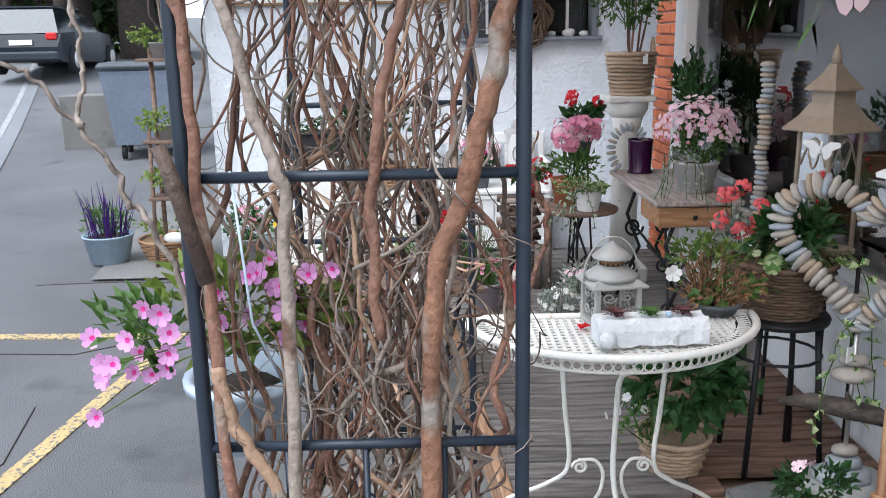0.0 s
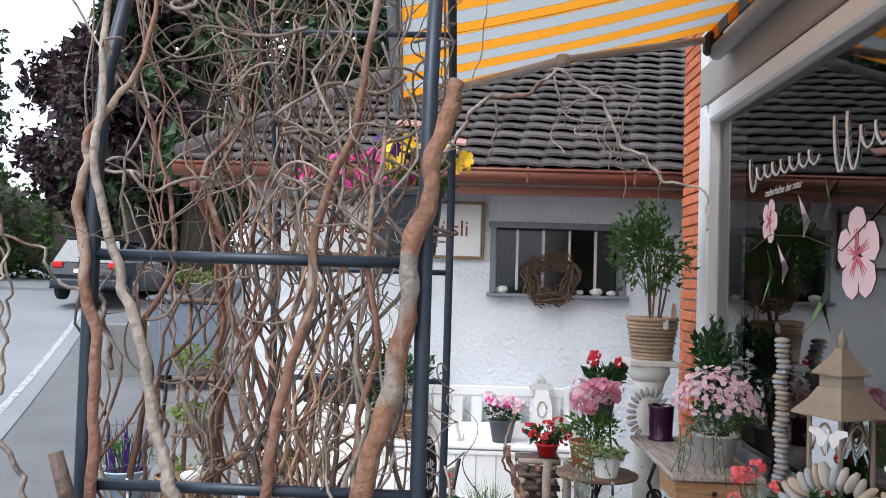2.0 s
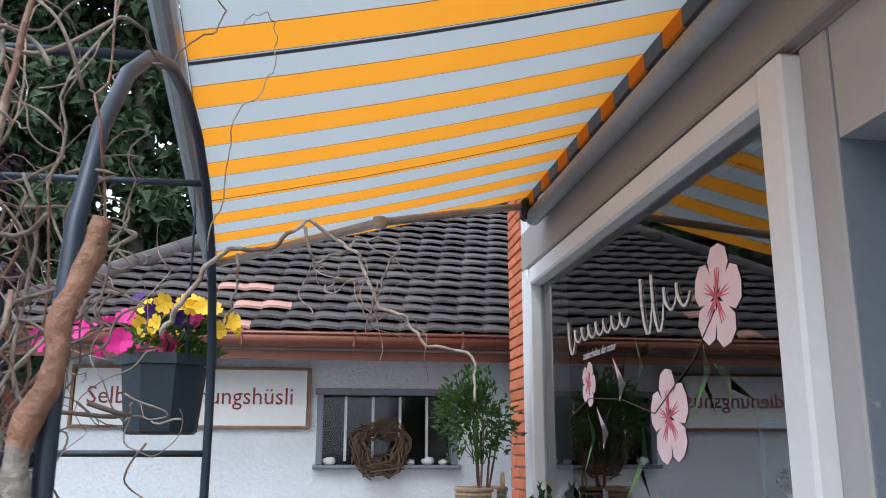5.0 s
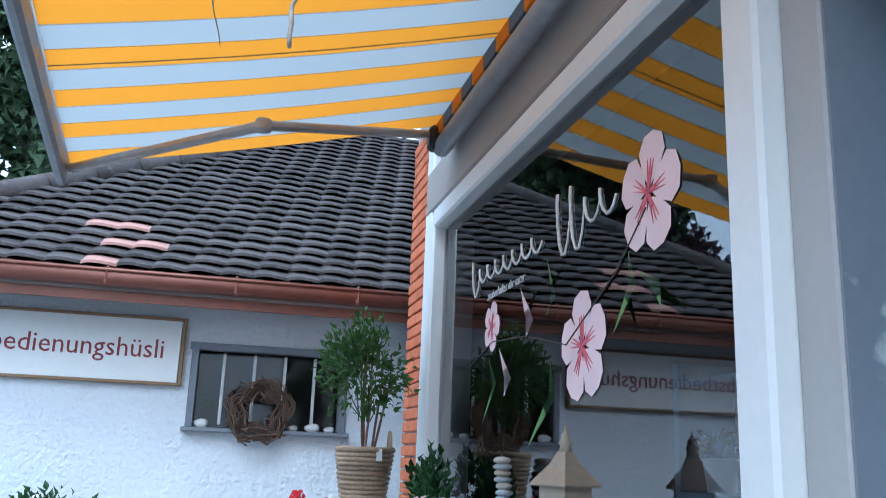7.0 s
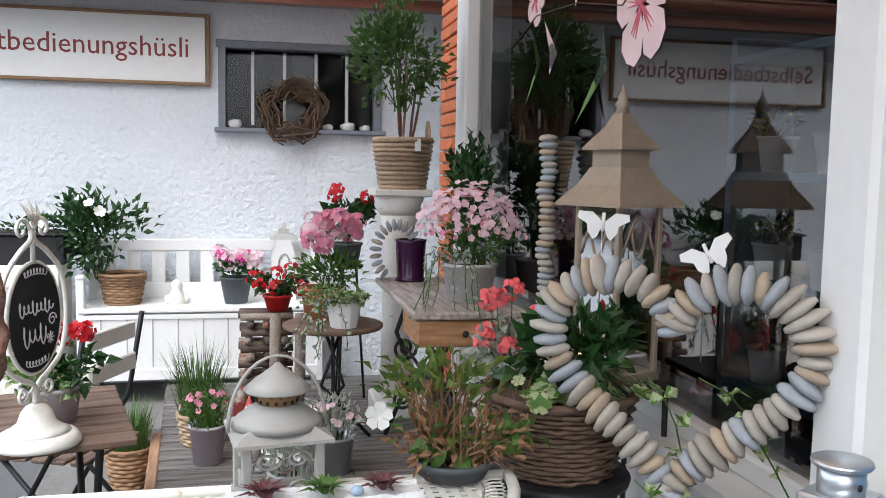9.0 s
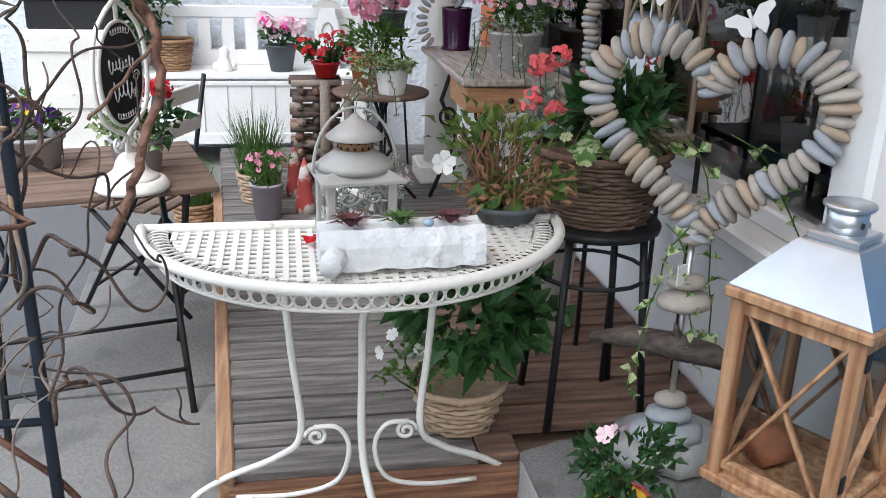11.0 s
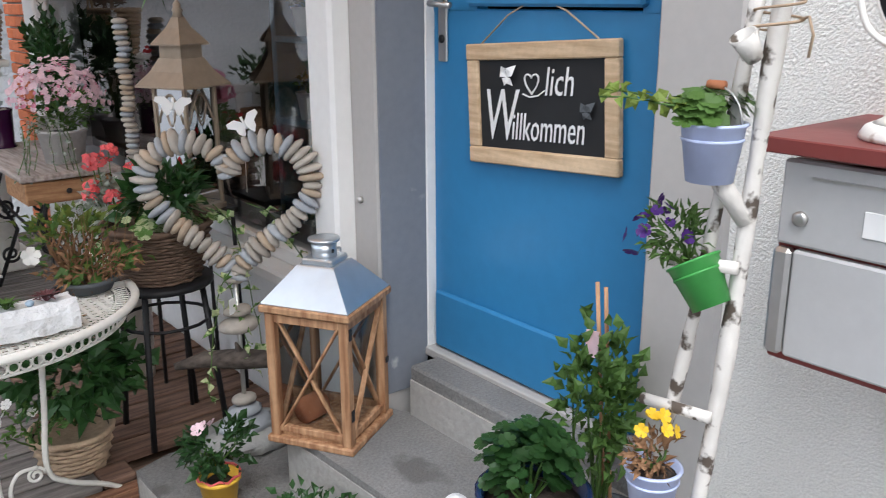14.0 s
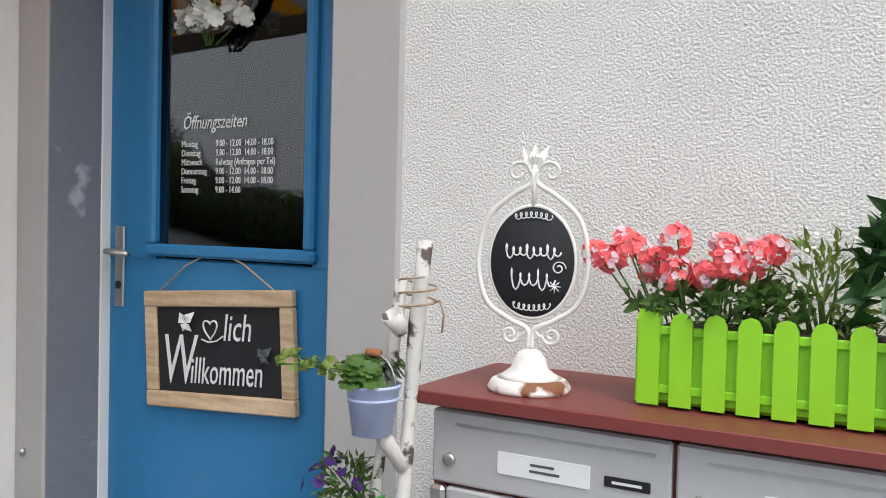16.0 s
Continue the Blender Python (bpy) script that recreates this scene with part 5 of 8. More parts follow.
for i in range(400):
    a, b = pts[i], pts[(i + 1) % 400]
    acc += (b - a).length
    if acc > 0.0235:
        acc = 0
        tan = (b - a).normalized()
        side = tan.cross(ny).normalized()
        m = Matrix((( *side, 0), (*ny, 0), (*tan, 0), (0, 0, 0, 1))).transposed()
        m = Matrix.Translation(a) @ m @ pose(0, 0, 0, rand(-7, 7), rand(-9, 9), 0)
        sz = rand(0.8, 1.15)
        part("pebble", Geo().ball((0, 0, 0), (0.042 * sz, 0.031 * sz, 0.0142), 10, m, 0.14), RANDOM.choice((STONE, STONE, STONE, STONE_BLUE, STONE_TAN)), heart)
part("rod", Geo().tube([(0, 0, 0.02), (0, 0, 0.62)], 0.008, 8), STEEL, heart)
for z, rx, rz2, mt in ((0.085, 0.10, 0.035, STONE_BLUE), (0.135, 0.062, 0.022, STONE_BLUE), (0.175, 0.045, 0.02, STONE), (0.44, 0.07, 0.028, STONE), (0.49, 0.05, 0.02, STONE), (0.60, 0.04, 0.018, STONE)):
    part("pebble", Geo().ball((0, 0, z), (rx, rx * .75, rz2), 14, None, 0.12), mt, heart)
pd, rd = [(-0.19, 0.10, 0.31), (-0.1, 0.06, 0.325), (0, 0, 0.32), (0.07, -0.05, 0.315), (0.14, -0.1, 0.285)], [0.012, 0.028, 0.036, 0.03, 0.008]
part("driftwood", Geo().tube(pd, rd, 9).tube([(0.0, 0, 0.33), (-0.02, -0.01, 0.385)], [0.018, 0.004], 6), DRIFT, heart)
part("base_rock", Geo().ball((0.03, 0.02, 0.03), (0.17, 0.13, 0.06), 14, None, 0.35), ROCK, heart)
part("tag", Geo().box((-0.03, -0.03, 0.52), (0.035, 0.003, 0.05), 30), WHITE, heart)
ivy = thing("ivy_tendril", (-0.30, -4.51, 0.75), "white-edged ivy tendril on the pebble heart", "plant")
trailing(ivy, (0, -0.02, 0.36), 2, 0.55, 0.04, LEAF_VARI, 0.3, (0.05, -0.02, -0.15))
trailing(ivy, (-0.02, -0.02, 0.15), 2, 0.4, 0.035, LEAF_VARI, 0.3, (0.02, -0.01, -0.2))

stool = thing("round_stool", (-0.40, -4.15, 0.23), "black metal round stool on the deck", "stool")
part("seat", Geo().lathe([(0.15, 0.54), (0.172, 0.548), (0.175, 0.562), (0.168, 0.57)], 28), BLACK, stool)
for sx in (-1, 1):
    for sy in (-1, 1):
        part("leg", Geo().tube([(sx * 0.10, sy * 0.10, 0.545), (sx * 0.135, sy * 0.135, 0)], 0.011, 8), BLACK, stool)
part("ring", Geo().tube([(0.155 * math.cos(t * .3927), 0.155 * math.sin(t * .3927), 0.42) for t in range(16)], 0.006, 6, closed=True), BLACK, stool)
bk = thing("vine_basket", (-0.40, -4.15, 0.80), "brown vine basket of white-edged ivy and dark leaves", "basket")
woven(bk, 0.13, 0.175, 0.19, VINE, 16, 26)
foliage(bk, (0.03, -0.02, 0.27), (0.15, 0.13, 0.11), 240, 0.075, 0.036, LEAF_DARK, stems=10)
foliage(bk, (0.02, -0.10, 0.22), (0.17, 0.08, 0.08), 70, 0.045, 0.042, LEAF_VARI, scalloped=True)
for k in range(2):
    part("bud", Geo().ball((0.0 + 0.09 * k, -0.03, 0.385), (0.008, 0.008, 0.025), 8), RED, bk)


def butterfly(at, yaw, tilt):
    b = thing("butterfly_pick", at, "white cut-out butterfly on a thin stick", "ornament", "butterfly picks")
    m = pose(0, 0, 0, 0, tilt, yaw) @ Matrix.Scale(0.64, 4)
    for s in (-1, 1):
        g = Geo()
        poly = [(0, 0.0), (s * 0.03, 0.045), (s * 0.075, 0.055), (s * 0.085, 0.035), (s * 0.055, 0.005), (s * 0.058, -0.02), (s * 0.045, -0.05), (s * 0.03, -0.045), (s * 0.012, -0.02)]
        g.prism(poly, -0.0012, 0.0012, m @ pose(0, 0, 0, 90, s * 14, 0))
        part("wing", g, WHITE, b)
    part("body", Geo().tube([m @ Vector((0, 0, -0.03)), m @ Vector((0, 0, 0.035))], 0.004, 6), WHITE, b)
    part("stick", Geo().tube([(0, 0.004, 0), (0.0, 0.01, -0.22)], 0.0015, 5), STEEL, b)


butterfly((-0.344, -4.25, 1.392), -25, 4)
butterfly((-0.22, -4.49, 1.345), -50, -28)

tl = thing("tin_lantern", (-0.185, -3.97, 0.97), "tall brown tin lantern with pagoda roof and glass", "lantern", rz=22)
tl.scale = (0.73, 0.73, 0.985)
part("base", Geo().box((0, 0, 0.012), (0.23, 0.23, 0.024), 0, 0.004), LANTERN_TIN, tl)
for sx in (-1, 1):
    for sy in (-1, 1):
        part("post", Geo().box((sx * 0.098, sy * 0.098, 0.235), (0.02, 0.02, 0.45), 0, 0.003), LANTERN_TIN, tl)
for a in range(4):
    m = Matrix.Rotation(a * math.pi / 2, 4, "Z")
    p = part("pane", Geo().add([m @ Vector(q) for q in ((-0.09, -0.098, 0.03), (0.09, -0.098, 0.03), (0.09, -0.098, 0.45), (-0.09, -0.098, 0.45))], [[0, 1, 2, 3]]), GLASS_THIN, tl)
    p.visible_shadow = False
    g = Geo()
    g.tube([m @ Vector((-0.08 + 0.16 * i / 12, -0.1, 0.33 + 0.10 * math.sin(math.pi * i / 12))) for i in range(13)], 0.005, 5)
    g.tube([m @ Vector((-0.04 + 0.08 * i / 8, -0.1, 0.40 - 0.08 * math.sin(math.pi * i / 8))) for i in range(9)], 0.004, 5)
    part("arch_bar", g, LANTERN_TIN, tl)
part("roof", Geo().lathe([(0.225, 0.455), (0.225, 0.462), (0.15, 0.51), (0.11, 0.55), (0.105, 0.555)], 4, smooth=False, turn=0.785), LANTERN_TIN, tl)
part("collar", Geo().lathe([(0.098, 0.55), (0.098, 0.60)], 4, smooth=False, turn=0.785), LANTERN_TIN, tl)
part("upper_roof", Geo().lathe([(0.135, 0.60), (0.135, 0.606), (0.06, 0.66), (0.03, 0.695), (0.02, 0.70)], 4, smooth=False, turn=0.785), LANTERN_TIN, tl)
part("finial", Geo().lathe([(0.026, 0.695), (0.02, 0.71), (0.028, 0.718), (0.016, 0.73), (0.02, 0.738), (0.008, 0.75), (0.002, 0.77)], 14), LANTERN_TIN, tl)
ped = thing("lantern_stand", (-0.17, -3.9, 0.23), "slim black iron stand under the tin lantern", "stand")
part("top", Geo().box((0, 0, 0.73), (0.26, 0.28, 0.02), 0, 0.004), BLACK, ped)
for sx in (-1, 1):
    for sy in (-1, 1):
        part("leg", Geo().tube([(sx * 0.11, sy * 0.12, 0.72), (sx * 0.115, sy * 0.125, 0)], 0.008, 7), BLACK, ped)
ger = thing("coral_geranium", (-0.36, -3.62, 0.23), "coral pink geranium with silver trailing leaves in a tall pot", "plant")
pot(ger, 0.085, 0.11, 0.55, WHITE_OLD)
foliage(ger, (0, 0, 0.70), (0.12, 0.11, 0.13), 180, 0.045, 0.035, LEAF_SILVER)
for k in range(9):
    c = (rand(-0.09, 0.10), rand(-0.09, 0.03), 0.83 + rand(-0.08, 0.13))
    blooms(ger, c, (0, 0, 0), 34, 0.011, CORAL, heads=1, head_r=0.032)
    part("stalk", Geo().tube([(0, 0, 0.55), (c[0] * 0.6, c[1] * 0.6, 0.72), c], 0.002, 5), LEAF, ger)
foliage(ger, (-0.02, -0.08, 0.58), (0.13, 0.06, 0.14), 130, 0.034, 0.03, LEAF_VARI, stems=6, droop=0.4, scalloped=True)
trailing(ger, (-0.04, -0.08, 0.55), 5, 0.42, 0.03, LEAF_VARI, 0.3, (-0.05, -0.1, 0))
ub = thing("wicker_planter", (-0.766, -4.19, 0.23), "pale wicker basket of glossy heart-shaped leaves under the table", "basket")
woven(ub, 0.095, 0.125, 0.13, WICKER_PALE, 8, 22)
foliage(ub, (0.03, 0.0, 0.31), (0.20, 0.13, 0.17), 300, 0.075, 0.055, LEAF_DARK, stems=12, droop=0.5)
foliage(ub, (-0.12, -0.05, 0.20), (0.13, 0.07, 0.08), 120, 0.03, 0.016, LEAF, stems=8)
blooms(ub, (-0.15, -0.06, 0.22), (0.1, 0.05, 0.12), 6, 0.018, PETAL_WHITE)
yp = thing("yellow_pot", (-0.515, -4.76, 0.25), "small yellow enamel pot with a leafy pink-flowered plant", "flower pot")
pot(yp, 0.045, 0.06, 0.105, POT_YELLOW)
foliage(yp, (0, 0.0, 0.20), (0.12, 0.10, 0.075), 170, 0.045, 0.026, LEAF_DARK, stems=8)
blooms(yp, (0.0, -0.02, 0.24), (0.07, 0.05, 0.06), 3, 0.02, PINK_PALE)
part("ribbon", Geo().tube([(0.063 * math.cos(t * .3927), 0.063 * math.sin(t * .3927), 0.11 + .006 * math.sin(t * 3)) for t in range(16)], 0.004, 5, closed=True), CORAL, yp)

wl = thing("wooden_lantern", (-0.185, -4.875, 0.445), "pine lantern with crossed bars and zinc roof on the step", "lantern", rz=30)
W = 0.118
part("base", Geo().box((0, 0, 0.011), (0.285, 0.285, 0.022), 0, 0.004), PINE, wl)
part("floor_board", Geo().box((0, 0, 0.028), (0.24, 0.24, 0.012), 0, 0.002), PINE, wl)
for sx in (-1, 1):
    for sy in (-1, 1):
        part("post", Geo().box((sx * W, sy * W, 0.215), (0.03, 0.03, 0.39), 0, 0.003), PINE, wl)
for a in range(4):
    m = Matrix.Rotation(a * math.pi / 2, 4, "Z")
    for s in (-1, 1):
        d = Vector((s * 0.2, 0, 0.34))
        part("cross_bar", Geo().box((0, 0, 0), (d.length, 0.008, 0.016), 0, 0.002, m @ Matrix.Translation((0, -W - 0.004 * s, 0.215)) @ d.to_track_quat("X", "Y").to_matrix().to_4x4()), PINE, wl)
    part("rail", Geo().box((0, 0, 0), (0.21, 0.02, 0.025), 0, 0.002, m @ Matrix.Translation((0, -W, 0.392))), PINE, wl)
    part("rail", Geo().box((0, 0, 0), (0.21, 0.02, 0.02), 0, 0.002, m @ Matrix.Translation((0, -W, 0.045))), PINE, wl)
    p = part("pane", Geo().add([m @ Vector(q) for q in ((-0.1, -W + .004, 0.05), (0.1, -W + .004, 0.05), (0.1, -W + .004, 0.38), (-0.1, -W + .004, 0.38))], [[0, 1, 2, 3]]), GLASS_THIN, wl)
    p.visible_shadow = False
part("top_board", Geo().box((0, 0, 0.422), (0.29, 0.29, 0.022), 0, 0.004), PINE, wl)
roof = part("roof", Geo().lathe([(0.195, 0.433), (0.197, 0.437), (0.085, 0.535), (0.08, 0.538)], 4, smooth=False, turn=0.785), ZINC, wl)
part("collar", Geo().box((0, 0, 0.546), (0.10, 0.10, 0.018), 0, 0.004), ZINC, wl)
chim = part("chimney", Geo().lathe([(0.037, 0.55), (0.037, 0.60)], 20), ZINC, wl)
part("cap", Geo().lathe([(0.045, 0.60), (0.048, 0.604), (0.046, 0.609)], 20), ZINC, wl)
part("vent_hole", Geo().lathe([(0.006, 0), (0.006, 0.003)], 8, m=pose(-0.015, -0.0345, 0.575, 90, 0, 0)), BLACK, wl)
part("ring_handle", Geo().tube([(0.07 + 0.03 * math.cos(t * .4), -0.0, 0.545 + 0.012 * math.sin(t * .4)) for t in range(16)], 0.004, 6, closed=True), ZINC, wl)
part("latch", Geo().box((W, -W - 0.018, 0.2), (0.018, 0.008, 0.02), 0, 0.003), BLACK, wl)
for z in (0.37, 0.12):
    part("hinge", Geo().box((-W, -W - 0.017, z), (0.016, 0.004, 0.035), 0, 0.001), BLACK, wl)
cd = thing("candle", (-0.24, -4.85, 0.479), "orange pillar candle lying in the lantern", "candle")
part("wax", Geo().tube([(-0.03, 0, 0.04), (0.045, 0.02, 0.04)], 0.04, 16), TERRA, cd)


# ---- along the annex ----
sg = thing("shop_sign", (-2.295, -0.03, 2.265), "white painted board sign with dark red lettering", "sign")
part("board", Geo().box((0, 0, 0), (1.72, 0.03, 0.43), 0, 0.004), WHITE, sg)
for c, s in (((0, -0.004, 0.222), (1.78, 0.045, 0.022)), ((0, -0.004, -0.222), (1.78, 0.045, 0.022)), ((0.878, -0.004, 0), (0.022, 0.045, 0.43)), ((-0.878, -0.004, 0), (0.022, 0.045, 0.43))):
    part("frame", Geo().box(c, s, 0, 0.004), SIGN_BROWN, sg)
writing("lettering", "Selbstbedienungshüsli", 0.185, SIGN_RED, sg, pose(-0.775, -0.017, -0.05, 90, 0, 0), 0.002, width=0.955)

wr = thing("twig_wreath", (-0.865, -0.075, 1.89), "round wreath of dark twigs hanging on the annex window", "wreath")
for k in range(120):
    ph, turn, y0 = rand(0, 6.283), rand(0.9, 2.3), rand(-.05, .04)
    ra, rb = rand(0.085, 0.235), rand(0.085, 0.235)
    pts = []
    for i in range(9):
        f = i / 8
        q = ra + (rb - ra) * f + 0.022 * math.sin(f * 9 + ph * 5) + rand(-.007, .007)
        pts.append((q * math.cos(ph + turn * f), y0 + 0.03 * math.sin(f * 5 + ph) + rand(-.006, .006), q * math.sin(ph + turn * f)))
    part("twig", Geo().tube(pts, rand(0.0035, 0.0075), 5), VINE, wr)
part("hanger", Geo().tube([(0, 0.02, 0.2), (0, 0.03, 0.42)], 0.002, 5), VINE, wr)
for x, sz in ((-1.25, 0.055), (-0.62, 0.04), (-0.48, 0.055), (-0.36, 0.04)):
    st_ = thing("white_stone", (x, 0.03, 1.763 + sz * 0.5), "white rounded stone on the window ledge", "stone", "ledge stones")
    part("stone", Geo().ball((0, 0, 0), (sz, 0.04, sz * 0.6), 10, None, 0.2), WHITE, st_)

bench = thing("chest_bench", (-1.43, -0.33, 0.03), "white painted wooden chest bench with slatted back", "bench")
part("seat", Geo().box((0, 0, 0.585), (1.46, 0.5, 0.03), 0, 0.006), WHITE, bench)
part("front_panel", Geo().box((0, -0.225, 0.355), (1.42, 0.02, 0.40), 0, 0.003), WHITE, bench)
part("seat_rail", Geo().box((0, -0.235, 0.545), (1.42, 0.02, 0.03), 0, 0.003), WHITE, bench)
part("bottom_rail", Geo().box((0, -0.235, 0.185), (1.42, 0.02, 0.07), 0, 0.004), WHITE, bench)
for k in range(9):
    part("panel_groove", Geo().box((-0.6 + k * 0.15, -0.2365, 0.38), (0.008, 0.004, 0.30), 0, 0.001), TRIM, bench)
part("top_rail", Geo().box((0, 0.21, 0.95), (1.46, 0.035, 0.08), 0, 0.008), WHITE, bench)
part("low_rail", Geo().box((0, 0.21, 0.65), (1.46, 0.03, 0.10), 0, 0.005), WHITE, bench)
for k in range(9):
    part("slat", Geo().box((-0.62 + k * 0.155, 0.21, 0.80), (0.085, 0.02, 0.24), 0, 0.004), WHITE, bench)
for sx in (-1, 1):
    part("side_panel", Geo().box((sx * 0.715, 0, 0.35), (0.03, 0.46, 0.42), 0, 0.004), WHITE, bench)
    part("armrest", Geo().box((sx * 0.715, -0.02, 0.79), (0.055, 0.46, 0.03), 0, 0.012), WHITE, bench)
    part("front_post", Geo().box((sx * 0.715, -0.22, 0.40), (0.05, 0.045, 0.79), 0, 0.008), WHITE, bench)
    part("back_post", Geo().box((sx * 0.715, 0.21, 0.5), (0.05, 0.045, 1.0), 0, 0.008), WHITE, bench)
SEAT = 0.63
bp = thing("bench_basket", (-1.93, -0.36, SEAT), "square brown basket with a dark leafy white-flowered shrub", "plant")
woven(bp, 0.10, 0.135, 0.19, WICKER, 11, 20)
foliage(bp, (-0.12, 0, 0.43), (0.32, 0.2, 0.27), 620, 0.07, 0.036, LEAF_DARK, stems=14)
blooms(bp, (-0.2, -0.1, 0.5), (0.26, 0.12, 0.18), 6, 0.035, PETAL_WHITE)
crate_stand = thing("white_crate", (-2.52, -0.34, 0.03), "white wooden crate standing on end beside the bench", "crate")
part("box", Geo().box((0, 0, 0.43), (0.50, 0.36, 0.86), 0, 0.008), WHITE_OLD, crate_stand)
for z in (0.08, 0.43, 0.78):
    part("slat", Geo().box((0, -0.186, z), (0.50, 0.012, 0.10), 0, 0.003), WHITE_OLD, crate_stand)
trough = thing("black_trough", (-2.50, -0.36, 0.89), "black metal trough planter with dark plants on the crate", "planter")
part("body", Geo().box((0, 0, 0.09), (0.52, 0.24, 0.18), 0, 0.01), BLACK, trough)
part("rim", Geo().box((0, 0, 0.185), (0.56, 0.28, 0.018), 0, 0.006), BLACK, trough)
part("soil", Geo().box((0, 0, 0.196), (0.5, 0.22, 0.006)), SOIL, trough)
foliage(trough, (0, 0, 0.24), (0.22, 0.1, 0.05), 120, 0.05, 0.02, LEAF_DARK, stems=8)
fig = thing("angel_figurine", (-1.60, -0.40, SEAT), "small pale plaster figurine on the bench", "figurine")
part("figure", Geo().lathe([(0.055, 0), (0.06, 0.03), (0.04, 0.07), (0.03, 0.09), (0.036, 0.115), (0.03, 0.14), (0.008, 0.155)], 14).ball((-0.055, 0, 0.03), (0.025, 0.03, 0.028), 8).ball((0.055, 0, 0.03), (0.025, 0.03, 0.028), 8), WHITE_OLD, fig)
pp = thing("pink_pelargonium", (-1.235, -0.40, SEAT), "pink and white pelargonium in a dark grey pot", "flower pot")
pot(pp, 0.07, 0.10, 0.17, POT_DARK)
foliage(pp, (0, 0, 0.22), (0.13, 0.11, 0.06), 150, 0.045, 0.04, LEAF_DARK)
blooms(pp, (0, -0.02, 0.28), (0.13, 0.09, 0.05), 90, 0.024, PINK_PALE, heads=7)
blooms(pp, (0, -0.03, 0.28), (0.13, 0.09, 0.05), 40, 0.014, MAGENTA, heads=7)
wlan = thing("white_lantern", (-0.93, -0.25, SEAT), "white ornate metal lantern on the bench", "lantern")
part("body", Geo().box((0, 0, 0.12), (0.16, 0.16, 0.24), 0, 0.006), WHITE, wlan)
part("arch_front", Geo().prism([(-0.08, 0), (0.08, 0), (0.075, 0.15), (0.045, 0.26), (-0.045, 0.26), (-0.075, 0.15)], -0.006, 0.006, pose(0, -0.09, 0.14, 90, 0, 0)), WHITE, wlan)
part("roof", Geo().lathe([(0.13, 0.40), (0.12, 0.415), (0.05, 0.44), (0.045, 0.47), (0.03, 0.475), (0.008, 0.51)], 4, smooth=False, turn=0.785), GREY_TIN, wlan)
part("ornament", Geo().tube([Vector((0.035 * math.cos(t * .5), -0.10, 0.25 + 0.06 * math.sin(t * .5))) for t in range(13)], 0.006, 5), GREY_TIN, wlan)

logs = thing("log_stack", (-1.055, -1.65, 0.23), "crisscross stack of short bark-covered branches", "log stack")
for row in range(14):
    z = 0.02 + row * 0.0395
    for j in range(3):
        o = -0.085 + j * 0.085
        a = ((-0.13, o, z), (0.13, o, z)) if row % 2 else ((o, -0.12, z), (o, 0.12, z))
        part("log", Geo().tube([Vector(a[0]) + Vector((rand(-.01, .01), rand(-.01, .01), 0)), a[1]], [rand(.017, .024), rand(.015, .022)], 8), RANDOM.choice((BARK_DARK, BARK_DARK, BARK_GREY, BARK)), logs)
rp = thing("red_pot", (-1.0, -1.66, 0.785), "small red pot of red flowers on the log stack", "flower pot")
pot(rp, 0.05, 0.07, 0.08, POT_RED)
foliage(rp, (0, 0, 0.13), (0.14, 0.10, 0.05), 150, 0.04, 0.03, LEAF_DARK)
blooms(rp, (0, -0.02, 0.14), (0.13, 0.09, 0.06), 70, 0.016, RED, heads=9)
for x in (-1.02, -0.96, -0.90):
    lg = thing("upright_log", (x, -1.86, 0.23), "upright bark log beside the log stack", "log", "upright logs")
    part("log", Geo().tube([(0, 0, 0), (0.005, 0, 0.28 + 4 * (x + 0.96) * (x + 0.96) * 20)], 0.027, 10), BARK_GREY, lg)

# pillar with shrub basket
pil = thing("plant_pillar", (-0.385, -1.66, 0.23), "white ornate cast pillar plant stand", "plant stand")
part("capital", Geo().box((0, 0, 1.155), (0.29, 0.29, 0.035), 0, 0.006), WHITE_OLD, pil)
part("moulding", Geo().lathe([(0.10, 1.04), (0.13, 1.09), (0.125, 1.115), (0.135, 1.138)], 16), WHITE_OLD, pil)
part("shaft", Geo().lathe([(0.09, 0.10), (0.085, 0.5), (0.078, 0.95), (0.10, 1.04)], 16), WHITE_OLD, pil)
part("base", Geo().box((0, 0, 0.05), (0.27, 0.27, 0.10), 0, 0.01), WHITE_OLD, pil)
fb_ = thing("shrub_basket", (-0.37, -1.66, 1.405), "wicker basket with a tall leafy green shrub", "plant")
woven(fb_, 0.11, 0.145, 0.25, WICKER_PALE, 11, 24)
part("handle", Geo().tube([(0.13, 0.04 * math.cos(math.pi * i / 10), 0.24 + 0.10 * math.sin(math.pi * i / 10)) for i in range(11)], 0.008, 6), WICKER_PALE, fb_)
part("tag", Geo().box((0.05, -0.15, 0.22), (0.03, 0.003, 0.06)), WHITE, fb_)
for k in range(5):
    pts, rs = twisted((rand(-.04, .04), rand(-.04, .04), 0.22), (rand(-.2, .2), rand(-.2, .2), 1), 0.55, 0.008, 0.12, 12, 0.4)
    part("stem", Geo().tube(pts, rs, 6), BARK, fb_)
foliage(fb_, (-0.02, 0, 0.66), (0.25, 0.2, 0.27), 950, 0.055, 0.026, LEAF, stems=16)
hgr = thing("wall_geranium", (-0.62, -1.35, 0.98), "red geranium with dark leaves in a dark pot", "flower pot")
pot(hgr, 0.06, 0.08, 0.12, POT_DARK)
foliage(hgr, (0, 0, 0.24), (0.15, 0.10, 0.12), 190, 0.06, 0.045, LEAF_DARK)
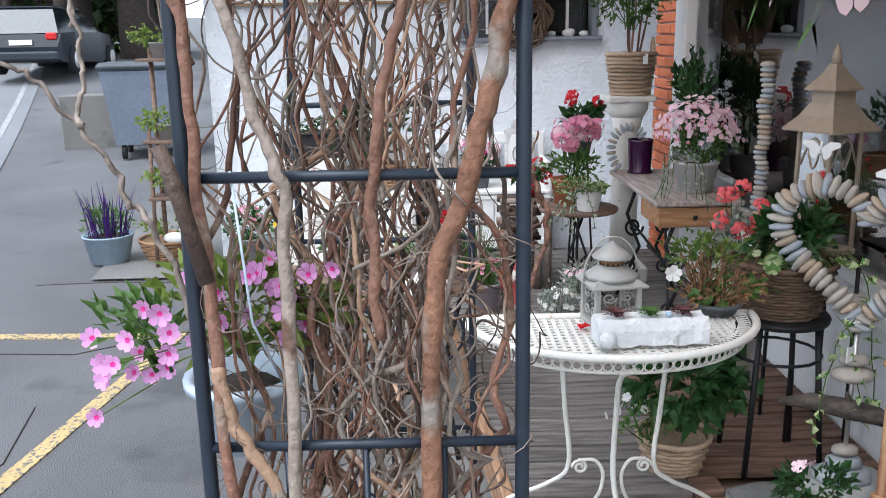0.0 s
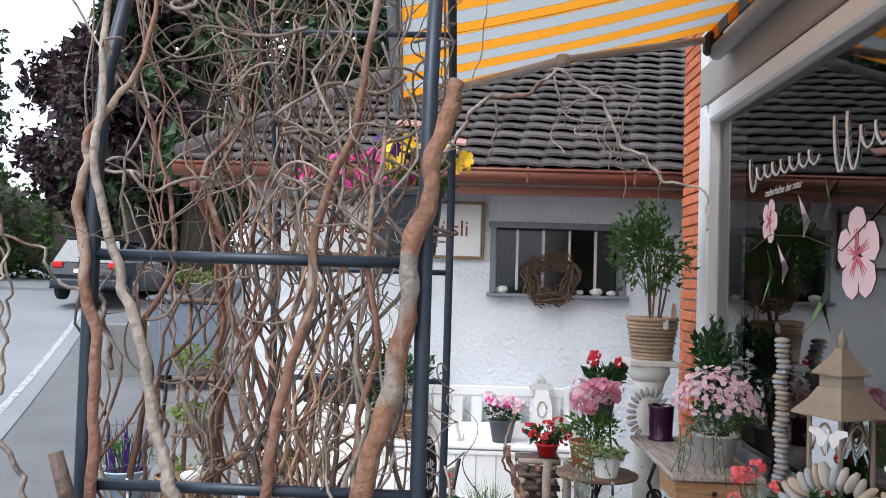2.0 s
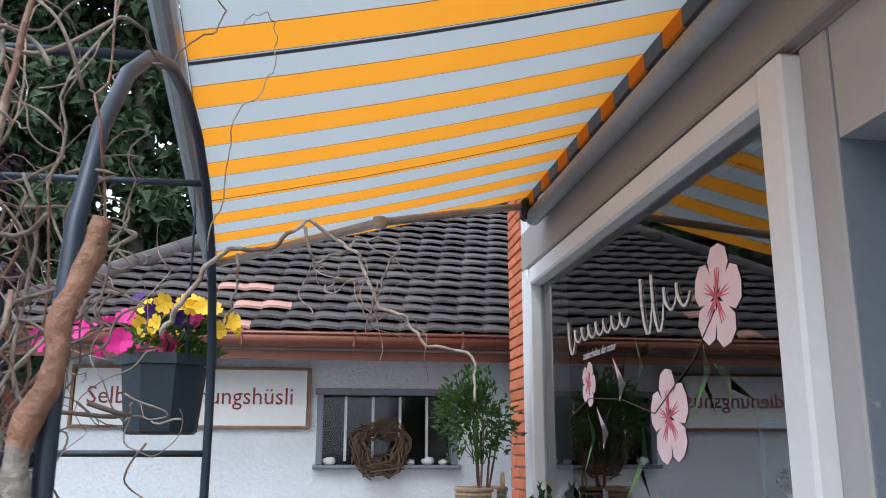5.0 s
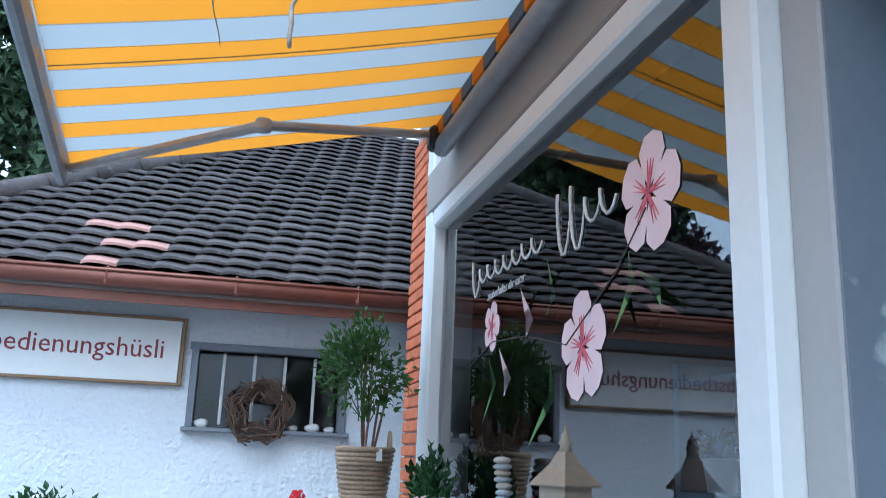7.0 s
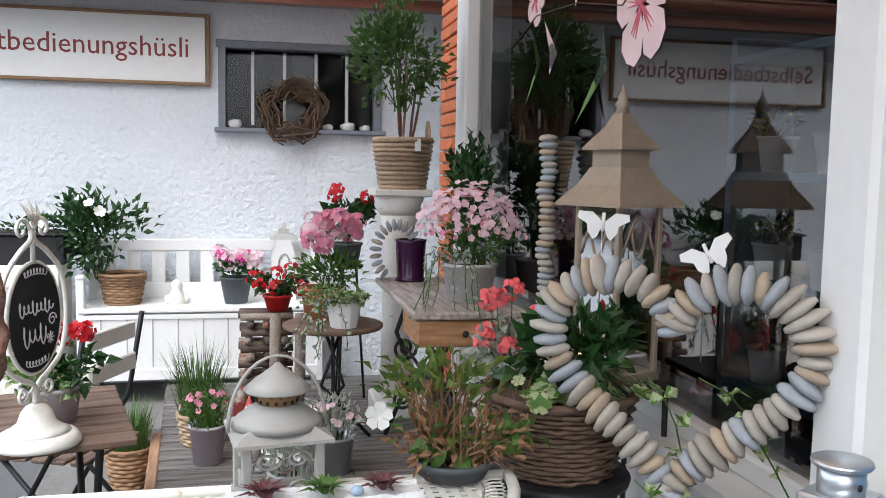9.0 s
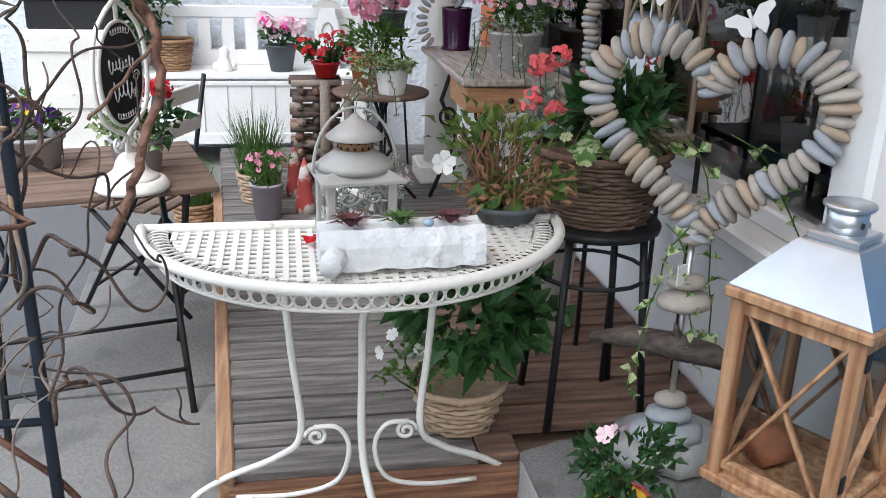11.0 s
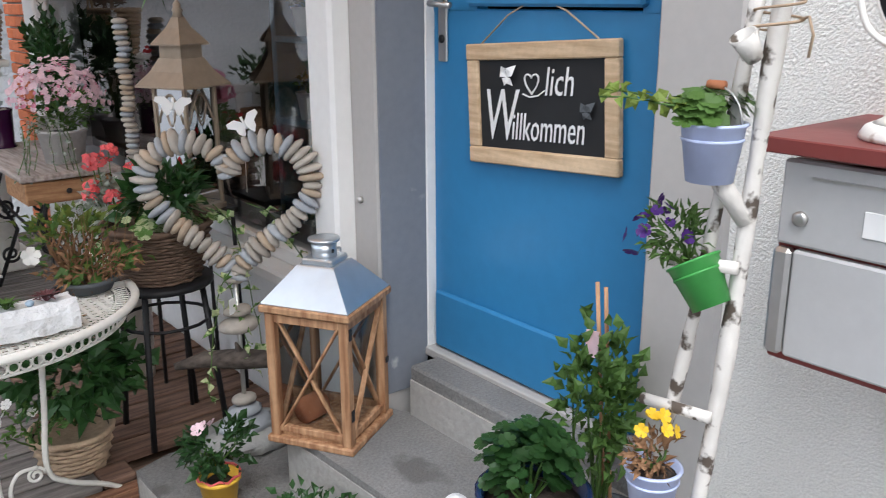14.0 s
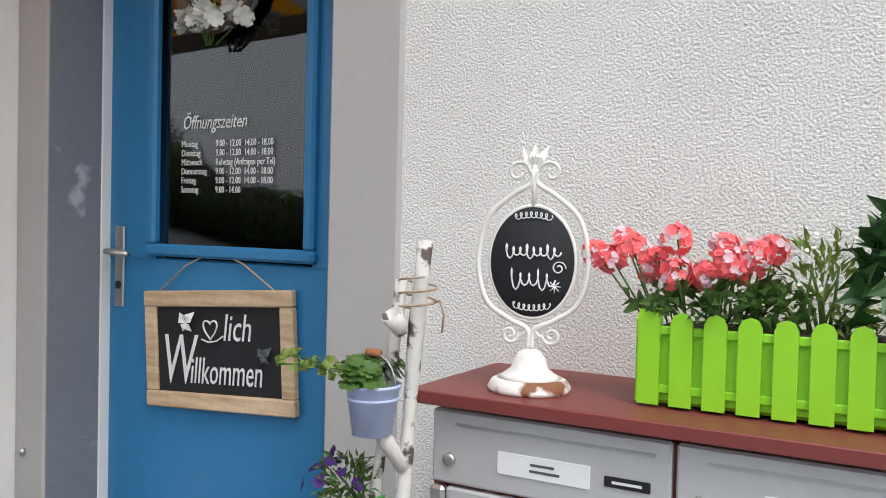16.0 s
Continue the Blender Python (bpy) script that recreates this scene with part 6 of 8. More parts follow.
blooms(hgr, (0.0, -0.03, 0.38), (0.13, 0.04, 0.03), 110, 0.013, RED, heads=3, head_r=0.038)
stn = thing("plant_stake_stand", (-0.62, -1.35, 0.23), "slim black iron plant stand", "plant stand")
part("plate", Geo().lathe([(0.09, 0.735), (0.09, 0.75)], 16), BLACK, stn)
for k in range(3):
    a = k * 2.094
    part("leg", Geo().tube([(0.05 * math.cos(a), 0.05 * math.sin(a), 0.735), (0.10 * math.cos(a), 0.10 * math.sin(a), 0)], 0.007, 6), BLACK, stn)

# wooden table on a cast iron base
TT = 0.98
it = thing("treadle_table", (-0.32, -2.45, 0.23), "old wooden table with drawer on ornate black cast iron legs", "table")
part("top", Geo().box((0, 0, 0.735), (0.44, 1.06, 0.028), 0, 0.006), TABLE_GREY, it)
dr = part("drawer", Geo().box((-0.01, -0.34, 0.665), (0.38, 0.34, 0.10), 0, 0.006), OLD_WOOD, it)
part("knob", Geo().lathe([(0.008, 0), (0.013, 0.012), (0.004, 0.02)], 10, m=pose(-0.02, -0.51, 0.665, 90, 0, 0)), BLACK, dr)
for sy in (-0.42, 0.42):
    g = Geo()
    for sx in (-1, 1):
        g.tube([(sx * 0.06, sy, 0.71), (sx * 0.13, sy, 0.5), (sx * 0.05, sy, 0.3), (sx * 0.18, sy, 0.0)], 0.011, 7)
        g.tube(scroll((sx * 0.09, sy, 0.42), 0.06, (1, 0, 0), 20, 1.5, sx), 0.008, 6)
        g.tube(scroll((sx * 0.10, sy, 0.17), 0.05, (1, 0, 0), 20, 1.5, sx), 0.008, 6)
    part("iron_side", g, BLACK, it)
part("stretcher", Geo().tube([(0, -0.42, 0.3), (0, 0.42, 0.3)], 0.01, 7).tube([(-.1, -0.42, 0.12), (.1, 0.42, 0.45)], 0.008, 6).tube([(.1, -0.42, 0.12), (-.1, 0.42, 0.45)], 0.008, 6), BLACK, it)
pj = thing("purple_jar", (-0.39, -2.05, TT), "dark purple glass candle jar", "jar")
part("jar", Geo().lathe([(0.075, 0), (0.068, 0.012), (0.064, 0.02), (0.072, 0.18), (0.076, 0.195), (0.068, 0.195), (0.06, 0.05)], 24), PURPLE, pj)
ring = thing("pebble_ring", (-0.47, -2.0, TT), "small upright ring of threaded pebbles on the table", "ornament")
for k in range(20):
    t = math.pi * (k / 19 * 1.6 - 0.3)
    part("pebble", Geo().ball((0, 0, 0), (0.032, 0.026, 0.012), 8, Matrix.Translation((0.10 * math.cos(t) + 0.02, 0, 0.13 + 0.13 * math.sin(t))) @ pose(0, 0, 0, 0, 90 - math.degrees(t) + 90, 0), 0.15), RANDOM.choice((STONE, STONE_BLUE)), ring)
fp = thing("diascia_pot", (-0.265, -2.70, TT), "grey embossed pot of pale pink flowers and silver trailing leaves", "flower pot")
pot(fp, 0.085, 0.11, 0.155, POT_WHITE)
foliage(fp, (0.03, 0, 0.24), (0.17, 0.14, 0.11), 260, 0.035, 0.018, LEAF, stems=14)
blooms(fp, (0.0, -0.02, 0.26), (0.22, 0.17, 0.21), 260, 0.015, PINK_PALE)
blooms(fp, (0.0, -0.02, 0.26), (0.21, 0.16, 0.20), 70, 0.010, PINK)
trailing(fp, (-0.09, -0.07, 0.17), 9, 0.36, 0.022, LEAF_SILVER, 0.35, (-0.08, -0.06, 0.02))
col = thing("pebble_column", (-0.055, -3.05, 0.82), "edge-on heart of stacked pebbles leaning at the window", "ornament")
for k in range(34):
    part("pebble", Geo().ball((0.006 * math.sin(k * .7) - 0.01, 0.012 * math.sin(k * 1.3), 0.018 + k * 0.0238), (0.035 * rand(.85, 1.1), 0.044, 0.0145), 10, None, 0.15), RANDOM.choice((STONE, STONE, STONE_BLUE, STONE_TAN)), col)
for x, y, h in ((-0.10, -1.95, 0.62), (-0.12, -2.25, 0.55)):
    dk = thing("window_plant", (x, y, TT), "dark green leafy plant in a pot by the window", "plant", "window plants")
    pot(dk, 0.06, 0.075, 0.12, POT_GREY)
    foliage(dk, (-0.01, 0, 0.12 + h / 2), (0.085, 0.16, h / 2), 220, 0.07, 0.035, LEAF_DARK, stems=8)

bt = thing("bistro_table", (-0.76, -2.12, 0.23), "small round dark metal bistro table", "table")
part("top", Geo().lathe([(0.225, 0.545), (0.23, 0.55), (0.23, 0.562), (0.224, 0.565)], 28), DARK_WOOD, bt)
for k in range(3):
    a = k * 2.094 + 0.4
    part("leg", Geo().tube([(0.05 * math.cos(a), 0.05 * math.sin(a), 0.545), (-0.06 * math.cos(a), -0.06 * math.sin(a), 0.28), (0.2 * math.cos(a), 0.2 * math.sin(a), 0)], 0.009, 7), BLACK, bt)
wp = thing("white_pot", (-0.72, -2.22, 0.795), "white faceted pot with silver-leaved trailing plant", "flower pot")
part("pot", Geo().lathe([(0.06, 0), (0.08, 0.11), (0.085, 0.115), (0.075, 0.115), (0.07, 0.09)], 10, smooth=False), WHITE, wp)
foliage(wp, (-0.05, -0.02, 0.13), (0.15, 0.10, 0.06), 240, 0.03, 0.024, LEAF_VARI, stems=8)
trailing(wp, (-0.06, -0.06, 0.11), 7, 0.3, 0.022, LEAF_SILVER, 0.3, (-0.1, -0.05, 0))
op = thing("dahlia_pot", (-0.80, -1.98, 0.795), "terracotta pot of pink double flowers", "flower pot")
pot(op, 0.08, 0.10, 0.15, TERRA)
foliage(op, (0.04, 0, 0.21), (0.17, 0.13, 0.10), 320, 0.05, 0.018, LEAF, stems=12)
blooms(op, (0.04, -0.02, 0.40), (0.14, 0.10, 0.08), 170, 0.022, PINK, heads=9)
blooms(op, (0.04, -0.02, 0.42), (0.12, 0.08, 0.07), 70, 0.022, PINK_PALE, heads=6)
part("stalk_tuft", Geo().tube([(0, 0, 0.15), (0.05, 0, 0.42)], 0.003, 5).tube([(0, 0, 0.15), (-0.05, 0, 0.4)], 0.003, 5).tube([(0.05, 0, 0.15), (0.13, 0, 0.4)], 0.003, 5), LEAF, op)
for at, r0, h, mt, lab, lf, fl in (((-1.31, -2.30, 0.23), 0.075, 0.17, POT_LAV, "lavender grey pot of pink carnations", LEAF, PINK),
                                   ((-0.79, -2.50, 0.23), 0.09, 0.16, ZINC, "zinc pot of silver foliage", LEAF_SILVER, PINK_PALE),
                                   ((-0.98, -2.85, 0.23), 0.08, 0.14, POT_GREY, "grey pot of pale trailing foliage", LEAF_SILVER, PETAL_WHITE)):
    o = thing("deck_pot", at, lab + " standing on the deck", "flower pot")
    pot(o, r0 * 0.8, r0, h, mt)
    foliage(o, (0, 0, h + 0.07), (r0 * 1.6, r0 * 1.5, 0.10), 260, 0.035, 0.012, lf, stems=10)
    grassy(o, (0, 0, h - 0.02), r0 * 0.8, 0.17, 60, lf)
    blooms(o, (0, -0.02, h + 0.07), (r0 * 1.4, r0 * 1.2, 0.08), 22, 0.016, fl)
gb = thing("lavender_basket", (-1.36, -2.02, 0.23), "brown basket of tall lavender grass", "basket")
woven(gb, 0.075, 0.095, 0.14, WICKER_PALE, 8, 18)
grassy(gb, (0, 0, 0.12), 0.09, 0.34, 240, LEAF, w=0.003)
gb2 = thing("grass_basket", (-1.68, -1.95, 0.024), "brown square basket of green grass on the paving", "basket")
woven(gb2, 0.08, 0.10, 0.18, WICKER, 9, 18)
grassy(gb2, (0, 0, 0.16), 0.095, 0.24, 220, LEAF, w=0.003)
for x, y, s in ((-1.135, -2.24, 1.0), (-1.18, -1.95, 0.95)):
    gn = thing("garden_gnome", (x, y, 0.23), "small garden gnome with a pointed red cap", "figurine", "gnomes")
    part("figure", Geo().lathe([(0.045 * s, 0), (0.05 * s, 0.05 * s), (0.04 * s, 0.10 * s), (0.034 * s, 0.13 * s), (0.038 * s, 0.15 * s), (0.022 * s, 0.21 * s), (0.003, 0.27 * s)], 14), GNOME, gn)


# ---- chalkboard signs ----
def oval_sign(at, rz, k, rim_mat):
    o = thing("oval_chalkboard", at, "oval black chalkboard in a rusty white iron stand", "sign", "oval chalkboards", rz)
    part("foot", Geo().lathe([(0.079 * k, 0), (0.08 * k, 0.007 * k), (0.073 * k, 0.019 * k), (0.064 * k, 0.024 * k)], 24), rim_mat, o, "rusty foot rim")
    part("foot_cone", Geo().lathe([(0.064 * k, 0.023 * k), (0.05 * k, 0.031 * k), (0.036 * k, 0.042 * k), (0.029 * k, 0.062 * k), (0.02 * k, 0.074 * k), (0.01 * k, 0.079 * k)], 24), WHITE_OLD, o)
    oc = 0.245 * k
    a, b = 0.083 * k, 0.107 * k
    part("board", Geo().lathe([(0.97, -0.004), (1.0, 0), (0.97, 0.004)], 40, m=Matrix.Translation((0, 0, oc)) @ pose(0, 0, 0, 90, 0, 0) @ Matrix.Diagonal((a, b, 1, 1))), CHALK, o)
    part("board_rim", Geo().tube([(a * math.cos(t * .1571), 0, oc + b * math.sin(t * .1571)) for t in range(40)], 0.004 * k, 6, closed=True), WHITE_OLD, o)
    for s in (-1, 1):
        P = [(0.004 * s, 0, 0.08), (0.006 * s, 0, 0.115), (0.045 * s, 0, 0.135), (0.09 * s, 0, 0.17), (0.107 * s, 0, 0.245), (0.09 * s, 0, 0.325), (0.045 * s, 0, 0.37), (0.006 * s, 0, 0.395), (0.004 * s, 0, 0.42)]
        part("outer_rod", Geo().tube(smoothed([Vector(p) * k for p in P]), 0.0052 * k, 7), WHITE_OLD, o)
        part("scroll", Geo().tube([Vector(p) for p in smoothed([Vector((0.006 * s, 0, 0.115)) * k, Vector((0.02 * s, 0, 0.10)) * k])] + scroll((s * 0.04 * k, 0, 0.105 * k), 0.018 * k, (-s, 0, 0), 18, 1.3, -1), 0.0036 * k, 6), WHITE_OLD, o)
        part("scroll", Geo().tube(scroll((s * 0.032 * k, 0, 0.415 * k), 0.024 * k, (-s, 0, 0), 18, 1.0, 1), 0.0036 * k, 6), WHITE_OLD, o)
    for s in (-1, 0, 1):
        part("finial", Geo().leaf((0, 0, 0.42 * k), (s * 0.55, 0, 1), 0.055 * k, 0.02 * k, (0, -1, 0)), WHITE_OLD, o)
    part("stem", Geo().tube([(0, 0, 0.35 * k), (0, 0, 0.43 * k)], 0.005 * k, 7), WHITE_OLD, o)
    g = Geo()
    f = -0.0055
    for z0, w, n, hgt in ((0.265, 0.105, 8, 0.022), (0.212, 0.085, 5, 0.032)):
        pts = []
        for i in range(n * 8 + 1):
            t = i / 8
            pts.append(((-w / 2 + w * t / n + 0.004 * math.cos(t * 6.283)) * k, f, (z0 + hgt * 0.5 * math.sin(t * 6.283) * (1.3 if int(t) % 3 == 0 else 0.75)) * k))
        g.tube(pts, 0.0017 * k, 4)
    for z0, sgn in ((0.335, 1), (0.158, -1)):
        g.tube([((-0.035 + 0.07 * i / 60 + 0.004 * math.cos(i * .75)) * k, f, (z0 + 0.006 * math.sin(i * .75) - sgn * 0.000006 * (i - 30) ** 2) * k) for i in range(61)], 0.0011 * k, 4)
    g.tube([Vector(p) + Vector((0, f, 0)) for p in scroll((0.052 * k, 0, 0.235 * k), 0.014 * k, (1, 0, 0), 18, 1.4)], 0.0015 * k, 4)
    for q in range(8):
        t = q * 0.785
        g.tube([(0.045 * k, f, 0.20 * k), ((0.045 + 0.012 * math.cos(t)) * k, f, (0.20 + 0.012 * math.sin(t)) * k)], 0.0012 * k, 4)
    part("chalk_drawing", g, CHALK_INK, o)


oval_sign((-0.225, -6.462, 1.532), -78, 0.87, RUSTY)
oval_sign((-1.651, -3.72, 0.785), 70, 1.33, WHITE_OLD)

wt = thing("slatted_folding_table", (-1.86, -3.50, 0.024), "brown slatted wooden folding table with black legs", "table", rz=14)
for k in range(7):
    part("slat", Geo().box((0, -0.27 + k * 0.09, 0.748), (0.78, 0.075, 0.022), 0, 0.004), DARK_WOOD, wt)
for sx in (-1, 1):
    part("leg", Geo().tube([(sx * 0.30, -0.26, 0.735), (sx * 0.30, 0.28, 0.0)], 0.011, 7), BLACK, wt)
    part("leg", Geo().tube([(sx * 0.27, 0.26, 0.735), (sx * 0.27, -0.28, 0.0)], 0.011, 7), BLACK, wt)
    part("rail", Geo().tube([(sx * 0.285, -0.28, 0.732), (sx * 0.285, 0.28, 0.732)], 0.008, 6), BLACK, wt)
part("crossbar", Geo().tube([(-0.30, 0.20, 0.12), (0.30, 0.20, 0.12)], 0.008, 6), BLACK, wt)
part("crossbar", Geo().tube([(-0.27, -0.20, 0.12), (0.27, -0.20, 0.12)], 0.008, 6), BLACK, wt)
ch = thing("folding_chair", (-1.77, -2.72, 0.024), "black iron folding chair with white wooden slats", "chair", rz=-112)
for z in (0.86, 0.74):
    part("back_slat", Geo().box((0, 0.17, z), (0.30, 0.016, 0.065), 0, 0.006), WHITE_OLD, ch)
for k in range(5):
    part("seat_slat", Geo().box((0, -0.16 + k * 0.075, 0.44), (0.38, 0.055, 0.016), 0, 0.004), DARK_WOOD, ch)
for sx in (-1, 1):
    part("long_leg", Geo().tube([(sx * 0.19, 0.18, 0.92), (sx * 0.19, 0.12, 0.6), (sx * 0.19, -0.22, 0.0)], 0.010, 7), BLACK, ch)
    part("short_leg", Geo().tube([(sx * 0.17, -0.16, 0.43), (sx * 0.17, 0.24, 0.0)], 0.010, 7), BLACK, ch)
part("crossbar", Geo().tube([(-0.19, -0.17, 0.10), (0.19, -0.17, 0.10)], 0.008, 6), BLACK, ch)
part("crossbar", Geo().tube([(-0.17, 0.18, 0.08), (0.17, 0.18, 0.08)], 0.008, 6), BLACK, ch)
tp = thing("mixed_flower_pot", (-1.66, -3.52, 0.785), "pale pot of red geraniums and white-edged leaves", "flower pot")
pot(tp, 0.08, 0.10, 0.13, POT_LAV)
foliage(tp, (-0.03, -0.02, 0.16), (0.17, 0.12, 0.08), 230, 0.04, 0.032, LEAF_VARI)
foliage(tp, (0.08, 0.03, 0.18), (0.12, 0.1, 0.08), 120, 0.05, 0.04, LEAF_DARK)
blooms(tp, (0.02, -0.02, 0.27), (0.11, 0.07, 0.05), 110, 0.014, RED, heads=3, head_r=0.042)
tp.scale = (0.8, 0.8, 0.8)
vp = thing("violet_pot", (-1.98, -3.45, 0.785), "low pot of violet pansies", "flower pot")
pot(vp, 0.07, 0.09, 0.10, POT_GREY)
foliage(vp, (0, 0, 0.13), (0.11, 0.1, 0.05), 140, 0.03, 0.02, LEAF)
blooms(vp, (0, -0.02, 0.14), (0.1, 0.09, 0.05), 14, 0.022, VIOLET)

# ---- door side ----
wk = thing("welcome_board", (0.195, -5.352, 1.443), "chalkboard welcome sign in a raw pine frame on a cord", "sign")
m0 = pose(0, 0, 0, 0, 0, -90) @ pose(0, 0, 0, 0, -3.6, 0)
for c, s in (((0, 0, 0.142), (0.545, 0.024, 0.045)), ((0, 0, -0.142), (0.545, 0.024, 0.045)), ((-0.25, 0.001, 0), (0.045, 0.022, 0.24)), ((0.25, 0.001, 0), (0.045, 0.022, 0.24))):
    part("frame", Geo().box((0, 0, 0), s, 0, 0.004, m0 @ Matrix.Translation(c)), PALE_WOOD, wk)
part("slate", Geo().box((0, 0, 0), (0.46, 0.008, 0.25), 0, 0, m0 @ Matrix.Translation((0, 0.004, 0))), CHALK, wk)
for txt, sz, x, z, wd in (("W", 0.20, -0.215, -0.095, 0.62), ("illkommen", 0.105, -0.105, -0.092, 0.60), ("lich", 0.105, 0.022, 0.028, 0.72)):
    writing("lettering", txt, sz, CHALK_INK, wk, m0 @ pose(x, -0.003, z, 90, 0, 0), 0.0008, shear=0.22, width=wd)
part("chalk_heart", Geo().tube([m0 @ Vector((-0.022 + 0.0016 * 16 * math.sin(t * .2094) ** 3, -0.003, 0.06 + 0.0019 * (13 * math.cos(t * .2094) - 5 * math.cos(t * .4189) - 2 * math.cos(t * .6283)))) for t in range(30)], 0.0026, 5, closed=True), CHALK_INK, wk)
part("chalk_stroke", Geo().tube([m0 @ Vector(p) for p in ((-0.055, -0.003, 0.03), (-0.03, -0.003, 0.022), (0.0, -0.003, 0.026), (0.025, -0.003, 0.04))], 0.0024, 5), CHALK_INK, wk)
for at, sc, mt in (((-0.105, -0.012, 0.075), 1.0, WHITE), ((0.175, -0.012, -0.01), 0.8, POT_DARK)):
    g = Geo()
    for dx, dz, L in ((-.75, .7, .042), (.75, .8, .042), (-.5, -.7, .03), (.5, -.7, .03)):
        g.leaf((0, 0, 0), (dx, 0, dz), L * sc, L * sc * 0.75, (0, -1, 0), 0.1)
    part("butterfly", g, mt, wk).matrix_basis = m0 @ Matrix.Translation(at)
part("cord", Geo().tube([m0 @ Vector(p) for p in ((-0.215, 0, 0.165), (-0.11, 0.002, 0.235), (0.0, 0.004, 0.275), (0.10, 0.002, 0.235), (0.205, 0, 0.165))], 0.0025, 5), WICKER_PALE, wk)
dw = thing("door_wreath", (0.185, -5.33, 2.45), "pale dried flower wreath on the door glass", "wreath")
part("ring", Geo().tube([(0.0, 0.13 * math.cos(t * .314), 0.13 * math.sin(t * .314)) for t in range(20)], 0.02, 7, closed=True), VINE, dw)
blooms(dw, (-0.02, 0, -0.12), (0.02, 0.12, 0.05), 26, 0.026, PETAL_WHITE, up=0)
foliage(dw, (-0.01, 0.0, -0.13), (0.03, 0.14, 0.05), 60, 0.05, 0.018, LEAF_SILVER)

mb = thing("letter_boxes", (0, -6.72, 1.205), "grey aluminium letter boxes under a dark red sheet roof", "letter box")
part("housing", Geo().box((-0.155, -0.21, 0.14), (0.27, 1.22, 0.30), 0, 0.003), MAROON, mb)
part("roof", Geo().box((-0.165, -0.21, 0.318), (0.345, 1.28, 0.016), 0, 0.003), MAROON, mb)
part("roof_lip", Geo().box((-0.335, -0.21, 0.316), (0.006, 1.28, 0.022), 0, 0.002), MAROON, mb)
for k, yc in enumerate((0.195, -0.21, -0.615)):
    flap = part("flap", Geo().box((-0.298, yc, 0.233), (0.018, 0.398, 0.122), 0, 0.004), ALU, mb)
    part("slot_line", Geo().box((-0.3085, yc - 0.01, 0.272), (0.003, 0.33, 0.004)), STEEL, flap)
    lk = part("lock", Geo().lathe([(0.011, 0), (0.011, 0.006), (0.006, 0.008)], 14, m=pose(-0.307, yc + 0.165, 0.213, 0, -90, 0)), STEEL, flap)
    part("label_plate", Geo().box((-0.3085, yc + 0.0, 0.222), (0.003, 0.155, 0.036), 0, 0.001), WHITE, flap)
    part("label_print", Geo().box((-0.3105, yc + 0.0, 0.227), (0.001, 0.04, 0.004)), POT_DARK, flap)
    part("label_print", Geo().box((-0.3105, yc - 0.004, 0.217), (0.001, 0.05, 0.004)), POT_DARK, flap)
    part("name_plate", Geo().box((-0.3085, yc - 0.135, 0.222), (0.003, 0.07, 0.016), 0, 0.001), BLACK, flap)
    part("name_print", Geo().box((-0.3105, yc - 0.135, 0.222), (0.001, 0.045, 0.004)), WHITE, flap)
    dd = part("lower_door", Geo().box((-0.298, yc - 0.012, 0.085), (0.018, 0.37, 0.162), 0, 0.004), ALU, mb)
    part("grip_edge", Geo().box((-0.3, yc + 0.188, 0.085), (0.022, 0.028, 0.162), 0, 0.006), STEEL, dd)
for z in (0.06, 0.2):
    part("wall_bracket", Geo().box((-0.06, 0.45, z), (0.12, 0.08, 0.05), 0, 0.004), STEEL, mb)

pb = thing("picket_planter", (-0.16, -6.645, 1.532), "lime green plastic picket fence planter box", "planter")
part("box", Geo().box((0, -0.33, 0.062), (0.13, 0.62, 0.115), 0, 0.006), LIME, pb)
for k in range(13):
    pk = Geo().prism([(-0.0165, 0), (0.0165, 0), (0.0165, 0.128), (0.011, 0.139), (0, 0.143), (-0.011, 0.139), (-0.0165, 0.128)], -0.004, 0.004, pose(-0.074, -0.02 - k * 0.0495, 0.004, 90, 0, -90))
    part("picket", pk, LIME, pb)
for z in (0.028, 0.118):
    part("rail", Geo().box((-0.068, -0.33, z), (0.007, 0.64, 0.014), 0, 0.002), LIME, pb)
for k in range(3):
    part("picket", Geo().prism([(-0.0165, 0), (0.0165, 0), (0.0165, 0.128), (0, 0.143), (-0.0165, 0.128)], -0.004, 0.004, pose(-0.045 + k * 0.045, 0.0, 0.004, 90, 0, 0)), LIME, pb)
part("soil", Geo().box((0, -0.33, 0.116), (0.11, 0.6, 0.014)), SOIL, pb)
gg = thing("verbena", (-0.17, -6.74, 1.63), "coral and pink verbena flowers in the green planter", "plant")
foliage(gg, (0, -0.01, 0.05), (0.09, 0.13, 0.055), 230, 0.03, 0.020, LEAF, stems=12)
for k in range(15):
    c = (rand(-0.07, 0.02), 0.035 + (k / 14 - 0.5) * 0.27 + rand(-.01, .01), 0.10 + rand(0.0, 0.06))
    blooms(gg, c, (0, 0, 0), 30, 0.0085, CORAL, heads=1, head_r=0.024)
    blooms(gg, c, (0, 0, 0), 9, 0.0075, PINK_PALE, heads=1, head_r=0.0255)
    part("stalk", Geo().tube([(c[0] * 0.5, min(c[1] * 0.6, 0.075), 0.0), c], 0.0016, 5), LEAF, gg)
eu = thing("white_spray_plant", (-0.16, -6.90, 1.63), "airy white-flowered green plant in the planter", "plant")
foliage(eu, (0, 0, 0.08), (0.07, 0.09, 0.09), 190, 0.030, 0.009, LEAF_YELLOW, stems=16)
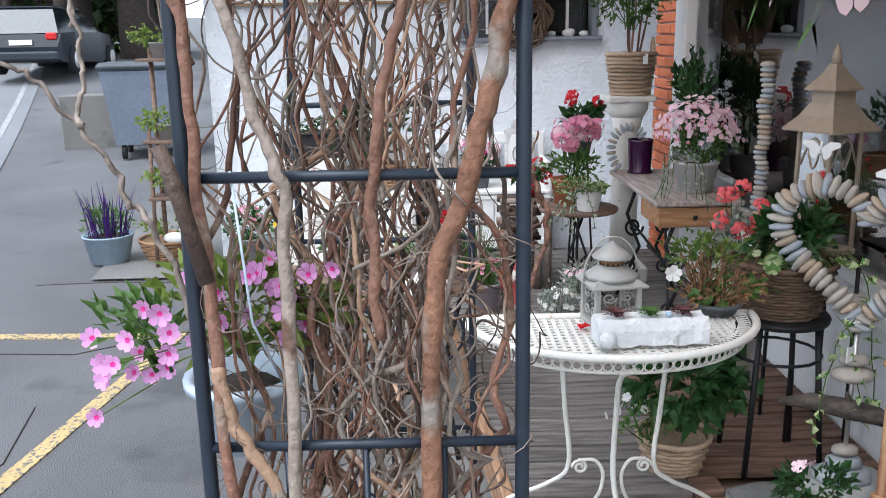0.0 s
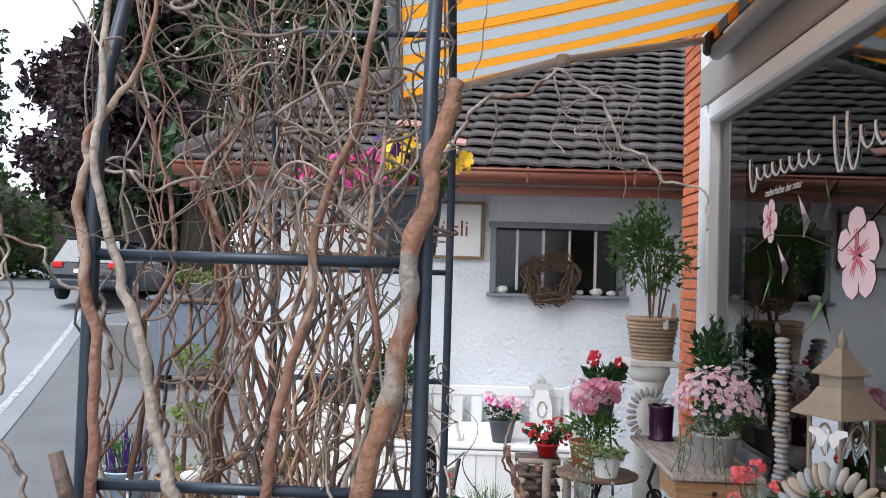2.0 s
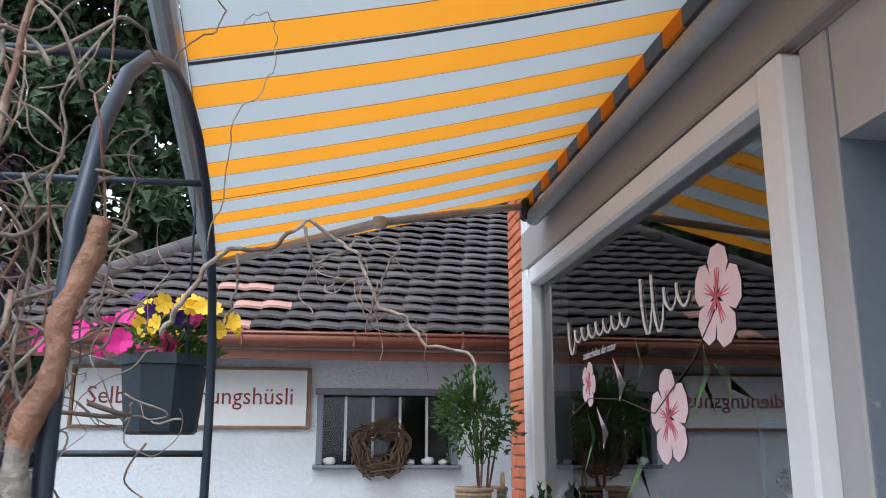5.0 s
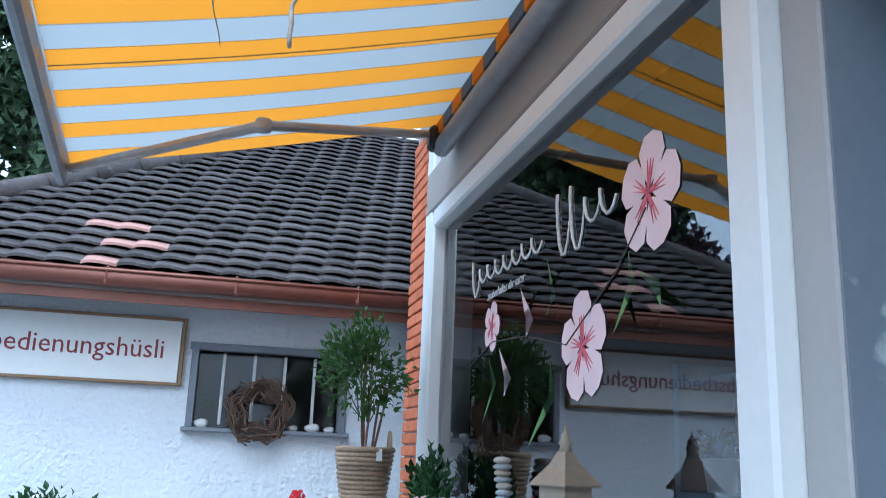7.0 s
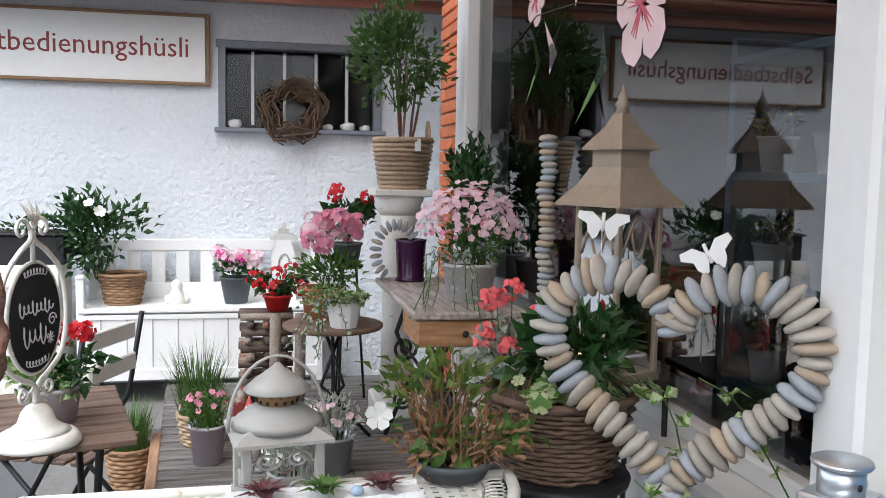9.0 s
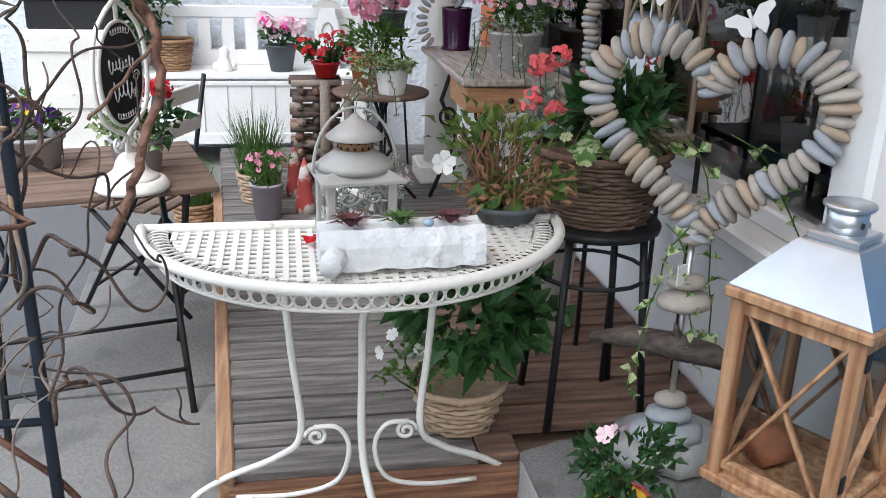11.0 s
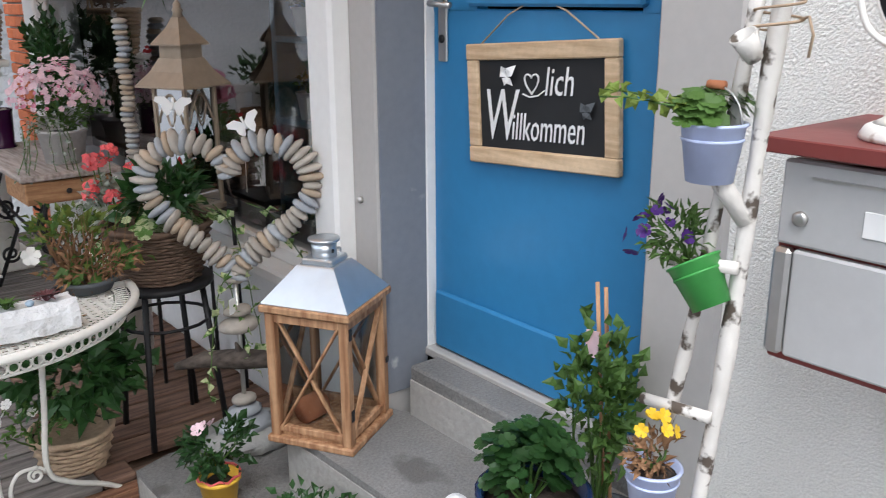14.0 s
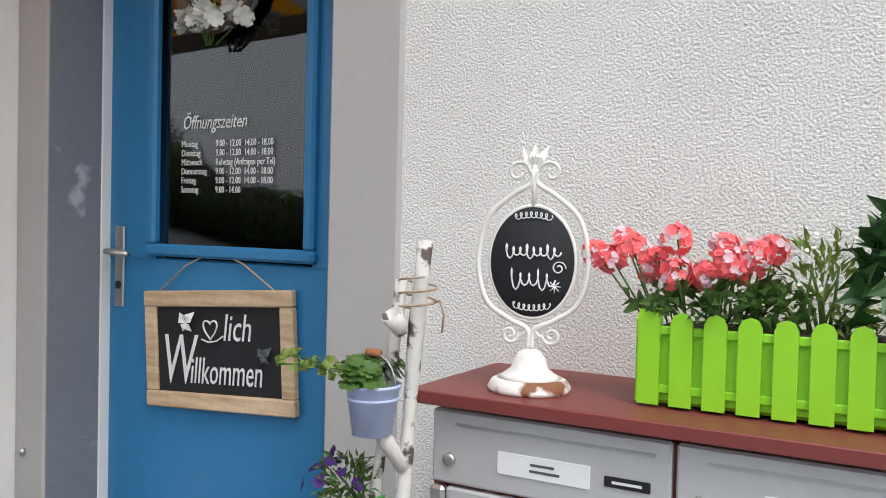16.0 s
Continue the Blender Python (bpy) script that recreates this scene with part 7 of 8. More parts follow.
blooms(eu, (0, 0, 0.09), (0.07, 0.08, 0.09), 60, 0.0036, PETAL_WHITE)
ma = thing("mandevilla", (-0.17, -6.97, 1.63), "glossy dark leaved plant with red buds in the planter", "plant")
foliage(ma, (0, -0.03, 0.11), (0.055, 0.05, 0.12), 100, 0.055, 0.028, LEAF_DARK, stems=6)

lad = thing("birch_ladder", (0, 0, 0.25), "leaning ladder of white birch branches with hanging buckets", "ladder")
for y0, y1, top, r in ((-6.26, -6.40, 1.53, 0.0112), (-6.14, -6.36, 1.47, 0.009)):
    pts = [(-0.46, y0 + (y1 - y0) * t + 0.006 * math.sin(t * 9 + r * 500), top * t) for t in [i / 24 for i in range(25)]]
    part("rail", Geo().tube(pts, [r * (1 + 0.10 * math.sin(i * 2.1) + 0.08 * math.sin(i * 0.9)) for i in range(25)], 10), BIRCH, lad)
for z in (0.30, 0.62, 0.90, 1.12):
    part("rung", Geo().tube([(-0.475, -6.12 - 0.13 * z, z), (-0.475, -6.27 - 0.09 * z, z + 0.012)], 0.009, 8), BIRCH, lad)
part("bark_cup", Geo().lathe([(0.010, 0), (0.017, 0.036), (0.015, 0.036), (0.009, 0.004)], 14, m=pose(-0.487, -6.375, 1.395, -12, -34, 0)), BIRCH, lad)
part("twine", Geo().tube([(-0.462 + 0.023 * math.cos(t * .5), -6.385 + 0.03 * math.sin(t * .5), 1.425 + .0016 * t) for t in range(34)], 0.0018, 4), WICKER_PALE, lad)
part("twine_end", Geo().tube([(-0.46, -6.41, 1.44), (-0.475, -6.43, 1.445), (-0.48, -6.44, 1.425), (-0.48, -6.437, 1.40)], 0.0018, 4), WICKER_PALE, lad)
part("snag", Geo().tube([(-0.462, -6.37, 1.19), (-0.48, -6.34, 1.24), (-0.49, -6.335, 1.275)], [0.012, 0.013, 0.010], 9), BIRCH, lad)


def bucket(name, at, mat, label, tilt=0, k=0.80):
    o = thing(name, at, label, "bucket")
    o.matrix_basis = pose(*at, tilt, 0, 0) @ Matrix.Scale(k, 4)
    part("bucket", Geo().lathe([(0.037, 0), (0.05, 0.088), (0.054, 0.09), (0.053, 0.094), (0.047, 0.094), (0.044, 0.07)], 24), mat, o)
    part("rib", Geo().lathe([(0.0475, 0.064), (0.0495, 0.067), (0.048, 0.07)], 24), mat, o)
    part("soil", Geo().lathe([(0.03, 0.075), (0.044, 0.078), (0.02, 0.085)], 14), SOIL, o)
    return o


b1 = bucket("lilac_bucket", (-0.49, -6.328, 1.492), POT_LILAC, "small lilac enamel bucket of ivy hung on the ladder")
foliage(b1, (0, 0, 0.115), (0.06, 0.065, 0.03), 60, 0.036, 0.034, LEAF, stems=6, scalloped=True)
trailing(b1, (0, 0.04, 0.11), 2, 0.15, 0.028, LEAF_YELLOW, 0.05, (0, 0.3, 0.02))
part("bail", Geo().tube([(0, 0.05 * math.cos(math.pi * i / 10), 0.09 + 0.06 * math.sin(math.pi * i / 10)) for i in range(11)], 0.0018, 5), STEEL, b1)
part("grip", Geo().tube([(0, -0.015, 0.151), (0, 0.015, 0.151)], 0.007, 8), TERRA, b1)
b2 = bucket("green_bucket", (-0.485, -6.345, 1.325), POT_GREEN, "small green enamel bucket tipped forward with violet petunias", -32, 0.70)
foliage(b2, (0, 0.02, 0.15), (0.06, 0.07, 0.07), 190, 0.03, 0.010, LEAF, stems=10)
blooms(b2, (-0.01, 0.05, 0.13), (0.06, 0.08, 0.10), 14, 0.016, VIOLET)
b3 = bucket("lilac_bucket", (-0.49, -6.275, 0.985), POT_LILAC, "small lilac enamel bucket of fading yellow pansies")
foliage(b3, (0, 0.0, 0.12), (0.06, 0.06, 0.035), 120, 0.028, 0.012, LEAF_BROWN, stems=8)
blooms(b3, (0, 0.0, 0.15), (0.04, 0.04, 0.06), 7, 0.016, YELLOW)
pt = thing("plant_table", (-0.36, -5.86, 0.25), "low white painted wooden plant table on the slab", "table", rz=6)
part("top", Geo().box((0, 0, 0.296), (0.42, 0.50, 0.028), 0, 0.005), WHITE_OLD, pt)
for sx in (-1, 1):
    for sy in (-1, 1):
        part("leg", Geo().box((sx * 0.17, sy * 0.21, 0.141), (0.035, 0.035, 0.282), 0, 0.004), WHITE_OLD, pt)
nb = thing("navy_pot", (-0.31, -5.86, 0.56), "dark blue glazed pot of green geranium leaves", "flower pot")
pot(nb, 0.09, 0.115, 0.19, POT_NAVY)
foliage(nb, (-0.01, 0, 0.25), (0.105, 0.10, 0.085), 300, 0.033, 0.040, LEAF_DARK, stems=12, scalloped=True)
part("tag", Geo().box((-0.06, -0.05, 0.19), (0.025, 0.002, 0.06), 40), POT_BLUE, nb)
clm = thing("climbing_plant", (-0.075, -5.86, 0.445), "climbing bush on canes in a pot by the white plant table", "plant")
pot(clm, 0.07, 0.085, 0.15, POT_DARK)
part("cane", Geo().tube([(0.0, 0, 0.1), (-0.03, 0.03, 0.70)], 0.005, 6), PINE, clm)
part("cane", Geo().tube([(0.02, 0, 0.1), (-0.02, 0.015, 0.69)], 0.005, 6), PINE, clm)
foliage(clm, (-0.03, 0.01, 0.40), (0.08, 0.10, 0.25), 420, 0.036, 0.026, LEAF, stems=12)
part("name_card", Geo().box((-0.05, 0.02, 0.57), (0.002, 0.03, 0.06), 12), PINK_PALE, clm)
for at, lf, fl, lab in (((-0.97, -5.0, 0.0), LEAF_SILVER, PETAL_WHITE, "white flowering euphorbia in a low pot"), ((-0.78, -5.05, 0.0), LEAF_SILVER, PETAL_WHITE, "white flowering euphorbia in a low pot"), ((-0.46, -5.2, 0.25), LEAF_DARK, None, "dark green leafy plant in a low pot"), ((-1.27, -5.0, 0.0), LEAF, MAGENTA, "magenta carnations in a low pot")):
    o = thing("front_pot", at, lab + " before the steps", "flower pot")
    hz = 0.16 if fl is not None else 0.08
    pot(o, 0.08, 0.10, hz, POT_GREY)
    foliage(o, (0, 0, hz + 0.06), (0.13 if fl else 0.2, 0.12 if fl else 0.14, 0.06), 200 if fl else 420, 0.035, 0.014 if fl else 0.02, lf, stems=10)
    if fl:
        blooms(o, (0, 0, hz + 0.06), (0.14, 0.13, 0.08), 190 if fl is PETAL_WHITE else 7, 0.0075 if fl is PETAL_WHITE else 0.016, fl)
brd = thing("bird_figurine", (-0.40, -5.71, 0.56), "small pale bird figurine on the white plant table", "figurine")
part("figure", Geo().ball((0, 0, 0.058), (0.043, 0.046, 0.06), 14).ball((0, -0.012, 0.118), (0.030, 0.032, 0.028), 12).tube([(0, -0.04, 0.116), (0, -0.058, 0.112)], [0.008, 0.002], 6).tube([(0, 0.03, 0.04), (0, 0.075, 0.02)], [0.022, 0.010], 8), CASTLOG, brd)


# ---- window decals and shop interior ----
def decal_flower(y, z, r, turn):
    o = thing("window_decal", (-0.0, y, z), "large pale pink blossom decal on the window glass", "decal", "window decals")
    m = pose(0.0105, 0, 0, 90, 0, -90)
    for k in range(5):
        t = radians(turn + 72 * k)
        g = Geo()
        poly = [(0.08 * r, 0)] + [(r * u, r * w) for u, w in ((0.30, 0.24), (0.66, 0.43), (0.92, 0.30), (1.0, 0.0), (0.92, -0.30), (0.66, -0.43), (0.30, -0.24))]
        poly = [(x * math.cos(t) - yy * math.sin(t), x * math.sin(t) + yy * math.cos(t)) for x, yy in poly]
        g.add([m @ Vector((x, yy, 0.001 + 0.0002 * k)) for x, yy in poly], [list(range(8))])
        part("petal", g, DECAL_PINK, o)
        g = Geo()
        for s in (-0.18, 0, 0.18):
            g.tube([m @ Vector((0, 0, 0.0025)), m @ Vector((0.55 * r * math.cos(t + s), 0.55 * r * math.sin(t + s), 0.0025))], [0.006 * r * 5, 0.001], 4)
        part("stamen", g, DECAL_DEEP, o)


for y, z, r, tn in ((-3.64, 2.0, 0.19, 95), (-4.115, 2.39, 0.185, 80), (-2.63, 2.2, 0.115, 70)):
    decal_flower(y, z, r, tn)
dl = thing("leaf_decal", (0, 0, 0), "green leaf and bud decals on the window glass", "decal")
for y, z, dy, dz, L in ((-2.60, 2.06, -0.25, -1, 0.3), (-3.35, 1.98, 0.3, -1, 0.33), (-3.98, 2.25, 0.1, -1, 0.26), (-4.05, 2.17, -0.7, -.5, 0.24), (-3.3, 2.15, -.4, .8, 0.22)):
    part("leaf", Geo().leaf((0.009, y, z), (0, dy, dz), L, L * 0.2, (1, 0, 0), 0.0), DECAL_GREEN, dl)
for y, z in ((-3.08, 2.18), (-2.82, 1.97)):
    part("bud", Geo().leaf((0.009, y, z - 0.09), (0, -.1, 1), 0.2, 0.09, (1, 0, 0), 0.0), DECAL_PINK, dl)
part("twig", Geo().tube([(0.008, y, z) for y, z in ((-2.3, 2.05), (-2.65, 2.13), (-3.1, 2.1), (-3.5, 2.02), (-3.9, 2.2), (-4.1, 2.35))], 0.003, 4), DRIFT, dl)
# the shop's name as plain white brush strokes, its subtitle lettered
nm = thing("window_lettering", (0.0, 0, 0), "white brush script lettering on the window glass", "lettering")
g = Geo()
for y0, w, n, hgt in ((-2.28, 0.95, 8, 0.09), (-3.38, 0.5, 4, 0.12)):
    pts = []
    for i in range(n * 10 + 1):
        t = i / 10
        tall = 1.9 if (int(t) == 0 or (y0 < -3 and int(t) < 2)) else 0.75
        pts.append((0.008, y0 - w * t / n - 0.025 * math.cos(t * 6.283) + 0.0, 2.47 + hgt * 0.55 * math.sin(t * 6.283) * tall - 0.02 * (t / n)))
    g.tube(pts, [0.0035 + 0.004 * abs(math.sin(i * 0.31)) for i in range(len(pts))], 4)
part("script", g, CHALK_INK, nm)
writing("subtitle", "zauberhaftes der natur", 0.055, CHALK_INK, nm, WALLM(0.009, -2.55, 2.33), 0.0005, shear=0.3)
sh = thing("shop_shelf", (1.1, -3.3, 0.1), "pale blue shelf with white pots inside the shop", "shelf")
for y in (-0.75, 0.75):
    part("upright", Geo().box((0, y, 1.0), (0.3, 0.05, 2.0), 0, 0.005), BLUE_LIGHT, sh)
for z in (0.5, 0.95, 1.4, 1.9):
    part("board", Geo().box((0, 0, z), (0.3, 1.5, 0.035), 0, 0.005), BLUE_LIGHT, sh)
for k in range(12):
    o = thing("shop_pot", (1.05, -3.9 + (k % 4) * 0.38, 0.6175 + (k // 4) * 0.45), "small white pot on the shop shelf", "pot", "shop pots")
    pot(o, 0.06, 0.08, 0.15, WHITE)
    if k % 2:
        foliage(o, (0, 0, 0.2), (0.1, 0.1, 0.07), 60, 0.05, 0.03, LEAF)

# ---- beside the annex: plant stand, pots, bin ----
ps = thing("plant_ladder", (-3.66, -0.2, 0.02), "weathered wooden tiered plant stand with pots", "plant stand")
for z in (0.55, 1.0, 1.62):
    part("shelf", Geo().box((0, 0, z), (0.34, 0.26, 0.025), 0, 0.004), DARK_WOOD, ps)
for sx in (-1, 1):
    part("post", Geo().tube([(sx * 0.13, 0.1, 0), (sx * 0.12, 0.1, 1.72)], 0.02, 8), DARK_WOOD, ps)
    part("post", Geo().tube([(sx * 0.15, -0.12, 0), (sx * 0.13, -0.08, 1.1)], 0.016, 8), DARK_WOOD, ps)
for z in (0.5825, 1.0325, 1.6525):
    o = thing("shelf_pot", (-3.66, -0.2, z), "yellow-green trailing plant in a pale pot on the stand", "flower pot", "stand pots")
    pot(o, 0.07, 0.09, 0.12, POT_GREY)
    foliage(o, (-0.02, -0.02, 0.15), (0.22, 0.15, 0.09), 220, 0.045, 0.028, LEAF_YELLOW, stems=10, droop=0.4)
lb = thing("lavender_pot", (-4.27, -0.08, 0.02), "light blue pot of purple lavender on the pavement", "flower pot")
pot(lb, 0.15, 0.20, 0.23, POT_BLUE)
foliage(lb, (0, 0, 0.33), (0.22, 0.2, 0.12), 260, 0.06, 0.018, LEAF, stems=12)
grassy(lb, (0, 0, 0.2), 0.16, 0.42, 60, VIOLET, w=0.007)
wb = thing("flower_basket", (-3.80, 0.05, 0.02), "low brown basket with dry plants and a white goose figure", "basket")
woven(wb, 0.2, 0.25, 0.16, WICKER, 8, 24)
foliage(wb, (0, 0, 0.24), (0.24, 0.2, 0.09), 180, 0.05, 0.025, LEAF_YELLOW, stems=8)
part("goose", Geo().ball((0.1, -0.2, 0.2), (0.1, 0.05, 0.05), 10).ball((0.17, -0.22, 0.27), (0.03, 0.03, 0.03), 8), WHITE, wb)
for x, y, lf, fl in ((-3.1, -0.25, LEAF_DARK, PINK), (-2.75, -0.35, LEAF, YELLOW), (-2.45, -0.3, LEAF_YELLOW, MAGENTA)):
    o = thing("wall_pot", (x, y, 0.02), "leafy flowering plant in a grey pot by the annex wall", "flower pot", "wall pots")
    pot(o, 0.11, 0.14, 0.22, POT_GREY)
    foliage(o, (0, 0, 0.33), (0.2, 0.17, 0.14), 260, 0.05, 0.03, lf, stems=12)
    blooms(o, (0, 0, 0.36), (0.19, 0.16, 0.12), 22, 0.022, fl)
bin_z = ground_z(-5.6, 5.3)
bn = thing("waste_container", (-5.55, 5.4, bin_z), "large grey wheeled waste container", "waste container", rz=12)
part("body", Geo().lathe([(0.62, 0.2), (0.78, 1.15), (0.80, 1.2)], 4, smooth=False, turn=0.785), POT_BIN, bn)
part("lid", Geo().box((0, 0, 1.26), (1.18, 1.16, 0.10), 0, 0.04), POT_DARK, bn)
for sx in (-1, 1):
    for sy in (-1, 1):
        part("wheel", Geo().tube([(sx * 0.35 - 0.03, sy * 0.35, 0.1), (sx * 0.35 + 0.03, sy * 0.35, 0.1)], 0.1, 14), RUBBER, bn)
structure("low_wall", Geo().box((-6.5, 6.1, 0.62), (1.1, 0.3, 0.85), 12, 0.02), CONCRETE, "low weathered concrete wall by the road", "wall")

# ---- road, trees, far houses ----
cz = ground_z(-10.7, 15.0) + 0.012
car = thing("car", (-10.7, 15.0, cz), "blue-black estate car driving off along the road", "car", rz=2)
body = Geo()
sec = [(-2.1, 0.35, 0.62, 0.80), (-2.0, 0.28, 0.90, 0.86), (-1.2, 0.25, 0.95, 0.89), (0.6, 0.25, 0.95, 0.89), (1.4, 0.25, 0.88, 0.87), (2.05, 0.3, 0.70, 0.75)]
body.add([(sx * w, y, z) for y, lo, hi, w in sec for sx, z in ((-1, lo), (-1, hi), (1, hi), (1, lo))],
         [[4 * i + k, 4 * i + (k + 1) % 4, 4 * i + 4 + (k + 1) % 4, 4 * i + 4 + k] for i in range(5) for k in range(4)] + [[0, 1, 2, 3], [20, 23, 22, 21]])
part("body", body, CAR_PAINT, car)
cab = Geo().add([(-0.8, -2.0, 0.92), (0.8, -2.0, 0.92), (0.62, -1.65, 1.46), (-0.62, -1.65, 1.46), (-0.8, 0.9, 0.93), (0.8, 0.9, 0.93), (0.62, 0.0, 1.48), (-0.62, 0.0, 1.48)],
                [[0, 1, 2, 3], [4, 7, 6, 5], [0, 3, 7, 4], [1, 5, 6, 2], [3, 2, 6, 7]])
part("cabin_glass", cab, CAR_GLASS, car)
part("roof", Geo().box((0, -0.8, 1.49), (1.26, 1.75, 0.05), 0, 0.02), CAR_PAINT, car)
part("number_plate", Geo().box((0, -2.11, 0.72), (0.5, 0.02, 0.11)), WHITE, car)
part("bumper", Geo().box((0, -2.08, 0.42), (1.6, 0.14, 0.2), 0, 0.04), PLANTER, car)
for sx in (-1, 1):
    part("tail_light", Geo().box((sx * 0.66, -2.04, 0.85), (0.24, 0.1, 0.16), 0, 0.03), TAIL, car)
    for y in (-1.3, 1.3):
        wh = part("wheel", Geo().tube([(sx * 0.78, y, 0.32), (sx * 0.92, y, 0.32)], 0.32, 20), RUBBER, car)
        part("rim", Geo().tube([(sx * 0.925, y, 0.32), (sx * 0.935, y, 0.32)], 0.2, 12), ALU, wh)
lz = ground_z(-17, 17.8)
lmp = thing("street_lamp", (-17.1, 17.8, lz), "tall grey street lamp beside the road", "street lamp")
part("pole", Geo().tube([(0, 0, 0), (0, 0, 4.5), (0.15, -.2, 8.6)], [0.10, 0.075, 0.05], 10), BAR, lmp)
part("head", Geo().box((0.45, -0.3, 8.65), (0.8, 0.22, 0.12), 0, 0.04), POT_DARK, lmp)


def tree(at, h, r, mat, label, name="tree", conifer=False, n=2600, leaf=0.34):
    o = thing(name, (*at, ground_z(*at)), label, "tree")
    part("trunk", Geo().tube([(0, 0, 0), (0.1, 0.05, h * 0.35), (0, 0, h * 0.92)], [h * 0.022, h * 0.016, h * 0.004], 9), DRIFT, o)
    lim, g = Geo(), Geo()
    lobes = []
    for k in range(46 if conifer else 34):
        t = (k + 0.5) / (46 if conifer else 34)
        z = h * (0.10 + 0.88 * t) if conifer else h * rand(0.28, 0.95)
        rad = (r * (1.05 - t) + 0.2) if conifer else r * math.sqrt(max(0.05, 1 - ((z / h - 0.6) / 0.45) ** 2))
        a = k * 2.399
        q = Vector((math.cos(a) * rad * rand(.55, 1.0), math.sin(a) * rad * rand(.55, 1.0), z))
        lim.tube([(0, 0, z * (0.92 if not conifer else 1.02)), q * 0.5 + Vector((0, 0, z * 0.49)), q], [0.09, 0.05, 0.015], 5)
        lobes.append((q, rad))
    part("limb_frame", lim, DRIFT, o)
    for k in range(n):
        q, rad = lobes[k % len(lobes)]
        t = rand(0.25, 1.15)
        p = Vector((q.x * t, q.y * t, q.z)) + unit() * rand(0.1, 0.85 if not conifer else 0.6) * (r * 0.3 + 0.25)
        d = unit(-0.25 if conifer else 0.1)
        f = rand(.6, 1.3)
        g.leaf(p, d, leaf * f, leaf * 0.55 * f, unit(0.4))
    tagged(part("crown", g, mat, o), kind="stuff")


tree((-9.8, 18.5), 24.0, 3.6, LEAF_TREE, "tall dark conifer beside the road", conifer=True, n=15000, leaf=0.5)
tree((-11.7, 19.2), 19.0, 3.0, LEAF_TREE, "tall dark conifer beside the road", conifer=True, n=9000, leaf=0.45)
tree((-7.2, 19.5), 25.0, 3.4, LEAF_TREE, "tall dark conifer behind the annex", conifer=True, n=14000, leaf=0.5)
tree((-4.6, 20.5), 21.0, 3.2, LEAF_TREE, "tall dark conifer behind the annex", conifer=True, n=11000, leaf=0.5)
tree((-14.4, 20.6), 8.2, 2.0, LEAF_COPPER, "dark copper beech beyond the road", n=5500, leaf=0.36)
tree((-12.6, 20.0), 8.0, 2.0, LEAF_COPPER, "dark copper beech beyond the road", n=6500, leaf=0.36)
tree((-11.6, 17.6), 9.2, 2.3, LEAF_COPPER, "dark copper beech beyond the road", n=6500, leaf=0.36)
tree((-19.0, 20.0), 9.2, 1.1, LEAF_TREE, "slender young conifer by the road", conifer=True, n=1300, leaf=0.26)
tree((-17.4, 20.2), 8.2, 1.0, LEAF_TREE, "slender conifer by the road", conifer=True, n=1100, leaf=0.26)
tree((-20.5, 24.0), 5.2, 1.7, LEAF_HEDGE, "green broadleaf tree by the road", n=2400, leaf=0.3)
tree((-24.0, 22.0), 4.6, 2.2, LEAF_HEDGE, "green broadleaf tree by the road", n=2400, leaf=0.3)
for k in range(14):
    x, y = along(-9.6 + rand(-.2, .2), 2 + k * 2.2)
    o = thing("hedge_bush", (x, y, ground_z(x, y)), "dense green roadside hedge bush", "bush", "roadside hedge")
    g = Geo()
    hh = rand(1.5, 2.6)
    for _ in range(900):
        d = unit(0.15)
        g.leaf(Vector((d.x * 1.3, d.y * 1.3, hh * 0.5 + d.z * hh * 0.5)) * rand(.75, 1.08), d + unit() * 0.7, 0.2, 0.12, unit(0.4))
    part("crown", g, LEAF_HEDGE, o)
    part("core", Geo().ball((0, 0, hh * 0.5), (1.05, 1.05, hh * 0.46), 12, None, 0.3), DRIFT, o)
for k in range(9):
    x, y = -25.0 + k * 1.7, 22.5 + 0.6 * math.sin(k * 1.7)
    o = thing("hedge_bush", (x, y, ground_z(x, y)), "dense green hedge bush beyond the road", "bush", "far hedge")
    g = Geo()
    hh = rand(2.6, 3.6)
    for _ in range(1000):
        d = unit(0.15)
        g.leaf(Vector((d.x * 1.5, d.y * 1.4, hh * 0.5 + d.z * hh * 0.5)) * rand(.75, 1.08), d + unit() * 0.7, 0.24, 0.14, unit(0.4))
    tagged(part("crown", g, LEAF_HEDGE, o), kind="stuff")
    part("core", Geo().ball((0, 0, hh * 0.5), (1.2, 1.1, hh * 0.46), 12, None, 0.3), DRIFT, o)
hs = thing("far_house", (-27.0, 31.0, 1.2), "distant house with a reddish tiled roof", "house", rz=25)
hs.scale = (0.72, 0.72, 0.78)
part("wall", Geo().box((0, 0, 2.7), (9, 8, 5.4)), FARWALL, hs)
part("roof", Geo().prism([(-5.2, 0), (5.2, 0), (0, 4.2)], -4.6, 4.6, pose(0, 0, 5.3, 90, 0, 0)), FARROOF, hs)
part("chimney", Geo().box((-1.5, 0, 9.2), (0.7, 0.7, 1.6)), BRICK, hs)
for k in range(3):
    part("window", Geo().box((-2.6 + k * 2.6, -4.03, 3.4), (1.1, 0.08, 1.4), 0, 0.02), CAR_GLASS, hs)
for x, y, h, mt in ((-14, -32, 9, LEAF_TREE), (-22, -14, 8, LEAF_HEDGE), (-19, -3, 7, LEAF_TREE), (-9, -38, 10, LEAF_TREE)):
    tree((x, y), h, 3.2, mt, "tree across the road behind the viewer", n=2200, leaf=0.5)
oh = thing("house_opposite", (-26.0, -19.0, 0), "pale house across the road behind the viewer", "house", rz=70)
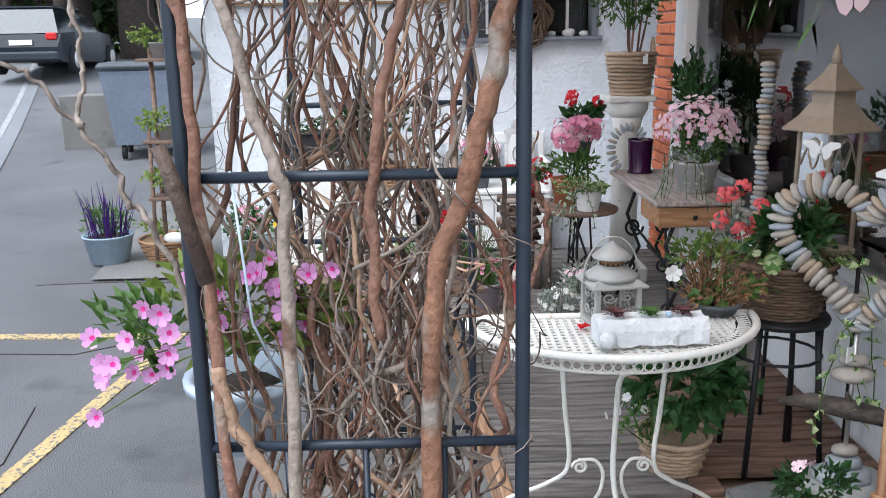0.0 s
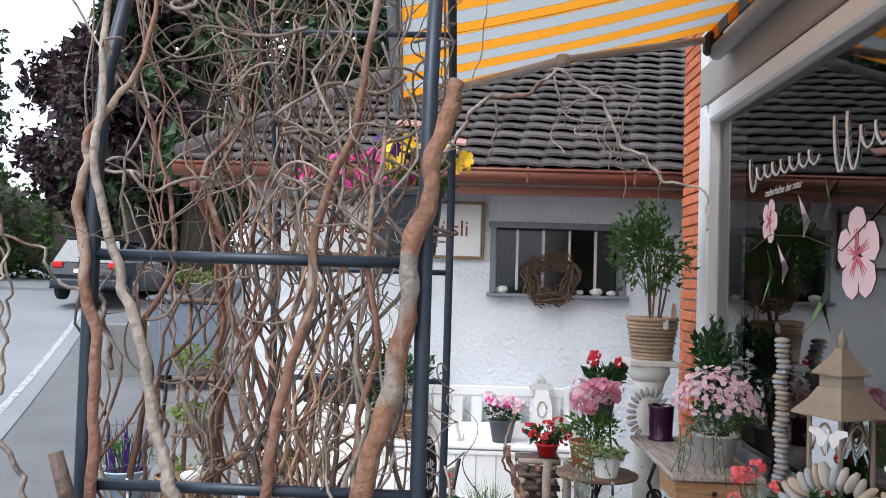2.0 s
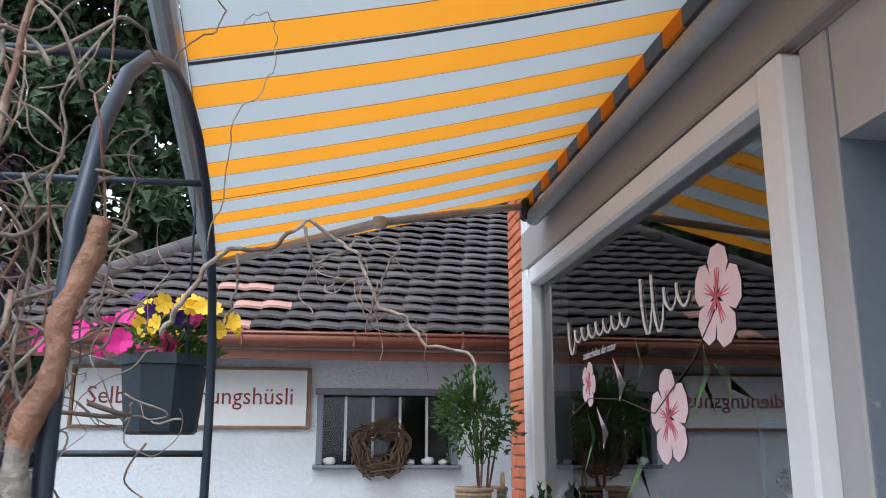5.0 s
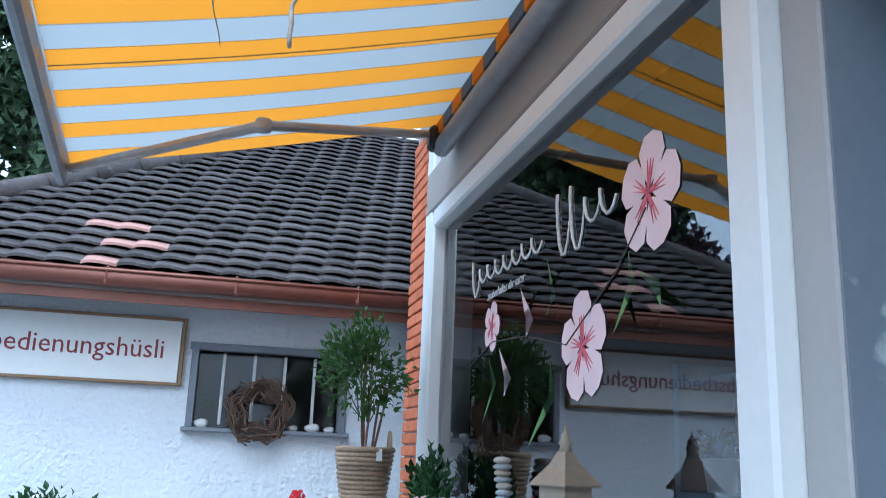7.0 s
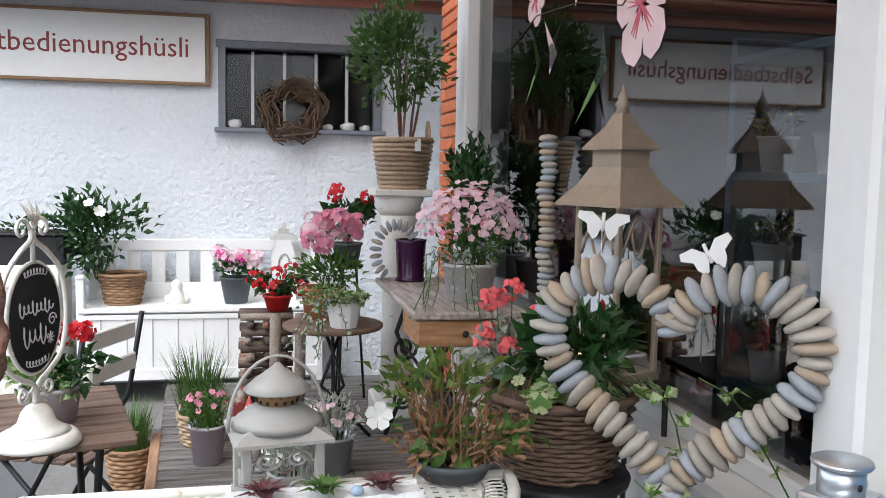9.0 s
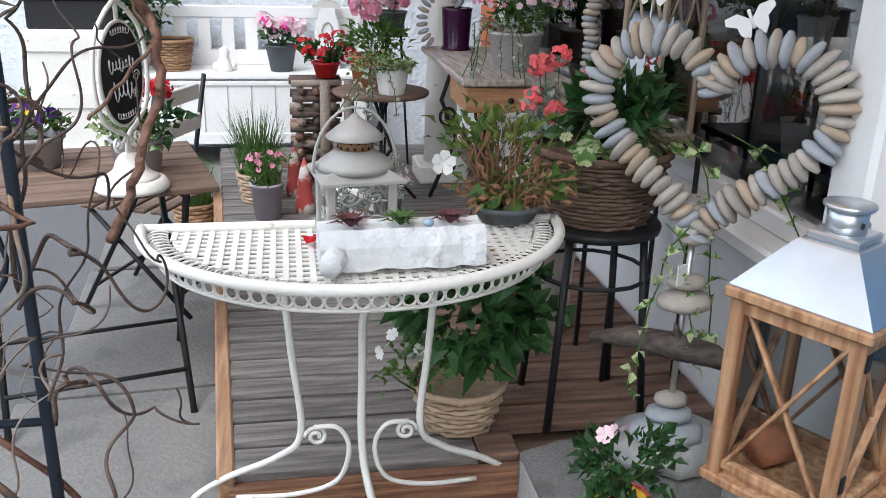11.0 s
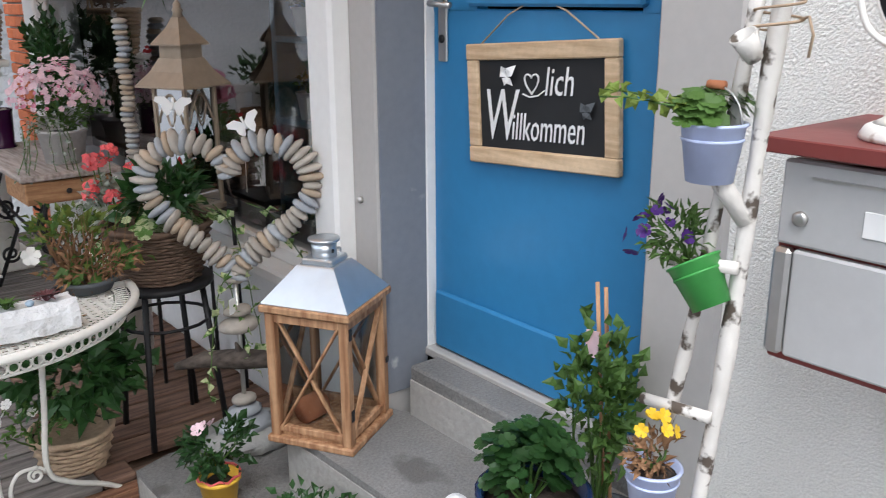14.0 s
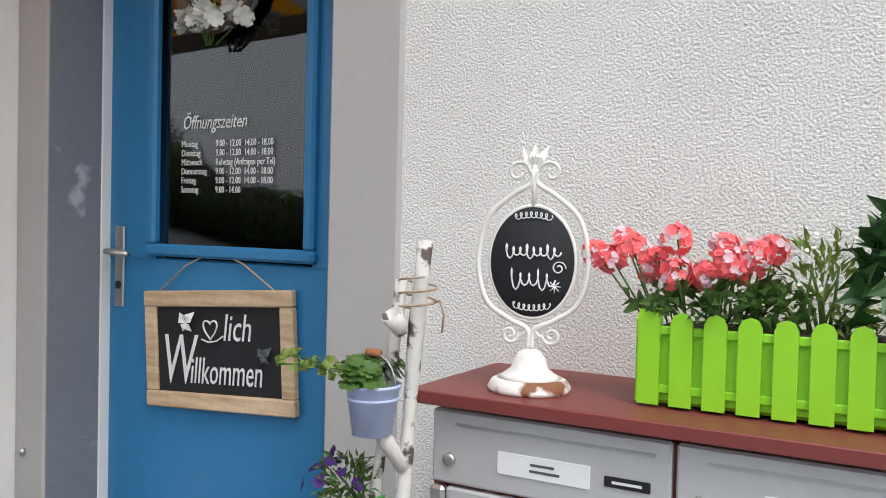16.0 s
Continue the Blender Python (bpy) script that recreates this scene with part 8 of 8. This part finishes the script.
part("wall", Geo().box((0, 0, 2.6), (11, 8, 5.2)), FARWALL, oh)
part("roof", Geo().prism([(-6.2, 0), (6.2, 0), (0, 3.4)], -4.6, 4.6, pose(0, 0, 5.1, 90, 0, 0)), FARROOF, oh)


# ---- pieces of the setting ----
def slope(x, v):
    """A point on the tiled slope: x along the eaves, v up the slope in plan."""
    return Vector((x, EY + v, EZ + v * PITCH))


TW, TG = 0.215, 0.138
tile_mesh = {}
for key, mat in (("brown", TILE), ("red", TILE_RED)):
    g = Geo()
    prof = [(-0.5, 0.0), (-0.42, 0.007), (-0.25, 0.011), (0.0, 0.009), (0.25, 0.004), (0.42, 0.0), (0.5, 0.0)]
    pts = []
    for v, lift, drop in ((-0.045, 0.044, -0.008), (-0.045, 0.044, 0.012), (TG * 1.05, 0.008, 0.0)):
        for u, h in prof:
            pts.append((u * TW * 1.02, v - (0.036 * math.cos(math.pi * u) if v < 0 else 0), h + lift + drop + v * PITCH))
    n = len(prof)
    g.add(pts, [[r * n + i, r * n + i + 1, (r + 1) * n + i + 1, (r + 1) * n + i] for r in range(2) for i in range(n - 1)])
    tile_mesh[key] = g.data("tile_" + key, mat)
red = {(8, 0), (8, 2), (9, 2), (8, 4), (9, 4)}
count, rest = 0, Geo()
for row in range(29):
    v = row * TG
    x = HL + 0.1 + v + (TW / 2 if row % 2 else 0)
    col = 0
    while x < 1.3:
        p = slope(x, v)
        near = row < 16 and -2.95 + 0.0 < x < 0.25
        if near and count < 300:
            ob = new("tile", tile_mesh["red" if (int((x + 3.8) / TW), row) in red else "brown"])
            ob.matrix_basis = pose(p.x, p.y, p.z + rand(-.003, .003), rand(-1.2, 1.2), rand(-1, 1), rand(-.8, .8))
            ob.parent = roof_parent
            count += 1
        else:
            me = tile_mesh["brown"]
            rest.add([Vector(w.co) + p for w in me.vertices], [list(f.vertices) for f in me.polygons])
        x += TW
tagged(part("tiles_beyond", rest, TILE, roof_parent), kind="stuff")
for k in range(14):
    a, b = slope(HL + 0.02 + k * 0.29, k * 0.29), slope(HL + 0.02 + (k + 1.08) * 0.29, (k + 1.08) * 0.29)
    part("hip_tile", Geo().tube([a + Vector((0, 0, 0.03)), b + Vector((0, 0, 0.045))], [0.10, 0.085], 10), TILE, roof_parent)

brick_mesh = {L: Geo().box((0, 0, 0), (0.03, L, 0.062), 0, 0.005).data("brick", BRICK) for L in (0.235, 0.112)}
pier = bpy.data.objects["wall_corner_pier"]
for row in range(50):
    z = 0.05 + row * 0.073
    lay = [(-0.945, 0.235), (-1.19, 0.235)] if row % 2 else [(-0.883, 0.112), (-1.066, 0.235), (-1.25, 0.112)]
    for y, L in lay:
        ob = new("brick", brick_mesh[L])
        ob.matrix_basis = pose(0.012 + rand(-.003, .003), y + rand(-.002, .002), z, rand(-.6, .6), 0, rand(-.5, .5))
        ob.parent = pier

deck = structure("deck_frame", Geo().box((-0.72, -3.0, 0.09), (1.2, 2.6, 0.14)), DARK_WOOD, "dark joists under the wooden deck", "deck")
y, k = -4.37, 0
while y < -0.95:
    w = 0.112
    xl = -1.365 - (y + 4.37) * 0.075
    xr = -0.63 if y < -4.30 else -0.01
    cut = -0.74 + 0.05 * math.sin(k * 2.3)
    for x0, x1, mt in ((xl, cut, DECK), (cut + 0.004, xr, DECK_BROWN if y < -2.9 else DECK)):
        ob = new("plank", Geo().box((0, 0, 0), (x1 - x0, w, 0.028), 0, 0.004).data("plank", mt))
        ob.matrix_basis = pose((x0 + x1) / 2, y + w / 2, 0.215 + rand(-.002, .002), 0, 0, rand(-.2, .2))
        ob.parent = deck
    y += w + 0.013
    k += 1
front = Geo().box((-1.0, -4.385, 0.105), (0.75, 0.03, 0.20), 0, 0.004)
fb = part("front_board", front, DECK_RED, deck)
for k in range(7):
    part("groove", Geo().box((-1.0, -4.401, 0.03 + k * 0.026), (0.75, 0.006, 0.012), 0, 0.002), DECK_RED, deck)
rim = Geo().box((0, 0, 0), (0.045, 2.55, 0.15), 0, 0.006, Matrix.Translation((-1.475, -3.12, 0.16)) @ Matrix.Rotation(radians(4.3), 4, "Z"))
part("side_board", rim, RIM, deck)
